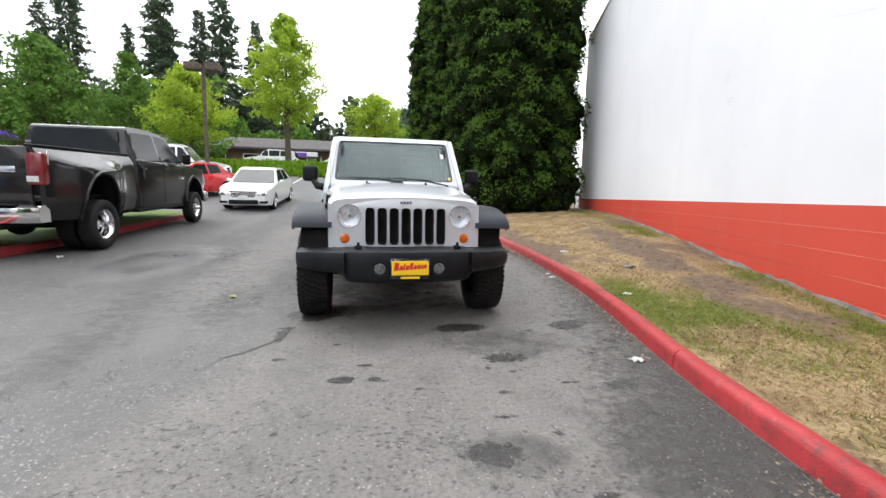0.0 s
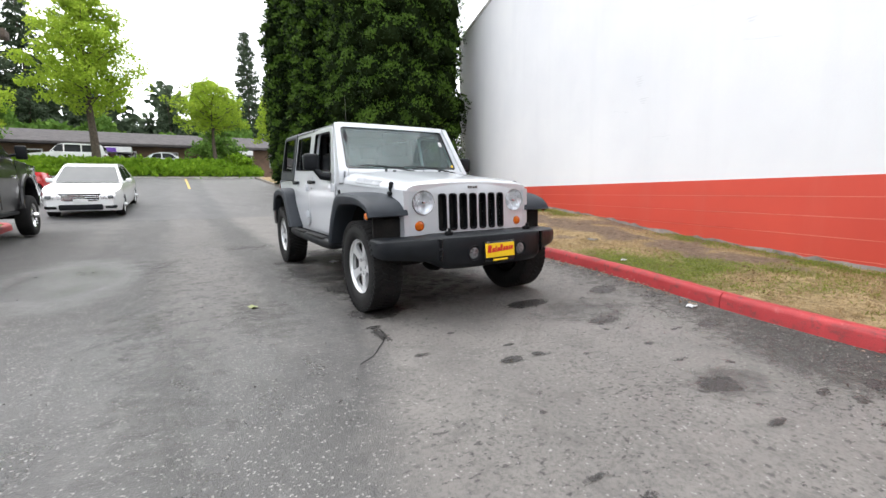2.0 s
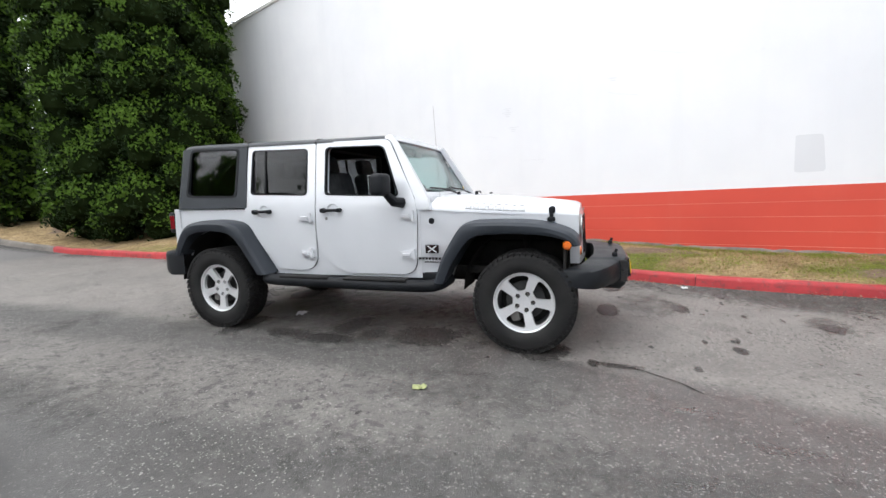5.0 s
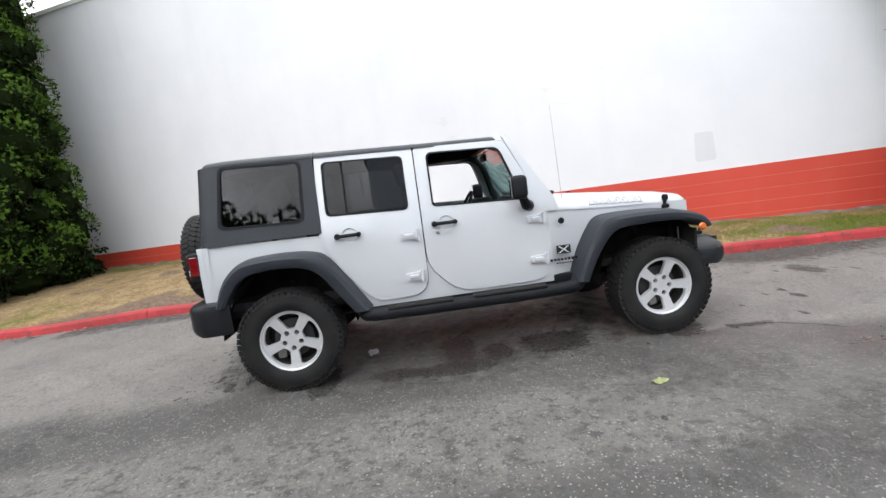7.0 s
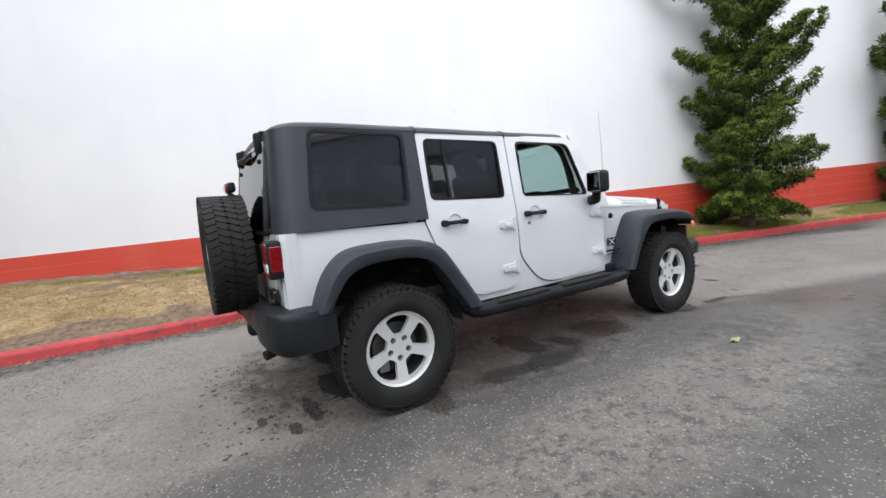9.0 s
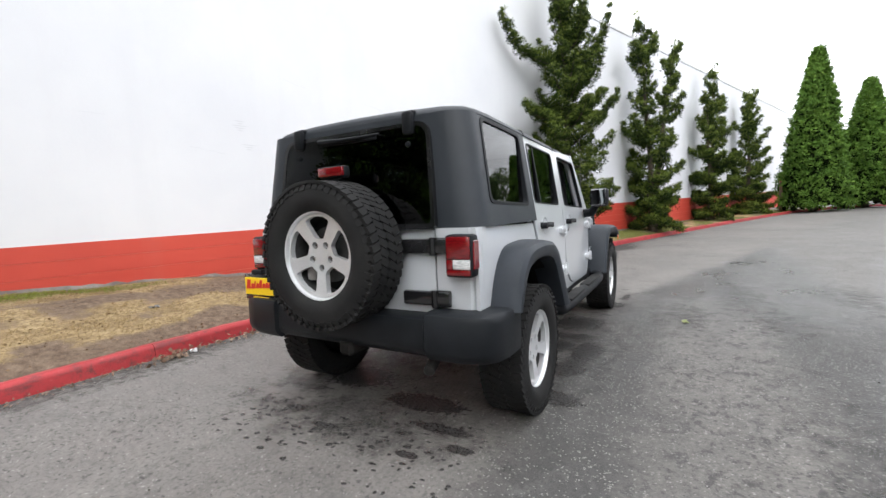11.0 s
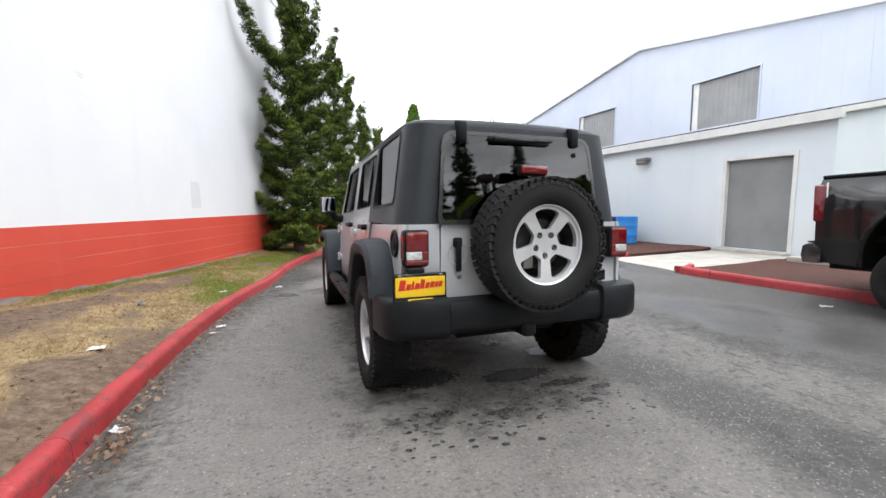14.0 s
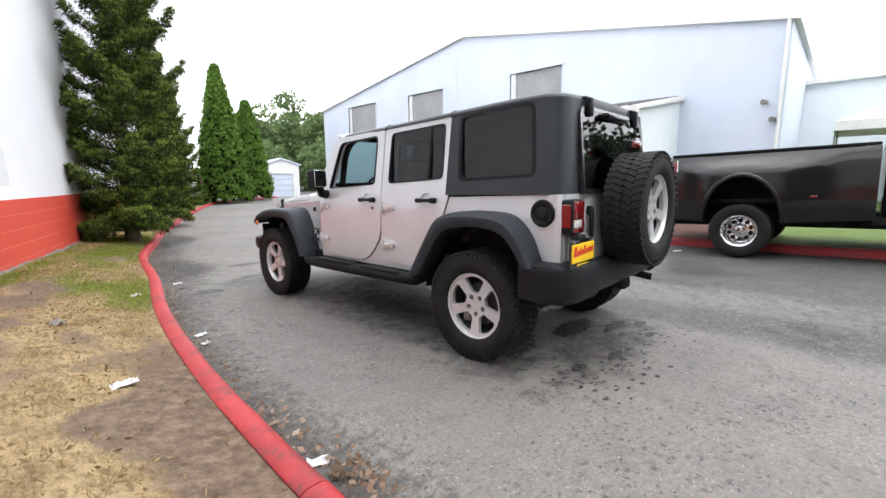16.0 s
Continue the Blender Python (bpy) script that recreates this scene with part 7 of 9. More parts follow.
def juniper(x, y, z, height, r, seed, label, limbs=46, leads=((0.0, 0.0, 1.0),), arms=(), per=32, leaf=0.068):
    """An old wind-swept juniper: dense skirts of foliage pads, then open leaders and long upswept arms with gaps between.

    leads: (along the wall, off the wall, share of the height); arms: (share of the height, along the wall, off the wall, rise)."""
    rng = np.random.default_rng(seed)
    t = thing("juniper", label, "tree", Matrix.Translation((x, y, z)), "junipers along the wall")
    wu, wn = np.array([WU.x, WU.y, 0]), np.array([WN.x, WN.y, 0])
    tips = [wu * a - wn * b for a, b, _ in leads]
    for l, (_, _, share) in zip(tips, leads):
        bent_trunk("trunk", None, height * share, 0.12, t, (l[0], l[1]))
    part("side_stem", tube(bmesh.new(), [(0, 0, -0.1), tuple(wu * 0.25 + np.array([0, 0, 0.5])), tuple(wu * 0.45 + np.array([0, 0, 1.3]))], [0.06, 0.05, 0.02], 7), M["bark"], t)
    P, D, B = [], [], []

    def clear_of_wall(p):
        far = (p[0] + x) * WN.x + (p[1] + y) * WN.y - (WALL_OFF - 0.12)
        return p - wn * far if far > 0 else p

    def grow(pts, ln, dirh, fat, first):
        """Bark along the points, with clumps that thicken from the middle and run out to a point."""
        part("limb", tube(bmesh.new(), [tuple(p) for p in pts], [0.034, 0.03, 0.024, 0.018, 0.013, 0.009, 0.004], 5), M["bark"], t)
        side = np.array([-dirh[1], dirh[0], 0])
        for q in np.linspace(first, 1.0, max(5, int(ln * 11))):
            i = min(int(q * 6), 5)
            p = pts[i] + (pts[i + 1] - pts[i]) * (q * 6 - i)
            w = (0.07 + 0.145 * math.sin(min(1, (1.06 - q) / 0.62) * math.pi / 2)) * fat
            for e in (-1, 1, 0):
                off = side * e * w * 0.95 * rng.uniform(0.4, 1.2) + np.array([0, 0, rng.uniform(-0.06, 0.12)])
                P.append(p + off)
                B.append(w * rng.uniform(0.45, 0.85))
                D.append(dirh * 0.7 + side * e * 0.35 + np.array([0, 0, 0.75]))

    for k in range(limbs):
        f = (k + rng.uniform(0, 1)) / limbs
        g = 0.03 + 0.93 * f ** 1.5
        l, (_, _, share) = tips[k % len(tips)], leads[k % len(tips)]
        h0 = height * share * g
        a = k * 2.4 + rng.uniform(-0.5, 0.5)
        prof = np.interp(g, [0, 0.08, 0.2, 0.4, 0.55, 0.7, 0.85, 1.0], [0.75, 0.95, 1.0, 0.88, 0.7, 0.5, 0.36, 0.15])
        ln = r * prof * rng.uniform(0.6, 1.12)
        up = (-0.2 if g < 0.08 else 0.12) + 0.9 * g + rng.uniform(-0.1, 0.25)
        o = np.array([l[0] * g ** 1.3, l[1] * g ** 1.3, h0])
        dirh = np.array([math.cos(a), math.sin(a), 0])
        bend = np.array([-math.sin(a), math.cos(a), 0]) * ln * rng.uniform(-0.2, 0.2)
        pts = [clear_of_wall(o + dirh * ln * q + bend * q * q + np.array([0, 0, ln * (up * q ** 2.0 - 0.14 * q * (1 - f))])) for q in np.linspace(0, 1, 7)]
        grow(pts, ln, dirh, (0.8 + 0.2 * min(1, ln)) * (1.1 - 0.5 * g), 0.25 if g < 0.5 else 0.1)
    for l, (_, _, share) in zip(tips, leads):
        # foliage close round each leader
        for g in np.linspace(0.12, 1.0, 46):
            a = rng.uniform(0, 2 * math.pi)
            w = np.interp(g, [0, 0.3, 0.6, 1.0], [0.26, 0.22, 0.15, 0.07])
            d = np.array([math.cos(a), math.sin(a), 0.7])
            P.append(clear_of_wall(np.array([l[0] * g ** 1.3, l[1] * g ** 1.3, height * share * g]) + d * w * 0.6))
            B.append(w * rng.uniform(0.7, 1.1))
            D.append(d)
    for g, au, an, rise in arms:
        l, (_, _, share) = tips[0], leads[0]
        o = np.array([l[0] * g ** 1.3, l[1] * g ** 1.3, height * share * g])
        away = wu * au - wn * an
        ln = float(np.linalg.norm(away))
        pts = [clear_of_wall(o + away * (q - 0.12 * q ** 3) + np.array([0, 0, rise * q ** 2.6 + 0.05 * math.sin(q * 7)])) for q in np.linspace(0, 1, 7)]
        grow(pts, ln + rise, away / max(ln, 1e-6), 0.72, 0.1)
    P, D, B = np.array(P), np.array(D), np.array(B)
    p, d = clumps(rng, P, unit(D), B, per, 0.75)
    far = (p[:, 0] + x) * WN.x + (p[:, 1] + y) * WN.y - (WALL_OFF - 0.03)
    p[far > 0] -= np.outer(far[far > 0], [WN.x, WN.y, 0])
    d2 = d + np.repeat(D, per, 0) * 0.45
    # upward-facing sprays take the lighter colour, daylight from above painted in
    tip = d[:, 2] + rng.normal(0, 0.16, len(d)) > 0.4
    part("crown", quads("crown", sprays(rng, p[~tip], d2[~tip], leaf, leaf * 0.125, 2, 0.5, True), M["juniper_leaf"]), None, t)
    part("lit_sprays", quads("lit_sprays", sprays(rng, p[tip], d2[tip], leaf, leaf * 0.125, 2, 0.5, True), M["juniper_lit"]), None, t, "sprays on the upper side of the limbs, coloured yellow-green as if lit")
    return t


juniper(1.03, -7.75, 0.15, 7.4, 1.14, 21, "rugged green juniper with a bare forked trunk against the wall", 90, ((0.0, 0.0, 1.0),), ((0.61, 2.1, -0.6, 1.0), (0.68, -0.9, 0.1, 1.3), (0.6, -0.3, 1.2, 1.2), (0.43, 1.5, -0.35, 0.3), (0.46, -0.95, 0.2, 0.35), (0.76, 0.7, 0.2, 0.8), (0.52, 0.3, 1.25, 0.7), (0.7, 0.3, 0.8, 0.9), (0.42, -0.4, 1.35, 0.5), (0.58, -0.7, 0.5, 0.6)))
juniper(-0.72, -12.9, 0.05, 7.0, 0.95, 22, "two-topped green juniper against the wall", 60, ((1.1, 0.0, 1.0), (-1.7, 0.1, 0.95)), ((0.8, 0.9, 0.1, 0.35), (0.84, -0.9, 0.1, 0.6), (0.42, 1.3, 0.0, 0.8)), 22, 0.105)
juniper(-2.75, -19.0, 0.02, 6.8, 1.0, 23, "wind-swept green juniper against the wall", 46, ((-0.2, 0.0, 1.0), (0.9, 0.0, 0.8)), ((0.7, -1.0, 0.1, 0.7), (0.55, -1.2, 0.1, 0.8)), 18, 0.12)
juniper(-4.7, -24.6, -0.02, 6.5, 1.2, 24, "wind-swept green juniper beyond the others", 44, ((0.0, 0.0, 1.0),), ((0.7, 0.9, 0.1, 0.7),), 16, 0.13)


def leafy_tree(x, y, z, height, r, seed, label, leaf, clear=0.28, nb=260, per=26, size=0.24, kind_group="trees beyond the lot", squash=1.0):
    rng = np.random.default_rng(seed)
    t = thing("leafy_tree", label, "tree", Matrix.Translation((x, y, z)), kind_group)
    bent_trunk("trunk", None, height * 0.85, height * 0.018 + 0.05, t)
    tiers = 17
    C, S = [], []
    for k in range(tiers):
        f = (k + 0.5) / tiers
        h0 = height * (clear + (0.93 - clear) * f)
        prof = np.interp(f, [0, 0.15, 0.45, 0.8, 1], [0.75, 1.0, 0.82, 0.42, 0.1])
        for j in range(5):
            a = j * 2 * math.pi / 5 + k * 1.1 + rng.uniform(-0.4, 0.4)
            ln = r * prof * rng.uniform(0.65, 1.12)
            o = np.array([0, 0, h0])
            e = o + np.array([math.cos(a) * ln, math.sin(a) * ln, ln * rng.uniform(0.1, 0.5)])
            if j % 2 == 0:
                part("limb", tube(bmesh.new(), [tuple(o), tuple((o + e) / 2 + np.array([0, 0, -0.05])), tuple(e)], [0.05, 0.03, 0.01], 4), M["bark"], t)
            m_ = max(2, int(nb / (tiers * 5) * (0.5 + prof)))
            for q in rng.uniform(0.3, 1.05, m_):
                C.append(o + (e - o) * q + rng.normal(0, r * (0.03 + 0.06 * prof), 3))
                S.append(0.4 + 0.6 * prof)
    C = np.array(C)
    p, d = blobs(rng, C, rng.uniform(0.13, 0.28, len(C)) * r * 0.6 * np.array(S), per, 0.62 * squash)
    part("crown", quads("crown", sprays(rng, p, d + np.array([0, 0, -0.15]), size, size * 0.42, 1, 0.8), M[leaf]), None, t)
    return t


leafy_tree(-6.7, 34, 2.9, 13.6, 3.5, 31, "tall bright green deciduous tree on the planted bank", "spring_leaf", 0.3, 520, 50, 0.17)
leafy_tree(0.75, 34, 2.9, 7.3, 3.0, 32, "small yellow-green tree on the planted bank", "spring_leaf", 0.42, 330, 40, 0.14)
leafy_tree(5.6, 33, 2.8, 7.6, 2.2, 33, "small yellow-green tree beside the upper lot", "spring_leaf", 0.3, 260, 26, 0.2)
leafy_tree(-12.4, 28.5, 2.2, 8.0, 2.9, 34, "yellow-green tree behind the parked cars", "spring_leaf", 0.28, 360, 46, 0.15)
leafy_tree(-19.8, 26, 2.2, 8.6, 3.3, 35, "green leafy tree at the lot's edge", "mid_leaf", 0.15, 380, 26, 0.22)
leafy_tree(-24.0, 25, 2.2, 8.2, 3.2, 36, "green leafy tree at the lot's edge", "mid_leaf", 0.12, 320, 24, 0.22)
leafy_tree(-17.2, 31, 2.4, 9.2, 2.3, 37, "drooping dark green tree behind the lot", "mid_leaf", 0.1, 300, 24, 0.2)
leafy_tree(-16.5, 42, 3.0, 6.0, 3.2, 38, "green leafy tree beside the low building", "mid_leaf", 0.15, 240, 22, 0.26)
leafy_tree(1.6, 43, 3.0, 5.0, 2.4, 39, "green leafy tree beside the low building", "mid_leaf", 0.15, 200, 22, 0.26)


def fir(x, y, z, height, r, seed, label):
    rng = np.random.default_rng(seed)
    t = thing("fir_tree", label, "tree", Matrix.Translation((x, y, z)), "tall firs behind the lot")
    bent_trunk("trunk", None, height, 0.32, t)
    tiers = int(height * 1.25)
    P, D = [], []
    for k in range(tiers):
        f = k / tiers
        h0 = height * (0.15 + 0.85 * f)
        ln0 = r * (1 - f) ** 0.75 * rng.uniform(0.7, 1.15) + 0.2
        for j in range(10):
            a = rng.uniform(0, 2 * math.pi)
            ln = ln0 * rng.uniform(0.4, 1.15)
            n = max(4, int(ln * 8))
            q = rng.uniform(0.1, 1, n) ** 0.8
            ph = h0 + rng.uniform(-0.25, 0.25) - ln * (0.42 * q - 0.2 * q ** 3)
            sw = rng.normal(0, 0.12, n) * ln * q
            P.append(np.stack([math.cos(a) * ln * q - math.sin(a) * sw, math.sin(a) * ln * q + math.cos(a) * sw, ph], 1))
            D.append(np.tile([math.cos(a), math.sin(a), -0.55], (n, 1)))
    P, D = np.concatenate(P), np.concatenate(D)
    part("crown", quads("crown", sprays(rng, P, D, 0.55, 0.1, 3, 0.5), M["fir_leaf"]), None, t)


for i, (x, y, h, r) in enumerate(((-54, 70, 24, 4.5), (-47.5, 72, 26, 4.5), (-43, 70, 31, 4.8), (-37, 74, 24, 2.6), (-30.5, 70, 33, 5.6), (-26, 73, 27, 4.5), (-22, 70, 31, 5.2), (-17.5, 73, 26, 4.2), (-34, 80, 28, 5), (9.5, 75, 24.5, 3.6), (13, 78, 18, 3.2), (-13.5, 80, 17, 3.4), (-2, 82, 16, 3.2), (2.5, 80, 17, 3.2), (18, 80, 22, 4), (-56, 68, 24, 4), (-62, 66, 20, 4))):
    fir(x, y, 3.2, h, r, 50 + i, "tall dark fir behind the car park")


def wood(name, x0, x1, y0, y1, zbase, hmax, n, per, size, leaf, seed, label):
    """A far wood: many overlapping crowns as one mass of leaves."""
    rng = np.random.default_rng(seed)
    c = np.stack([rng.uniform(x0, x1, n), rng.uniform(y0, y1, n), np.zeros(n)], 1)
    hh = hmax * rng.uniform(0.45, 1.0, n)
    cs, rs = [], []
    for q, h in zip(c, hh):
        for k in range(9):
            f = rng.uniform(0.1, 1)
            cs.append(q + np.array([rng.normal(0, 0.16 * h * (1.1 - f)), rng.normal(0, 0.1 * h), h * f]))
            rs.append(0.14 * h * (1.2 - 0.6 * f))
    cs = np.array(cs)
    cs[:, 2] += zbase
    p, d = blobs(rng, cs, np.array(rs), per, 0.85)
    solo(name, quads(name, sprays(rng, p, d, size, size * 0.45, 1, 0.7), M[leaf]), None, label, "woods", kind="stuff")


wood("far_woods", -85, 35, 84, 98, 3.0, 18, 120, 46, 1.3, "fir_leaf", 71, "dark mixed woods beyond the low building")
wood("far_woods", -80, -20, 56, 66, 3.0, 13, 60, 70, 0.6, "mid_leaf", 72, "green undergrowth below the firs")
wood("far_woods", -22, 14, 60, 68, 3.0, 8.5, 40, 60, 0.6, "mid_leaf", 77, "green trees behind the low building")
wood("far_woods", -64, -54, 18, 40, 0.0, 14, 26, 40, 0.8, "mid_leaf", 75, "dark line of trees across the street")
wood("far_woods", -38, -30, 9, 24, 0.0, 11, 16, 60, 0.5, "fir_leaf", 76, "dark trees beyond the lawn")
wood("hill_woods", -62, -33, -96, -76, 3, 14.5, 64, 80, 0.6, "hill_leaf", 73, "green wooded hillside beyond the lane")
wood("hill_shrubs", -44, -22, -64, -54, 0.0, 7.5, 44, 80, 0.42, "hill_leaf", 74, "pale green thicket beyond the far garage")

# ground cover on the bank
rng = np.random.default_rng(81)
n = 16000
gx_, gy_s = rng.uniform(-30, 3.2, n), rng.uniform(27.6, 33.5, n)
tt = (gy_s - 27.6) / 3.2
gz_ = np.interp(gy_s, PY, PZ) + 0.08 + 0.8 * np.sin(np.minimum(1, tt) * np.pi / 2) * np.clip((3.3 - gx_) / 1.6, 0, 1) ** 0.5 + rng.uniform(-0.05, 0.2, n)
solo("ground_cover", quads("ground_cover", sprays(rng, np.stack([gx_, gy_s, gz_], 1), np.tile([0, -0.5, 0.9], (n, 1)), 0.3, 0.12, 2, 0.6), M["cover_leaf"]), None, "bright green leafy ground cover on the bank", "ground cover", kind="stuff")
leafy_tree(-4.0, 29.5, 2.6, 0.7, 1.1, 91, "rounded green shrub on the bank", "cover_leaf", 0.05, 120, 24, 0.16, "shrubs")
leafy_tree(2.0, 30.0, 2.7, 1.2, 1.1, 92, "rounded green shrub on the bank", "cover_leaf", 0.05, 120, 24, 0.16, "shrubs")
leafy_tree(6.45, 9.2, verge_point(8.8, 0.85).z - 0.1, 2.4, 0.85, 93, "dark green shrub in the wall's corner under the cypress", "cypress_leaf", 0.03, 220, 34, 0.11, "shrubs")
leafy_tree(5.9, 8.1, verge_point(8.1, 0.7).z - 0.1, 0.9, 0.75, 94, "low dark shrub under the cypress", "cypress_leaf", 0.03, 160, 30, 0.1, "shrubs")
leafy_tree(-11.2, -17.6, ground(-11.2, -17.6), 1.0, 0.8, 95, "low green shrub in the planting bed", "mid_leaf", 0.05, 160, 26, 0.12, "shrubs")

# grass on the verge: matted straw and some green, short, thin where the earth is bare
rng = np.random.default_rng(82)
N, seeds = 115000, 26000
ys = np.where(rng.uniform(0, 1, seeds) < 0.85, rng.uniform(-9, 7, seeds), rng.uniform(7, 22, seeds))
ts = rng.uniform(0.0, 1.0, seeds)
pts = np.array([verge_point(float(y), float(t)) for y, t in zip(ys, ts)])
cov = np.array([verge_cover(p[0], p[1], t) for p, t in zip(pts, ts)])
kerb_x = np.array([strip_x(float(p[1])) for p in pts])
idx = rng.integers(0, seeds, N)
pos = pts[idx] + np.stack([rng.normal(0, 0.05, N), rng.normal(0, 0.06, N), np.zeros(N)], 1)
dist = pos[:, 0] * WN.x + pos[:, 1] * WN.y
keep = (cov[idx, 0] + rng.uniform(-0.35, 0.35, N) < 0.2) & ((dist < WALL_OFF - 0.03) | (pos[:, 1] > 11.5)) & (pos[:, 0] > kerb_x[idx] + 0.17)
green = keep & (cov[idx, 1] + rng.uniform(-0.3, 0.3, N) > 0.42) & (pos[:, 1] < 8)
dry = keep & ~green
for nm, sel, mat, lab, ln, up in (("dry_grass", dry, "grass_blade", "short straw-coloured dead grass", 0.03, 0.4), ("green_grass", green, "green_blade", "short green and yellow grass", 0.036, 0.8)):
    q = pos[sel] - np.array([0, 0, 0.01])
    way = np.concatenate([rng.normal(0, 0.5, (len(q), 2)), np.full((len(q), 1), up)], 1)
    solo(nm, quads(nm, sprays(rng, q, way, ln, 0.0025, 3, 0.6), M[mat]), None, lab, "grass", kind="stuff")

# dead leaves and twigs scattered on the verge
M["verge_litter"] = leaf_material("dead_verge_leaves", (0.1, 0.06, 0.035), (0.34, 0.23, 0.13), 0.2)
rng = np.random.default_rng(84)
sel = np.array([verge_point(float(rng.uniform(-8, 6)), float(rng.beta(0.9, 1.6))) for _ in range(1500)])
sel[:, 2] += 0.012
solo("fallen_leaves", quads("fallen_leaves", sprays(rng, sel, np.concatenate([rng.normal(0, 1, (len(sel), 2)), np.full((len(sel), 1), 0.15)], 1), 0.03, 0.007, 1, 0.2), M["verge_litter"]), None, "dead brown leaves and twigs lying on the verge", "leaves", kind="stuff")


# ---- other parked vehicles: local y points ahead, x to the right ----
M["truck_paint"] = surface("dark_graphite_car_paint", (0.012, 0.0112, 0.0118), (0.016, 0.0152, 0.0158), 2, (0.35, 0.42), metal=0.0, bumps=0.0, coat=0.75, spec=0.06)
M["white_paint"] = surface("white_car_paint", (0.72, 0.73, 0.73), (0.76, 0.76, 0.76), 2, (0.3, 0.35), bumps=0.0, coat=1.0)
M["red_car"] = surface("bright_red_car_paint", (0.5, 0.012, 0.014), (0.55, 0.016, 0.018), 2, (0.25, 0.3), bumps=0.0, coat=1.0)
M["car_glass"] = surface("dark_car_window", (0.01, 0.012, 0.013), (0.018, 0.021, 0.022), 1.5, (0.3, 0.4), bumps=0.0, coat=0.45, spec=0.0)
M["car_screen"] = surface("car_windscreen", (0.03, 0.036, 0.038), (0.045, 0.052, 0.054), 1.5, (0.05, 0.1), bumps=0.0, coat=0.35, spec=0.4)
M["grey_cloth"] = surface("grey_cabin", (0.03, 0.03, 0.03), (0.05, 0.05, 0.05), 6, (0.8, 0.9), bumps=0.2)

plain_tyre = {}


def road_wheel(m, parent, r, rim, w, metal, holes=10, dish=0.3, label="road wheel"):
    key = (r, rim, w)
    if key not in plain_tyre:
        plain_tyre[key] = tyre_mesh(r, rim, w, False, "wheel")
        h = w / 2
        bm = lathe(bmesh.new(), [(rim, h * 0.85), (rim * 0.95, h * 0.8), (rim * 0.86, h * 0.55), (rim * 0.83, h * (dish - 0.1)), (rim * 0.8, -h * 0.3)], Matrix.Identity(4), 32)
        hs = [circle(rim * 0.6 * math.cos(2 * math.pi * k / holes), rim * 0.6 * math.sin(2 * math.pi * k / holes), rim * (0.13 if holes > 5 else 0.2), 10) for k in range(holes)]
        panel(circle(0, 0, rim * 0.84, 32), hs, lambda u, v, d: Vector((u, v, h * dish + 0.03 * math.cos(min(1, math.hypot(u, v) / rim) * 4.0) - 0.02 * d)), bm=bm)
        lathe(bm, [(0, h * dish + 0.1), (rim * 0.2, h * dish + 0.09), (rim * 0.26, h * dish + 0.02)], Matrix.Identity(4), 16)
        plain_tyre[key + ("rim", metal)] = mesh_of("rim", bm, M[metal])
        plain_tyre[key + ("back",)] = mesh_of("wheel_back", lathe(bmesh.new(), [(0, h * min(-0.3, dish - 0.45)), (rim * 0.82, h * min(-0.3, dish - 0.45)), (rim * 0.82, h * min(-0.5, dish - 0.6)), (0, h * min(-0.5, dish - 0.6))], Matrix.Identity(4), 20), M["chassis"])
    if key + ("rim", metal) not in plain_tyre:
        me_ = plain_tyre[[k for k in plain_tyre if k[:3] == key and len(k) == 5][0]].copy()
        me_.materials[0] = M[metal]
        plain_tyre[key + ("rim", metal)] = me_
    t = part("wheel", plain_tyre[key], None, parent, label)
    t.matrix_basis = m
    part("rim", plain_tyre[key + ("rim", metal)], None, t)
    part("wheel_back", plain_tyre[key + ("back",)], None, t)
    return t


def arch_pts(y, r, z0, n=10):
    """The cut of a wheel arch, from front to rear along the sill."""
    return [(y + r * math.cos(math.pi * k / n), z0 + (r + 0.04) * math.sin(math.pi * k / n)) for k in range(n + 1)]


def car_body(outline, hw, ends, parent, paint, name="body"):
    """A solid body from a side outline; hw(z) half width; drawn in towards the ends for rounded corners."""
    y0, y1 = min(p[0] for p in outline), max(p[0] for p in outline)

    def place(u, v, d):
        k = max(0.0, (y0 + ends - u) / ends, (u - (y1 - ends)) / ends)
        return Vector(((hw(v) * (1 - 0.2 * k * k)) * (1 - 2 * d), u, v))

    cu = [y0 + ends * q for q in (0.1, 0.3, 0.55, 1.0)] + [y1 - ends * q for q in (0.1, 0.3, 0.55, 1.0)]
    zs = [p[1] for p in outline]
    return part(name, panel(outline, [], place, cu, list(np.linspace(min(zs) + 0.08, max(zs) - 0.04, 6))), paint, parent, angle=40)


def side_glass(poly, hw, s, parent, name="side_window", mat="car_glass", off=0.004):
    return part(name, panel(round_poly(poly, 0.04, 3), [], lambda u, v, d: Vector((s * (hw(v) + off - 0.004 * d), u, v))), M[mat], parent, smooth=False)


def cross_glass(a, b, wa, wb, parent, name, off, mat="car_glass"):
    """A pane across the car between the side points a and b, with half widths wa and wb."""
    a, b = Vector((0, *a)), Vector((0, *b))
    d_ = (b - a).normalized()
    nrm = Vector((0, d_.z, -d_.y)) * (-1 if off > 0 else 1)
    poly = round_poly([(-wa, 0.0), (wa, 0.0), (wb, 1.0), (-wb, 1.0)], 0.05, 3)
    return part(name, panel(poly, [], lambda u, v, d: a + (b - a) * v + Vector((u, 0, 0)) + nrm * (abs(off) - 0.004 * d)), M[mat], parent, smooth=False)


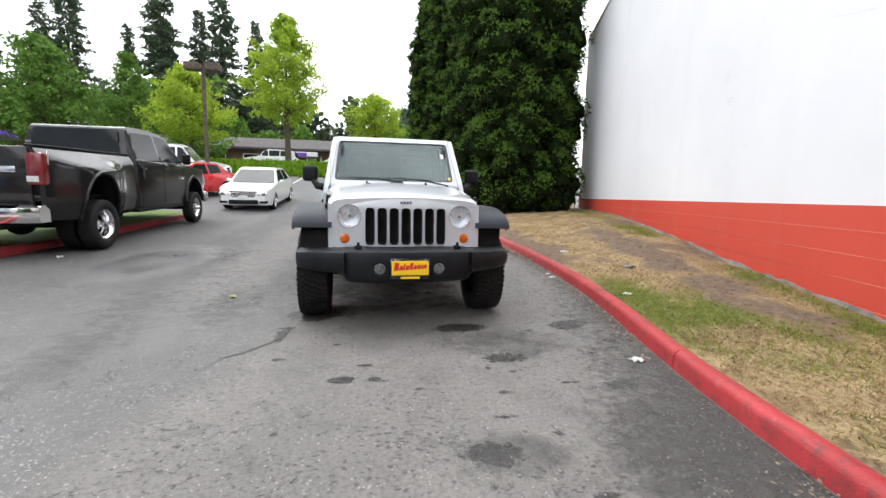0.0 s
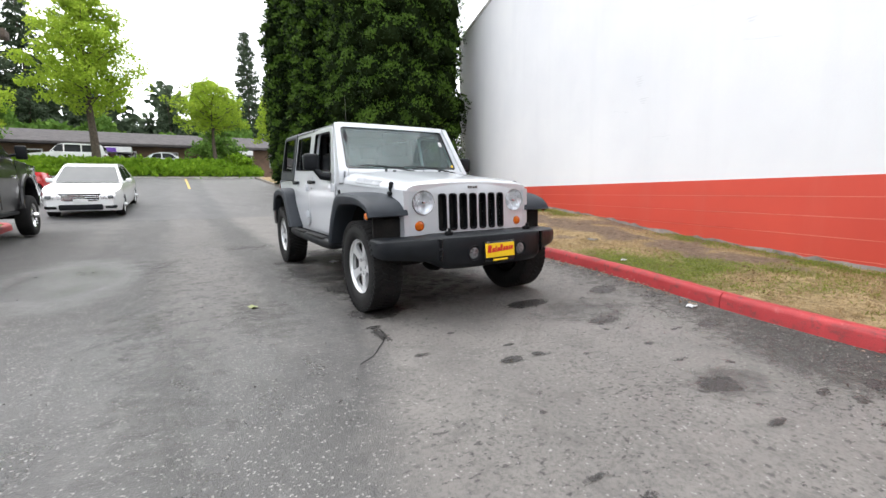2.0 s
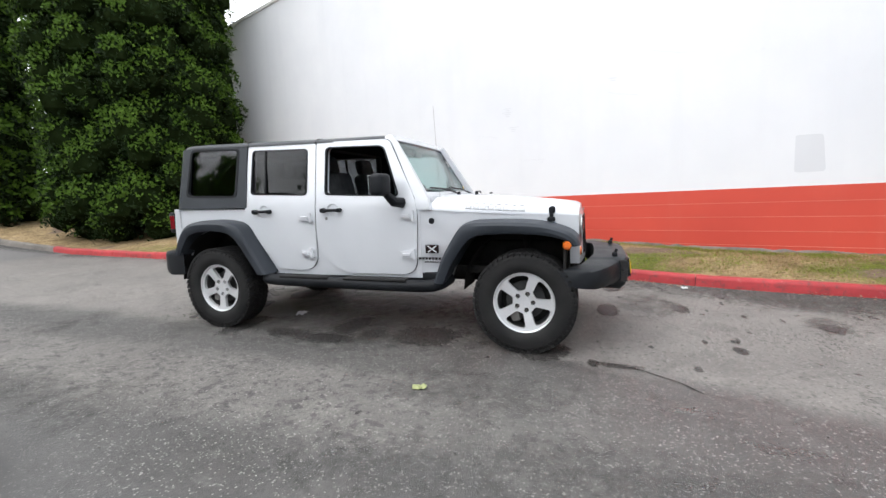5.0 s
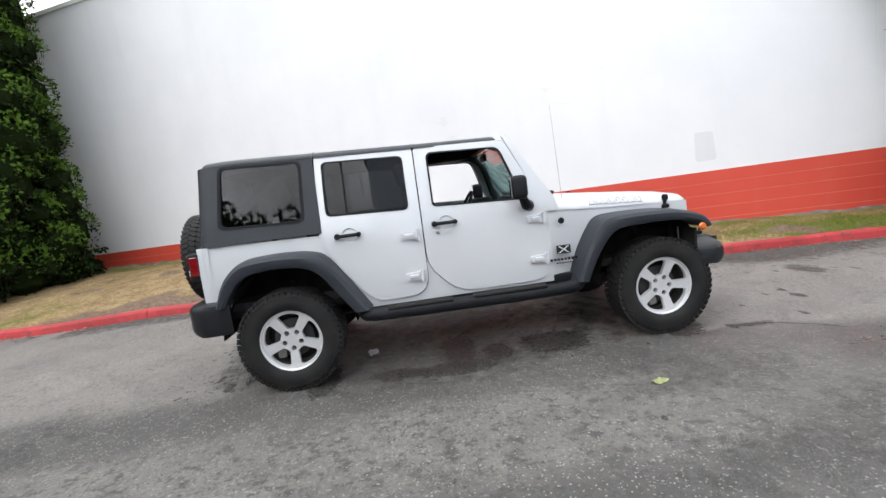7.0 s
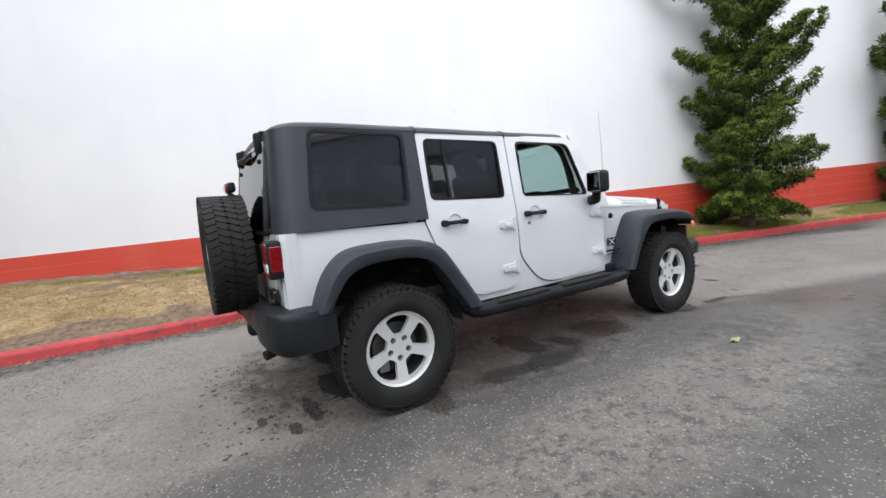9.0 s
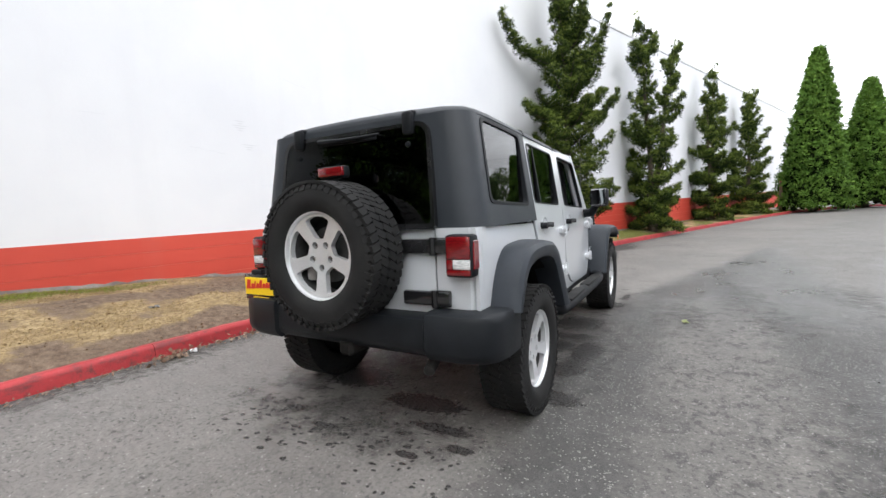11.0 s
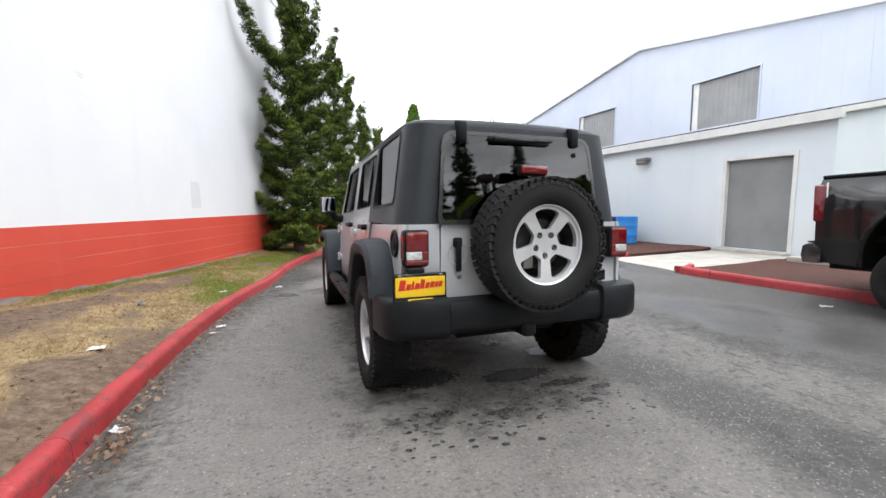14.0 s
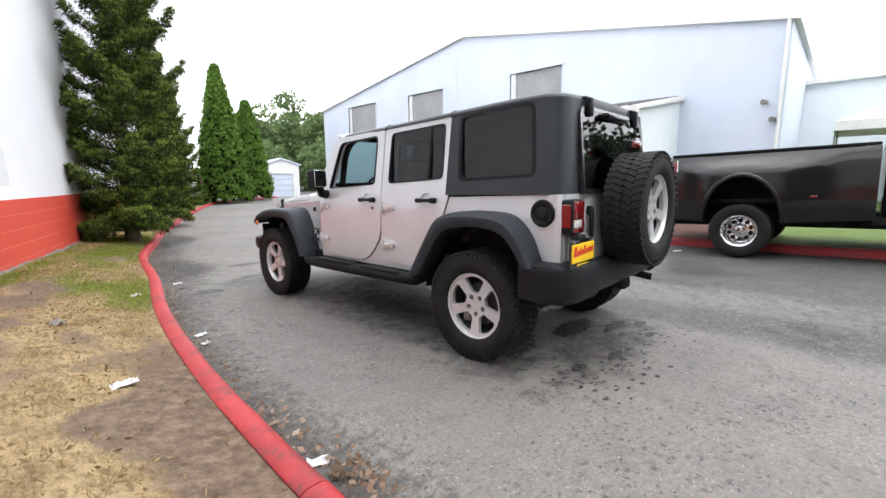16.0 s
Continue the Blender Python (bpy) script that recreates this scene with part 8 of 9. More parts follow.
# dark dually pickup astride the kerb
gr0, gr1 = ground(-4.9, 2.12), ground(-4.9, 6.42)
truck = thing("pickup_truck", "dark graphite crew-cab pickup with dual rear wheels, parked over the kerb", "pickup", Matrix.Translation((-5.6, 2.2, 0.128)) @ pose(0, 0, 0, 1.85, 0, 0))
tw = lambda z: 1.0 - 0.1 * max(0, (z - 1.26) / 0.18) ** 1.6 - 0.08 * max(0, (0.75 - z) / 0.3)
ARCH = [(0.5 * math.cos(math.pi * k / 16), 0.52 + 0.63 * math.sin(math.pi * k / 16)) for k in range(17)]
bed_profile = [(-1.14, 0.53), *[(-y, z) for y, z in ARCH], (1.42, 0.56), (1.42, 1.43), (-1.14, 1.46)]


def swell(y, z):
    """How far the bed side bulges over the double wheels."""
    e = math.exp(-(abs(y) / 0.8) ** 3.2)
    f = min(1.0, max(0.0, (1.4 - z) / 0.24))
    return 0.215 * e * f * f * (3 - 2 * f)


for s in (-1, 1):
    bs = part("bed_side", panel(bed_profile, [], lambda u, v, d: Vector((s * (tw(v) + swell(u, v) - 0.06 * d), u, v)), list(np.linspace(-1.0, 1.3, 18)), list(np.linspace(0.62, 1.42, 13))), M["truck_paint"], truck, angle=60)
    part("bed_rail", boxed((s * 0.865, 0.14, 1.455), (0.1, 2.56, 0.035), 0.012), M["black_plastic"], bs, "black rail cap")
    ff = part("arch_lip", tube(bmesh.new(), [(s * (tw(z) + swell(y, z) + 0.004), y, z) for y, z in ARCH], 0.028, 8), M["truck_paint"], bs)
    bm = bmesh.new()
    loft(bm, [[Vector((s * x, 0.52 * math.cos(math.pi * k / 14), 0.5 + 0.68 * math.sin(math.pi * k / 14))) for x in (0.5, 1.16)] for k in range(15)], False, False)
    box(bm, (s * 0.5, 0, 0.85), (0.02, 1.06, 0.7))
    part("wheel_well", bm, M["chassis"], truck, "black wheel well liner")
    part("side_marker", boxed((s * (1.0 + swell(0.8, 0.85)), 0.8, 0.85), (0.02, 0.1, 0.025), 0.004, 1), M["red_lens"], ff)
    tl = part("tail_light", boxed((s * 0.925, -1.09, 1.17), (0.2, 0.18, 0.4), 0.03), M["red_lens"], truck, "red tail lamp")
    part("lamp_trim", boxed((s * 1.012, -1.0, 1.17), (0.02, 0.03, 0.44), 0.008), M["chrome"], tl)
    part("reverse_lens", boxed((s * 0.9, -1.182, 1.05), (0.14, 0.012, 0.07), 0.004), M["white_lens"], tl)
part("tailgate", boxed((0, -1.12, 1.05), (1.72, 0.07, 0.78), 0.02), M["truck_paint"], truck)
part("tailgate_handle", boxed((0, -1.165, 1.25), (0.3, 0.03, 0.1), 0.012), M["black_plastic"], truck)
part("tailgate_letters", boxed((0.55, -1.158, 1.16), (0.3, 0.008, 0.07), 0.003), M["chrome"], truck, "plain chrome badge bar")
part("bed_floor", boxed((0, 0.14, 0.8), (1.86, 2.5, 0.05)), M["chassis"], truck)
part("bed_front", boxed((0, 1.4, 1.1), (1.8, 0.05, 0.65)), M["truck_paint"], truck)
bm = bmesh.new()
loft(bm, [[Vector((x, y + (0.12 * (abs(x) / 1.0) ** 4), z)) for y, z in ((-1.42, 0.52), (-1.45, 0.6), (-1.43, 0.7), (-1.36, 0.73), (-1.18, 0.73), (-1.18, 0.52))] for x in np.linspace(-1.0, 1.0, 13)])
part("rear_bumper", bm, M["chrome"], truck, "chrome rear bumper")
part("bumper_pad", boxed((0, -1.34, 0.738), (1.5, 0.16, 0.02), 0.006), M["black_plastic"], truck)
part("plate_bar", boxed((0, -1.46, 0.62), (0.3, 0.01, 0.14), 0.004), M["trim"], truck)
cab_profile = [(1.48, 0.52), (3.56, 0.5), (3.78, 0.56), (3.82, 0.72), (3.93, 0.93), (4.1, 1.05), (4.3, 1.09), (4.5, 1.05), (4.67, 0.93), (4.78, 0.72), (4.82, 0.56), (5.2, 0.5), (5.3, 0.7), (5.3, 1.05), (5.22, 1.2), (5.0, 1.28), (3.86, 1.36), (1.48, 1.38)]
car_body(cab_profile, tw, 0.35, truck, M["truck_paint"], "cab_body")
gw = lambda z: 0.97 - 0.24 * max(0, (z - 1.3)) / 0.62 * 0.85
green = [(1.5, 1.3), (3.92, 1.3), (3.3, 1.86), (3.1, 1.93), (2.6, 1.965), (1.8, 1.955), (1.62, 1.92)]
car_body(round_poly(green, [0, 0, 0.1, 0.1, 0.1, 0.1, 0.08], 3), gw, 0.12, truck, M["truck_paint"], "cab_top")
for s in (-1, 1):
    side_glass([(2.72, 1.4), (3.72, 1.4), (3.24, 1.86), (2.76, 1.88)], gw, s, truck)
    side_glass([(1.68, 1.4), (2.62, 1.4), (2.66, 1.88), (1.78, 1.86)], gw, s, truck)
    for hy in (2.75, 1.78):
        part("door_handle", boxed((s * 1.005, hy, 1.24), (0.03, 0.2, 0.035), 0.01), M["truck_paint"], truck)
    for dy in (2.66, 3.72, 1.56):
        part("door_gap", boxed((s * (tw(1.0) - 0.003), dy, 0.98), (0.012, 0.012, 0.78)), M["black_gloss"], truck, smooth=False)
    mi = part("tow_mirror", boxed((s * 1.14, 3.55, 1.47), (0.16, 0.1, 0.22), 0.03), M["black_plastic"], truck, "tall black towing mirror")
    part("mirror_arm", tube(bmesh.new(), [(s * 0.97, 3.6, 1.42), (s * 1.18, 3.56, 1.45)], 0.025, 6), M["black_plastic"], mi)
    part("front_flare", loft(bmesh.new(), [[Vector((s * x, 4.3 + rr * math.cos(math.pi * k / 14), 0.56 + (rr + 0.03) * math.sin(math.pi * k / 14))) for x, rr in ((0.97, 0.56), (1.03, 0.55), (1.04, 0.5), (0.97, 0.49))] for k in range(15)]), M["truck_paint"], truck)
    part("headlight", boxed((s * 0.8, 5.27, 1.02), (0.3, 0.1, 0.22), 0.03), M["clear"], truck)
    part("headlight_bowl", boxed((s * 0.8, 5.24, 1.02), (0.28, 0.08, 0.2), 0.03), M["chrome"], truck)
    part("door_badge", boxed((s * 1.0, 3.55, 1.08), (0.012, 0.28, 0.05), 0.004), M["chrome"], truck, "plain chrome badge bar")
    part("running_board", boxed((s * 0.9, 2.6, 0.5), (0.16, 2.1, 0.06), 0.02), M["black_plastic"], truck)
    road_wheel(Matrix.Translation((s * 1.08, 0, 0.4)) @ pose(0, 0, 0, 0, 90 * s, 0), truck, 0.402, 0.232, 0.235, "chrome", 10, -0.35, "outer dual rear wheel with a dished steel rim")
    road_wheel(Matrix.Translation((s * 0.8, 0, 0.4)) @ pose(0, 0, 0, 0, 90 * s, 0), truck, 0.402, 0.232, 0.235, "chrome", 10, -0.35, "inner dual rear wheel")
    road_wheel(Matrix.Translation((s * 0.93, 4.3, 0.4)) @ pose(0, 0, 0, 0, 90 * s, 0), truck, 0.402, 0.231, 0.235, "chrome", 10, 0.75, "front wheel with a bright steel rim")
cross_glass((1.515, 1.4), (1.6, 1.88), 0.74, 0.68, truck, "rear_window", 0.02)
cross_glass((3.86, 1.36), (3.34, 1.83), 0.84, 0.7, truck, "windscreen", -0.02)
bm = bmesh.new()
for k in range(3):
    box(bm, ((k - 1) * 0.14, 1.66, 1.975), (0.06, 0.04, 0.03), 0.01)
part("roof_lights", bm, M["black_gloss"], truck, "row of small dark roof marker lamps")
part("front_grille", boxed((0, 5.3, 0.98), (1.2, 0.06, 0.36), 0.03), M["chrome"], truck)
part("front_bumper", boxed((0, 5.36, 0.62), (1.9, 0.2, 0.26), 0.05), M["chrome"], truck)
bm = bmesh.new()
for s in (-1, 1):
    box(bm, (s * 0.45, 2.0, 0.5), (0.1, 6.2, 0.16))
tube(bm, [(-0.8, 0, 0.4), (0.8, 0, 0.4)], 0.07, 8)
tube(bm, [(-0.85, 4.3, 0.4), (0.85, 4.3, 0.4)], 0.06, 8)
bmesh.ops.create_uvsphere(bm, u_segments=12, v_segments=8, radius=0.2, matrix=Matrix.Translation((0, 0, 0.42)))
box(bm, (0, 3.2, 0.55), (1.7, 3.6, 0.1))
part("underbody", bm, M["chassis"], truck)
# the body stands tall over its wheels
for ob in truck.children_recursive:
    if ob.name.split(".")[0] not in ("wheel", "rim", "wheel_back", "underbody"):
        for v in ob.data.vertices:
            v.co.z = 0.5 + (v.co.z - 0.5) * 1.1
            v.co.y = v.co.y if v.co.y > -0.5 else -0.5 + (v.co.y + 0.5) * 0.78


def sedan(name, label, m, paint, length=4.55, width=1.77, height=1.44, suv=False, plate=True):
    t = thing(name, label, "car", m)
    f, r = length * 0.19, length * 0.2
    ya, yb = length / 2 - f, -length / 2 + r
    L = length / 2
    h = height
    sh = h * 0.62 if not suv else h * 0.6
    wr = 0.32 if not suv else 0.38
    zb = 0.2 if not suv else 0.32
    lower = [(-L + 0.1, zb + 0.05), (yb - wr - 0.07, zb), *[(y, z) for y, z in reversed(arch_pts(yb, wr + 0.06, zb))], (yb + wr + 0.1, zb), (ya - wr - 0.1, zb), *[(y, z) for y, z in reversed(arch_pts(ya, wr + 0.06, zb))], (ya + wr + 0.07, zb), (L - 0.06, zb + 0.04), (L, zb + 0.2), (L - 0.02, sh * 0.72), (L - 0.12, sh * 0.84), (ya + 0.1, sh * 0.97), (ya - 0.55, sh + 0.03), (-L + 0.5, sh + 0.06), (-L + 0.06, sh * (0.98 if not suv else 1.0)), (-L, sh * 0.7), (-L + 0.02, zb + 0.2)]
    hw_ = lambda z: width / 2 * (1 - 0.05 * max(0, (z - sh * 0.75) / (sh * 0.25)) ** 2 - 0.05 * max(0, (zb + 0.2 - z) / 0.2))
    car_body(lower, hw_, 0.6, t, paint)
    gwid = lambda z: width / 2 * (0.95 - 0.24 * max(0, (z - sh) / (h - sh)))
    if suv:
        gp = [(-L + 0.08, sh), (ya - 0.5, sh), (ya - 1.0, h * 0.93), (ya - 1.3, h * 0.985), (0, h), (-L + 0.6, h * 0.985), (-L + 0.2, h * 0.93)]
        wins_ = [[(-L + 0.45, sh + 0.07), (-0.95, sh + 0.07), (-0.95, h * 0.93), (-L + 0.55, h * 0.92)], [(-0.87, sh + 0.07), (0.05, sh + 0.07), (0.05, h * 0.94), (-0.87, h * 0.935)], [(0.13, sh + 0.07), (ya - 0.65, sh + 0.07), (ya - 1.02, h * 0.92), (0.13, h * 0.94)]]
        rear = ((-L + 0.1, sh + 0.06), (-L + 0.2, h * 0.92))
        front = ((ya - 0.52, sh + 0.02), (ya - 1.0, h * 0.93))
    else:
        gp = [(-L + 0.55, sh + 0.03), (ya - 0.42, sh), (ya - 1.15, h * 0.95), (ya - 1.5, h), (-0.5, h * 0.995), (-1.0, h * 0.95)]
        wins_ = [[(-0.42, sh + 0.07), (ya - 0.75, sh + 0.05), (ya - 1.22, h * 0.93), (-0.42, h * 0.95)], [(-L + 1.0, sh + 0.09), (-0.5, sh + 0.07), (-0.5, h * 0.945), (-1.0, h * 0.91)]]
        rear = ((-L + 0.62, sh + 0.06), (-1.05, h * 0.94))
        front = ((ya - 0.46, sh + 0.03), (ya - 1.13, h * 0.94))
    car_body(round_poly(gp, [0, 0, 0.1, 0.2, 0.2, 0.1, 0.1][:len(gp)], 4), gwid, 0.15, t, paint, "cabin")
    for s in (-1, 1):
        for w in wins_:
            side_glass(w, gwid, s, t)
        for y in (ya, yb):
            road_wheel(Matrix.Translation((s * (width / 2 - 0.12), y, wr)) @ pose(0, 0, 0, 0, 90 * s, 0), t, wr, wr * 0.66, 0.22, "alloy", 5, 0.75, "alloy road wheel")
        hl = part("headlight", boxed((s * (width / 2 - 0.3), L - 0.09, sh * 0.7), (0.4, 0.2, 0.15), 0.06), M["headlamp"], t, "silvery headlamp")
        part("lamp_bowl", boxed((s * (width / 2 - 0.22), L + 0.006, sh * 0.7), (0.13, 0.03, 0.09), 0.012), M["fog"], hl)
        part("tail_light", boxed((s * (width / 2 - 0.26), -L + 0.08, sh * 0.8), (0.36, 0.12, 0.16), 0.04), M["red_lens"], t)
        part("mirror", boxed((s * (width / 2 + 0.06), ya - 0.8, sh + 0.08), (0.16, 0.12, 0.12), 0.04), paint, t)
        part("door_handle", boxed((s * (width / 2 - 0.005), -0.25, sh * 0.9), (0.03, 0.18, 0.03), 0.01), paint, t)
        part("fog_grille", boxed((s * (width / 2 - 0.24), L - 0.1, zb + 0.15), (0.26, 0.2, 0.09), 0.03), M["black_plastic"], t)
    cross_glass(rear[0], rear[1], gwid(rear[0][1]) * 0.88, gwid(rear[1][1]) * 0.9, t, "rear_window", 0.02)
    cross_glass(front[0], front[1], gwid(front[0][1]) * 0.9, gwid(front[1][1]) * 0.92, t, "windscreen", -0.02, "car_screen")
    g = part("grille", panel(round_poly([(-0.42, sh * 0.58), (0.42, sh * 0.58), (0.48, sh * 0.8), (-0.48, sh * 0.8)], 0.04), [], lambda u, v, d: Vector((u, L + 0.005 - 0.05 * d - 0.12 * u * u, v)), (-0.2, 0, 0.2)), M["black_plastic"], t)
    for k in range(3):
        part("grille_bar", boxed((0, L + 0.006, sh * (0.62 + 0.06 * k)), (0.8, 0.015, 0.02), 0.004, 1), M["chrome"], g)
    part("emblem", lathe(bmesh.new(), [(0.05, 0.0), (0.066, 0.006), (0.07, 0.0)], Matrix.Translation((0, L + 0.012, sh * 0.69)) @ pose(0, 0, 0, -90, 0, 0), 18), M["chrome"], g, "plain round chrome emblem")
    part("lower_grille", boxed((0, L + 0.004, zb + 0.15), (0.95, 0.06, 0.15), 0.03), M["black_plastic"], t)
    if plate:
        part("plate_bar", boxed((0, L + 0.02, zb + 0.3), (0.31, 0.012, 0.15), 0.004), M["trim"], t, "plain pale plate")
    return t


def at_ground(x, y, turn):
    z = ground(x, y)
    slope = math.degrees(math.atan2(ground(x, y + 1.3) - ground(x, y - 1.3), 2.6))
    return Matrix.Translation((x, y, z)) @ pose(0, 0, 0, slope, 0, 0) @ pose(0, 0, 0, 0, 0, turn)


sedan("sedan", "white four-door sedan with a chrome-barred grille, parked nose out", at_ground(-4.3, 12.5, 178), M["white_paint"])
sedan("hatchback", "bright red low car parked between the pickup and the sedan", at_ground(-7.6, 14.2, 150), M["red_car"], 4.3, 1.75, 1.42, plate=False)
sedan("off_road_wagon", "white boxy off-road wagon parked beyond the red car", at_ground(-9.2, 18.0, -84), M["white_paint"], 4.4, 1.85, 2.05, True, False)
sedan("wagon", "white sport utility car behind the planted bank", Matrix.Translation((-8.7, 37.5, 3.25)) @ pose(0, 0, 0, 0, 0, 88), M["white_paint"], 4.7, 1.85, 1.75, True, False)
sedan("compact_car", "silver compact car far behind the planted bank", Matrix.Translation((-2.4, 38.5, 3.15)) @ pose(0, 0, 0, 0, 0, -90), M["silver"], 4.4, 1.78, 1.45, False, False)
sedan("dark_car", "dark car parked far down the lane", at_ground(-20.5, -44, 90), M["truck_paint"], 4.5, 1.8, 1.5, False, False)


# ---- stains, cracks, litter and fallen leaves ----
M["tar"] = surface("dark_crack", (0.012, 0.012, 0.012), (0.025, 0.024, 0.023), 9, (0.7, 0.9), bumps=0.5, fine=80)
M["dead_leaf"] = leaf_material("dead_leaves", (0.2, 0.13, 0.09), (0.52, 0.4, 0.3), 0.25)
M["soil"] = surface("gritty_soil", (0.05, 0.04, 0.03), (0.1, 0.08, 0.06), 12, (0.9, 1.0), bumps=1.0, fine=90, dist=0.01)
M["paper"] = surface("crumpled_pale_litter", (0.5, 0.5, 0.52), (0.75, 0.75, 0.75), 22, (0.5, 0.7), bumps=0.4, fine=60)
M["paper_dark"] = surface("weathered_grey_litter", (0.08, 0.075, 0.07), (0.3, 0.28, 0.26), 18, (0.6, 0.8), bumps=0.5, fine=60)


def stain_sheet(name, spots, material, label, lift):
    """Soft patches on the asphalt: (x, y, half width, half length, strength) each, strongest in the middle."""
    verts, faces, power = [], [], []
    rings, n = 6, 20
    for i, (x, y, rx, ry, power0) in enumerate(spots):
        base = len(verts)
        for k in range(rings + 1):
            for j in range(n if k else 1):
                a = 2 * math.pi * j / n
                f = k / rings
                px_, py_ = x + rx * 1.5 * f * math.cos(a), y + ry * 1.5 * f * math.sin(a)
                verts.append((px_, py_, ground(px_, py_) + lift + 0.00012 * (i % 14)))
                power.append(power0 * (1 - f ** 1.5))
        for k in range(rings):
            for j in range(n):
                q = (j + 1) % n
                if k == 0:
                    faces.append((base, base + 1 + j, base + 1 + q))
                else:
                    o, p = base + 1 + (k - 1) * n, base + 1 + k * n
                    faces.append((o + j, p + j, p + q, o + q))
    me = bpy.data.meshes.new(name)
    me.from_pydata(verts, [], faces)
    at = me.attributes.new("strength", "FLOAT", "POINT")
    at.data.foreach_set("value", power)
    me.materials.append(material)
    ob = solo(name, me, None, label, "stains", kind="stuff")
    ob.visible_shadow = False
    return ob


rng = random.Random(9)
spots = [(-0.5, -3.0, 0.08, 0.05, 1.0), (-0.3, -3.02, 0.05, 0.03, 0.9), (0.45, -2.12, 0.22, 0.1, 1.0), (0.2, -3.85, 0.16, 0.11, 0.75), (1.4, -2.2, 0.17, 0.12, 0.8), (-1.0, -2.15, 0.05, 0.16, 0.75), (-0.8, -1.6, 0.25, 0.2, 0.85),
         (-0.45, 1.95, 0.2, 0.05, 0.9), (-0.8, 1.3, 0.3, 0.12, 1.0), (-0.55, 0.2, 0.34, 0.16, 0.95), (-0.95, 0.25, 0.14, 0.3, 0.9), (-0.7, -0.6, 0.25, 0.3, 0.9), (-0.9, 0.7, 0.12, 0.25, 0.85), (-0.75, -0.1, 0.18, 0.12, 0.95),
         (0.55, 2.1, 0.08, 0.035, 0.95), (0.2, 2.2, 0.1, 0.03, 0.9), (-0.42, 2.25, 0.07, 0.03, 0.95), (-0.65, 2.1, 0.08, 0.04, 0.95), (0.5, 1.5, 0.3, 0.2, 0.85), (-0.2, 1.7, 0.3, 0.12, 0.9), (0.62, -2.8, 0.2, 0.1, 0.7), (1.2, -3.3, 0.12, 0.07, 0.8), (0.9, -4.3, 0.1, 0.06, 0.8)]
for k in range(60):
    spots.append((rng.uniform(-1.0, 1.6), rng.uniform(-5.6, -1.8), rng.uniform(0.03, 0.09), rng.uniform(0.02, 0.05), rng.uniform(0.45, 0.75)))
for k in range(40):
    spots.append((rng.uniform(-1.15, 0.9), rng.uniform(-1.3, 2.7), rng.uniform(0.012, 0.035), rng.uniform(0.008, 0.022), rng.uniform(0.5, 0.75)))
for k in range(150):
    spots.append((rng.uniform(-0.75, 0.85), rng.gauss(2.25, 0.16), rng.uniform(0.008, 0.026), rng.uniform(0.006, 0.016), rng.uniform(0.7, 1.0)))
for k in range(16):
    spots.append((rng.uniform(-4.5, 2.0), rng.uniform(-6, 6), rng.uniform(0.02, 0.06), rng.uniform(0.015, 0.04), rng.uniform(0.4, 0.7)))
stain_sheet("oil_stains", spots, stain_material("oil_stain", (0.016, 0.015, 0.015), (0.034, 0.032, 0.031), 0.5, 2.6, 26.0), "dark oil drips and damp spots on the asphalt", 0.004)
damp = [(-1.65, -1.2, 0.38, 0.9, 0.68), (-2.5, -1.1, 0.32, 0.8, 0.62), (0.75, -2.5, 0.6, 0.35, 0.75), (-0.75, 0.3, 0.6, 1.3, 0.75), (0.1, 2.05, 1.0, 0.4, 0.75), (0.4, 0.2, 0.7, 1.5, 0.8), (-0.2, -1.2, 0.8, 0.6, 0.75), (0.3, -3.85, 0.4, 0.2, 0.7), (0.9, 1.6, 0.4, 0.8, 0.6), (-2.3, -2.2, 0.4, 1.6, 0.62), (-2.4, 1.5, 0.5, 1.5, 0.6), (-3.4, -2.5, 0.4, 1.4, 0.6), (1.0, -4.0, 0.5, 0.9, 0.55), (2.1, 4.0, 0.3, 1.6, 0.6), (-1.2, 3.2, 0.7, 0.4, 0.6)]
damp_mat = stain_material("damp_stain", (0.05, 0.049, 0.048), (0.075, 0.073, 0.07), 0.6, 0.8, 6.0)
for k, d_ in enumerate(damp):
    stain_sheet("damp_patch", [d_], damp_mat, "damp darker patch in the asphalt round the car", 0.0016 + 0.0002 * k)

# dirt washed into the gutter: one strip along the kerb, fading outward
verts, faces, power = [], [], []
run = [p for p in KERB if -14 < p.y < 14]
for i, p in enumerate(run):
    q = run[min(i + 1, len(run) - 1)] - run[max(i - 1, 0)]
    sd = Vector((q.y, -q.x)).normalized()
    if sd.x > 0:
        sd = -sd
    w = 0.5 + 0.9 * noise.noise(Vector((p.x * 0.5, p.y * 0.5, 7)))
    near = min(1, max(0, (-1.2 - p.y) / 1.6)) * min(1, max(0, (p.y + 12) / 3))
    for k, (o, pw) in enumerate(((0.0, 0.62), (0.06, 0.66), (0.16, 0.55), (0.3, 0.42), (0.55, 0.0))):
        px_, py_ = p.x + sd.x * o * (0.8 + 0.5 * w) * (1 + 0.7 * near), p.y + sd.y * o * (0.8 + 0.5 * w) * (1 + 0.7 * near)
        verts.append((px_, py_, ground(px_, py_) + 0.0012))
        power.append(pw * (0.7 + 0.6 * w) * (1 + 0.3 * near))
    if i:
        for k in range(4):
            o = (i - 1) * 5 + k
            faces.append((o, o + 1, o + 6, o + 5))
me = bpy.data.meshes.new("gutter_dirt")
me.from_pydata(verts, [], faces)
me.attributes.new("strength", "FLOAT", "POINT").data.foreach_set("value", power)
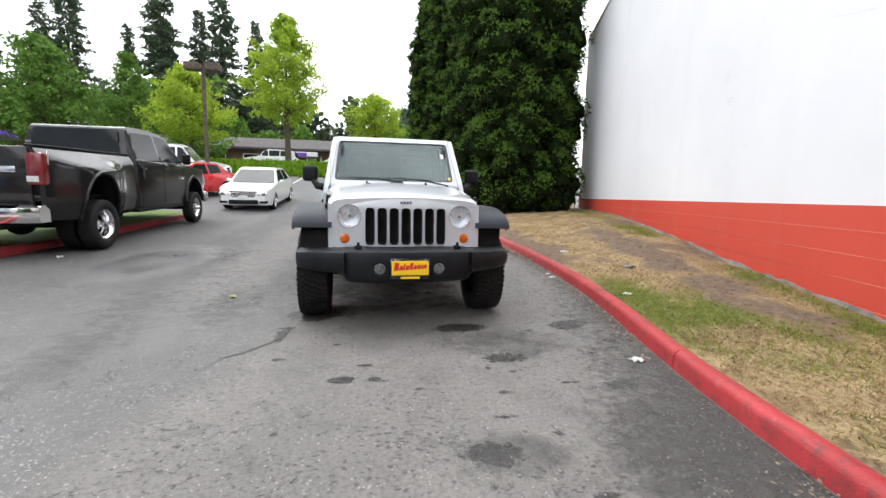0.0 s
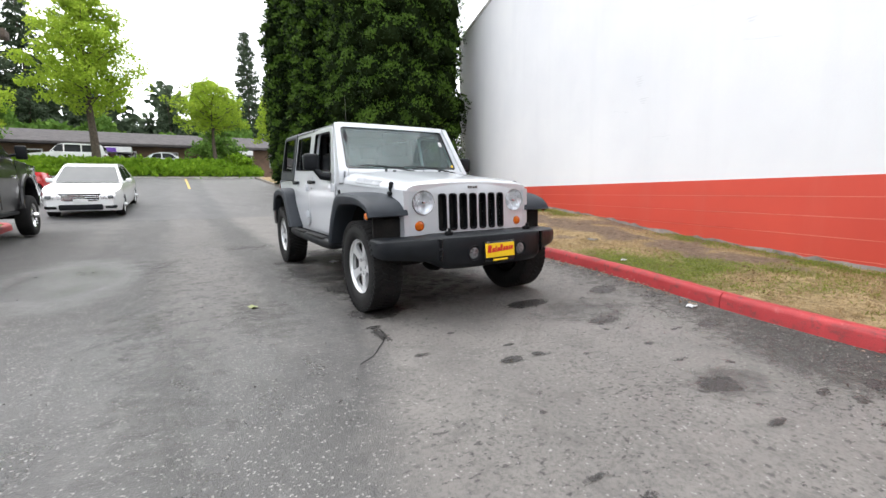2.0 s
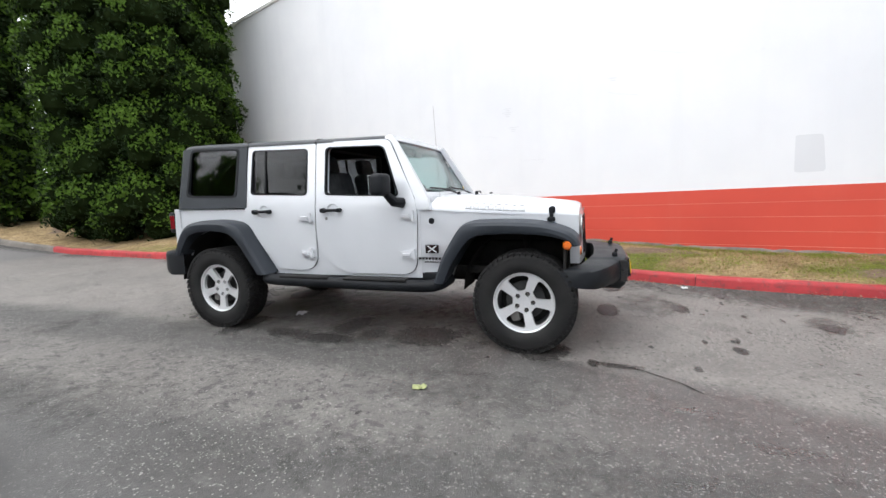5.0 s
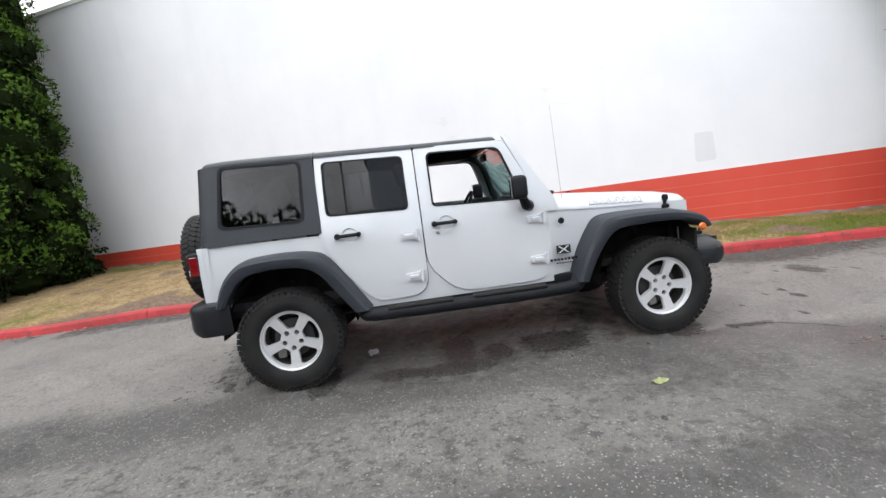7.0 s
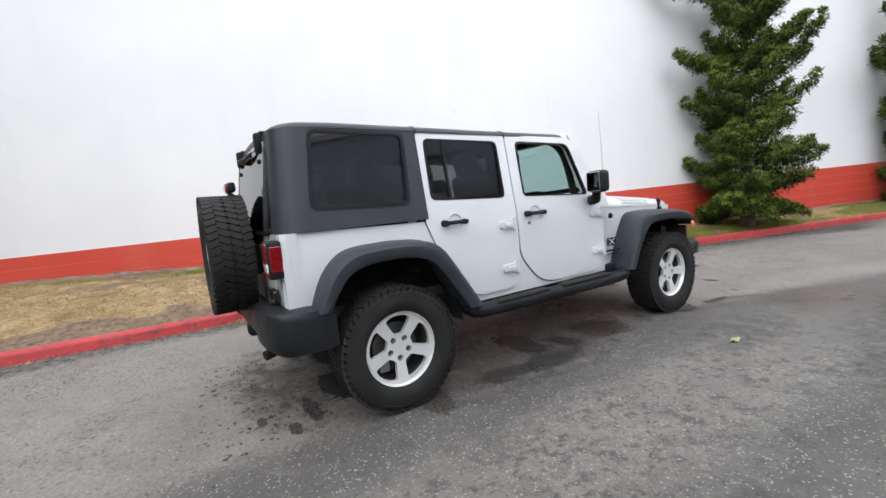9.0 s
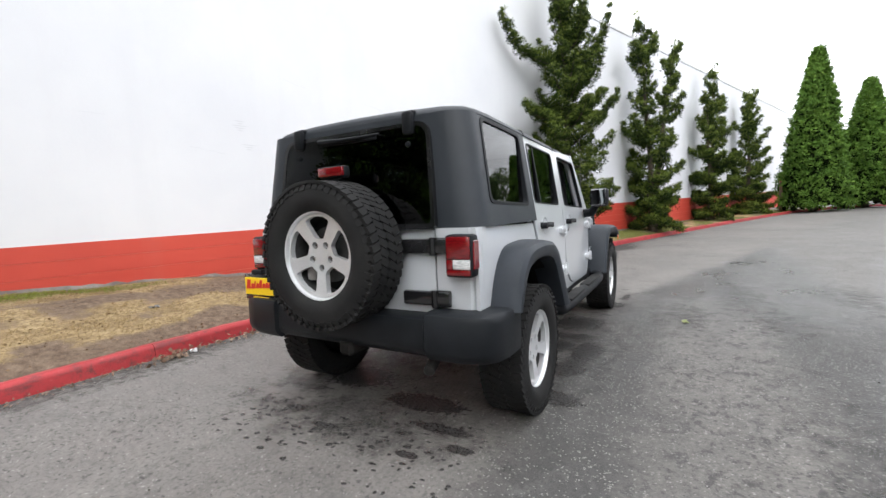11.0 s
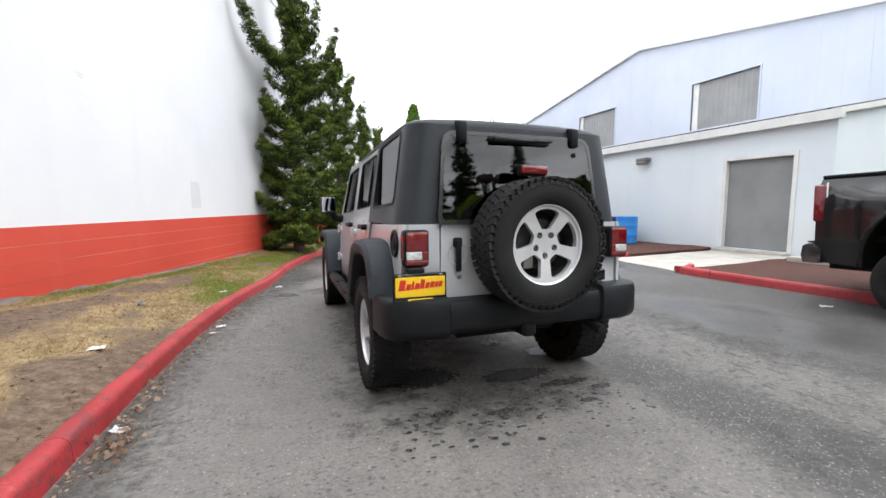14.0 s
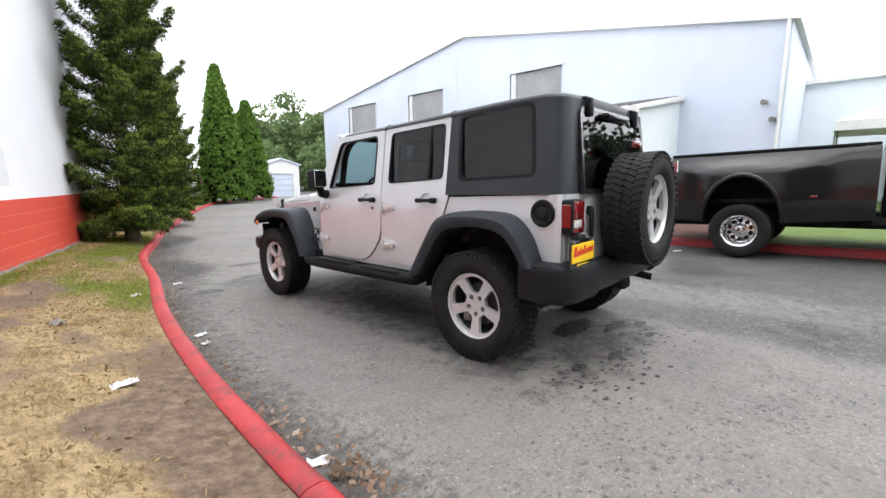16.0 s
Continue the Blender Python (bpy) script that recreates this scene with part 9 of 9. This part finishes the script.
me.materials.append(stain_material("gutter_dirt", (0.03, 0.029, 0.027), (0.075, 0.07, 0.064), 0.8, 1.0, 14.0))
solo("gutter_dirt", me, None, "dark grit washed along the foot of the red kerb", "dirt", kind="stuff").visible_shadow = False


def crack(pts, w, seed):
    line = spline([(x, y, 0) for x, y in pts], 60)
    bm = bmesh.new()
    prev = None
    for k, p in enumerate(line):
        d = (line[min(k + 1, 59)] - line[max(k - 1, 0)]).normalized()
        s = Vector((-d.y, d.x, 0))
        j = 0.05 * noise.noise(Vector((p.x * 4, p.y * 4, seed)))
        ww_ = w * (0.35 + 0.9 * abs(noise.noise(Vector((p.x * 6, p.y * 6, seed + 3)))))
        c = p + s * j
        row = [bm.verts.new((*(c + s * e)[:2], ground(c.x, c.y) + 0.0045)) for e in (-ww_, ww_)]
        if prev:
            bm.faces.new((prev[0], prev[1], row[1], row[0]))
        prev = row
    return bm


for k, (pts, w) in enumerate(((((-0.95, -1.95), (-1.05, -2.3), (-1.3, -2.6)), 0.009), (((-0.95, 0.85), (-1.2, 0.3), (-1.05, -0.3)), 0.004))):
    solo("crack", crack(pts, w, k), M["tar"], "dark crack in the asphalt", "crack", "cracks in the paving", kind="structure")

# grit and fallen leaves in the gutter
rng2 = np.random.default_rng(33)
line = np.array([(p.x, p.y) for p in KERB])
sel = line[(line[:, 1] > -9) & (line[:, 1] < 8)]
n = 1100
i = rng2.integers(0, len(sel), n)
off = np.abs(rng2.normal(0, 0.07, n)) + 0.01
q = np.stack([sel[i, 0] - off, sel[i, 1] + rng2.normal(0, 0.1, n)], 1)
q = q[np.array([noise.noise(Vector((float(a) * 0.7, float(b) * 0.7, 4))) > -0.12 or abs(b - 1.7) < 0.7 for a, b in q])]
z = np.array([ground(a, b) for a, b in q])[:, None] + 0.008
pos3 = np.concatenate([q, z], 1)
solo("fallen_leaves", quads("fallen_leaves", sprays(rng2, pos3, np.concatenate([rng2.normal(0, 1, (len(q), 2)), np.full((len(q), 1), 0.12)], 1), 0.027, 0.009, 1, 0.3), M["dead_leaf"]), None, "dry brown leaves and twigs in the gutter", "leaves", kind="stuff")
c = np.concatenate([np.stack([2.24 + rng2.normal(0, 0.035, 90), 1.95 + rng2.normal(0, 0.1, 90)], 1), np.stack([2.25 + rng2.normal(0, 0.05, 40), 1.35 + rng2.normal(0, 0.35, 40)], 1)])
c = np.concatenate([c, np.array([ground(*p) for p in c])[:, None] + rng2.uniform(0.01, 0.05, (130, 1))], 1)
solo("fallen_leaves", quads("fallen_leaves", sprays(rng2, c, np.concatenate([rng2.normal(0, 1, (130, 2)), np.full((130, 1), 0.3)], 1), 0.044, 0.015, 1, 0.3), M["dead_leaf"]), None, "heap of dry brown leaves against the red kerb", "leaves", kind="stuff")
n = 2600
xy = np.stack([rng2.uniform(-6, 2.3, n), rng2.uniform(-7, 6, n)], 1)
xy = xy[[a < strip_x(float(b)) - 0.02 for a, b in xy]]
z = np.array([ground(a, b) for a, b in xy])[:, None] + 0.003
extra = np.stack([rng2.uniform(0, 1, 2600), rng2.uniform(-7.5, -1.0, 2600)], 1)
extra[:, 0] = np.array([strip_x(float(b)) for b in extra[:, 1]]) - 0.02 - 1.1 * extra[:, 0] ** 1.6
xy = np.concatenate([xy, extra])
z = np.array([ground(a, b) for a, b in xy])[:, None] + 0.003
solo("grit", quads("grit", sprays(rng2, np.concatenate([xy, z], 1), np.concatenate([rng2.normal(0, 1, (len(xy), 2)), np.full((len(xy), 1), 0.2)], 1), 0.014, 0.005, 1, 0.3), M["paper_dark"]), None, "loose chippings and grit on the asphalt", "grit", kind="stuff")


def litter(x, y, z, s, mat, seed, label, category="litter"):
    bm = bmesh.new()
    bmesh.ops.create_grid(bm, x_segments=7, y_segments=5, size=1.0)
    for v in bm.verts:
        v.co = Vector((v.co.x * s, v.co.y * s * 0.6, 0.3 * s + 0.45 * s * noise.noise(v.co * 1.7 + Vector((seed, 0, 0)))))
    lo_ = min(v.co.z for v in bm.verts)
    for v in bm.verts:
        v.co.z -= lo_
    bmesh.ops.solidify(bm, geom=bm.faces[:], thickness=0.002)
    solo("litter", bm, M[mat], label, category, "litter along the verge", m=Matrix.Translation((x, y, z)) @ pose(0, 0, 0, 0, 0, seed * 53))


def on_verge(x, y):
    x0 = strip_x(y) + 0.115
    x1 = (WALL_OFF + 0.02 + math.sin(WALL_TURN) * y) / math.cos(WALL_TURN)
    return verge_point(y, (x - x0) / (x1 - x0)).z


for x, y, s, mat, lab in ((2.75, 0.64, 0.06, "paper", "crumpled pale wrapper lying on dry grass"), (2.87, -0.86, 0.07, "paper_dark", "weathered dark scrap lying on dry grass"), (2.2, -1.85, 0.045, "paper", "small pale scrap on the grass"), (3.4, 1.5, 0.05, "paper_dark", "weathered scrap on bare earth")):
    litter(x, y, on_verge(x, y) + 0.004, s, mat, x + y, lab)
for x, y, s, mat, lab in ((2.29, 1.75, 0.045, "paper", "flattened white cup in the gutter"), (2.1, -0.2, 0.035, "paper", "white scrap in the gutter"), (2.06, -0.43, 0.045, "paper", "white scrap in the gutter"), (1.52, -3.0, 0.05, "paper", "white scrap in the gutter by the kerb"), (-4.6, 1.35, 0.06, "paper", "white scrap on the asphalt by the red kerb"), (-1.68, -0.93, 0.045, "leafgreen", "pale green leaf on the asphalt"), (-0.35, 0.95, 0.07, "paper", "pale scrap under the car")):
    if mat == "leafgreen":
        M.setdefault("leafgreen", surface("pale_green_leaf", (0.2, 0.23, 0.09), (0.32, 0.34, 0.16), 20, (0.5, 0.7), bumps=0.2))
        litter(x, y, ground(x, y) + 0.003, s, mat, 2.0, lab, "leaf")
    else:
        litter(x, y, ground(x, y) + 0.003, s, mat, x * 2 + y, lab)
# rocks and a bag in the planting bed
for k, (x, y, s, mat, lab) in enumerate(((-10.6, -17.3, 0.2, "paper", "pale stone in the planting bed"), (-10.9, -17.1, 0.28, "paper", "white sack in the planting bed"), (-11.7, -17.0, 0.3, "mulch", "brown heap in the planting bed"), (-10.2, -17.5, 0.14, "paper", "pale stone in the planting bed"))):
    bm = bmesh.new()
    bmesh.ops.create_icosphere(bm, subdivisions=3, radius=s)
    for v in bm.verts:
        v.co *= 1 + 0.35 * noise.noise(v.co * 4 + Vector((k * 5, 0, 0)))
        v.co.z *= 0.65
    solo("rock" if k != 1 else "sack", bm, M[mat], lab, "rock" if k != 1 else "sack", m=Matrix.Translation((x, y, ground(x, y) + 0.1 + s * 0.35)))

# scuffs and cracks in the wall paint
for k, (u, z, ln, rise) in enumerate(((-2.2, 3.05, 0.9, 0.25), (-1.4, 2.6, 0.5, 0.12), (1.2, 2.25, 0.5, 0.1), (-5.9, 2.3, 0.02, 1.3), (2.6, 2.7, 0.3, 0.02), (0.2, 1.75, 0.5, 0.02), (3.6, 3.2, 0.25, 0.05), (-0.2, 3.4, 0.4, 0.1))):
    bm = bmesh.new()
    prev = None
    for q in range(14):
        t = q / 13
        j = 0.02 * noise.noise(Vector((t * 5, k * 7.0, 0)))
        w = 0.0035 * (0.4 + abs(noise.noise(Vector((t * 9, k * 3.0, 5)))) * 1.6)
        c0 = (u + ln * t + (j if rise > 1 else 0), z + rise * t + j)
        row = [bm.verts.new(on_wall(c0[0] + (w if rise > 1 else 0) * e, c0[1] + (0 if rise > 1 else w) * e, -0.003)) for e in (-1, 1)]
        if prev:
            bm.faces.new((prev[0], prev[1], row[1], row[0]))
        prev = row
    part("paint_crack", bm, M["wall_patch"], building, "fine crack in the white paint")
for u, z, n_ in ((0.84, 2.33, 3), (0.95, 2.62, 5), (-1.0, 2.9, 2)):
    for k in range(n_):
        w, y_ = 0.05 + 0.04 * ((k * 7) % 3), z + 0.035 * k
        part("paint_scuff", panel([(u - w, y_), (u - w * 0.3, y_ - 0.008), (u + w, y_ + 0.004), (u + w * 0.4, y_ + 0.012)], [], lambda a, b, d: on_wall(a, b, -0.003 + 0.01 * d)), M["wall_patch"], building, "faint scuff on the white paint", smooth=False)
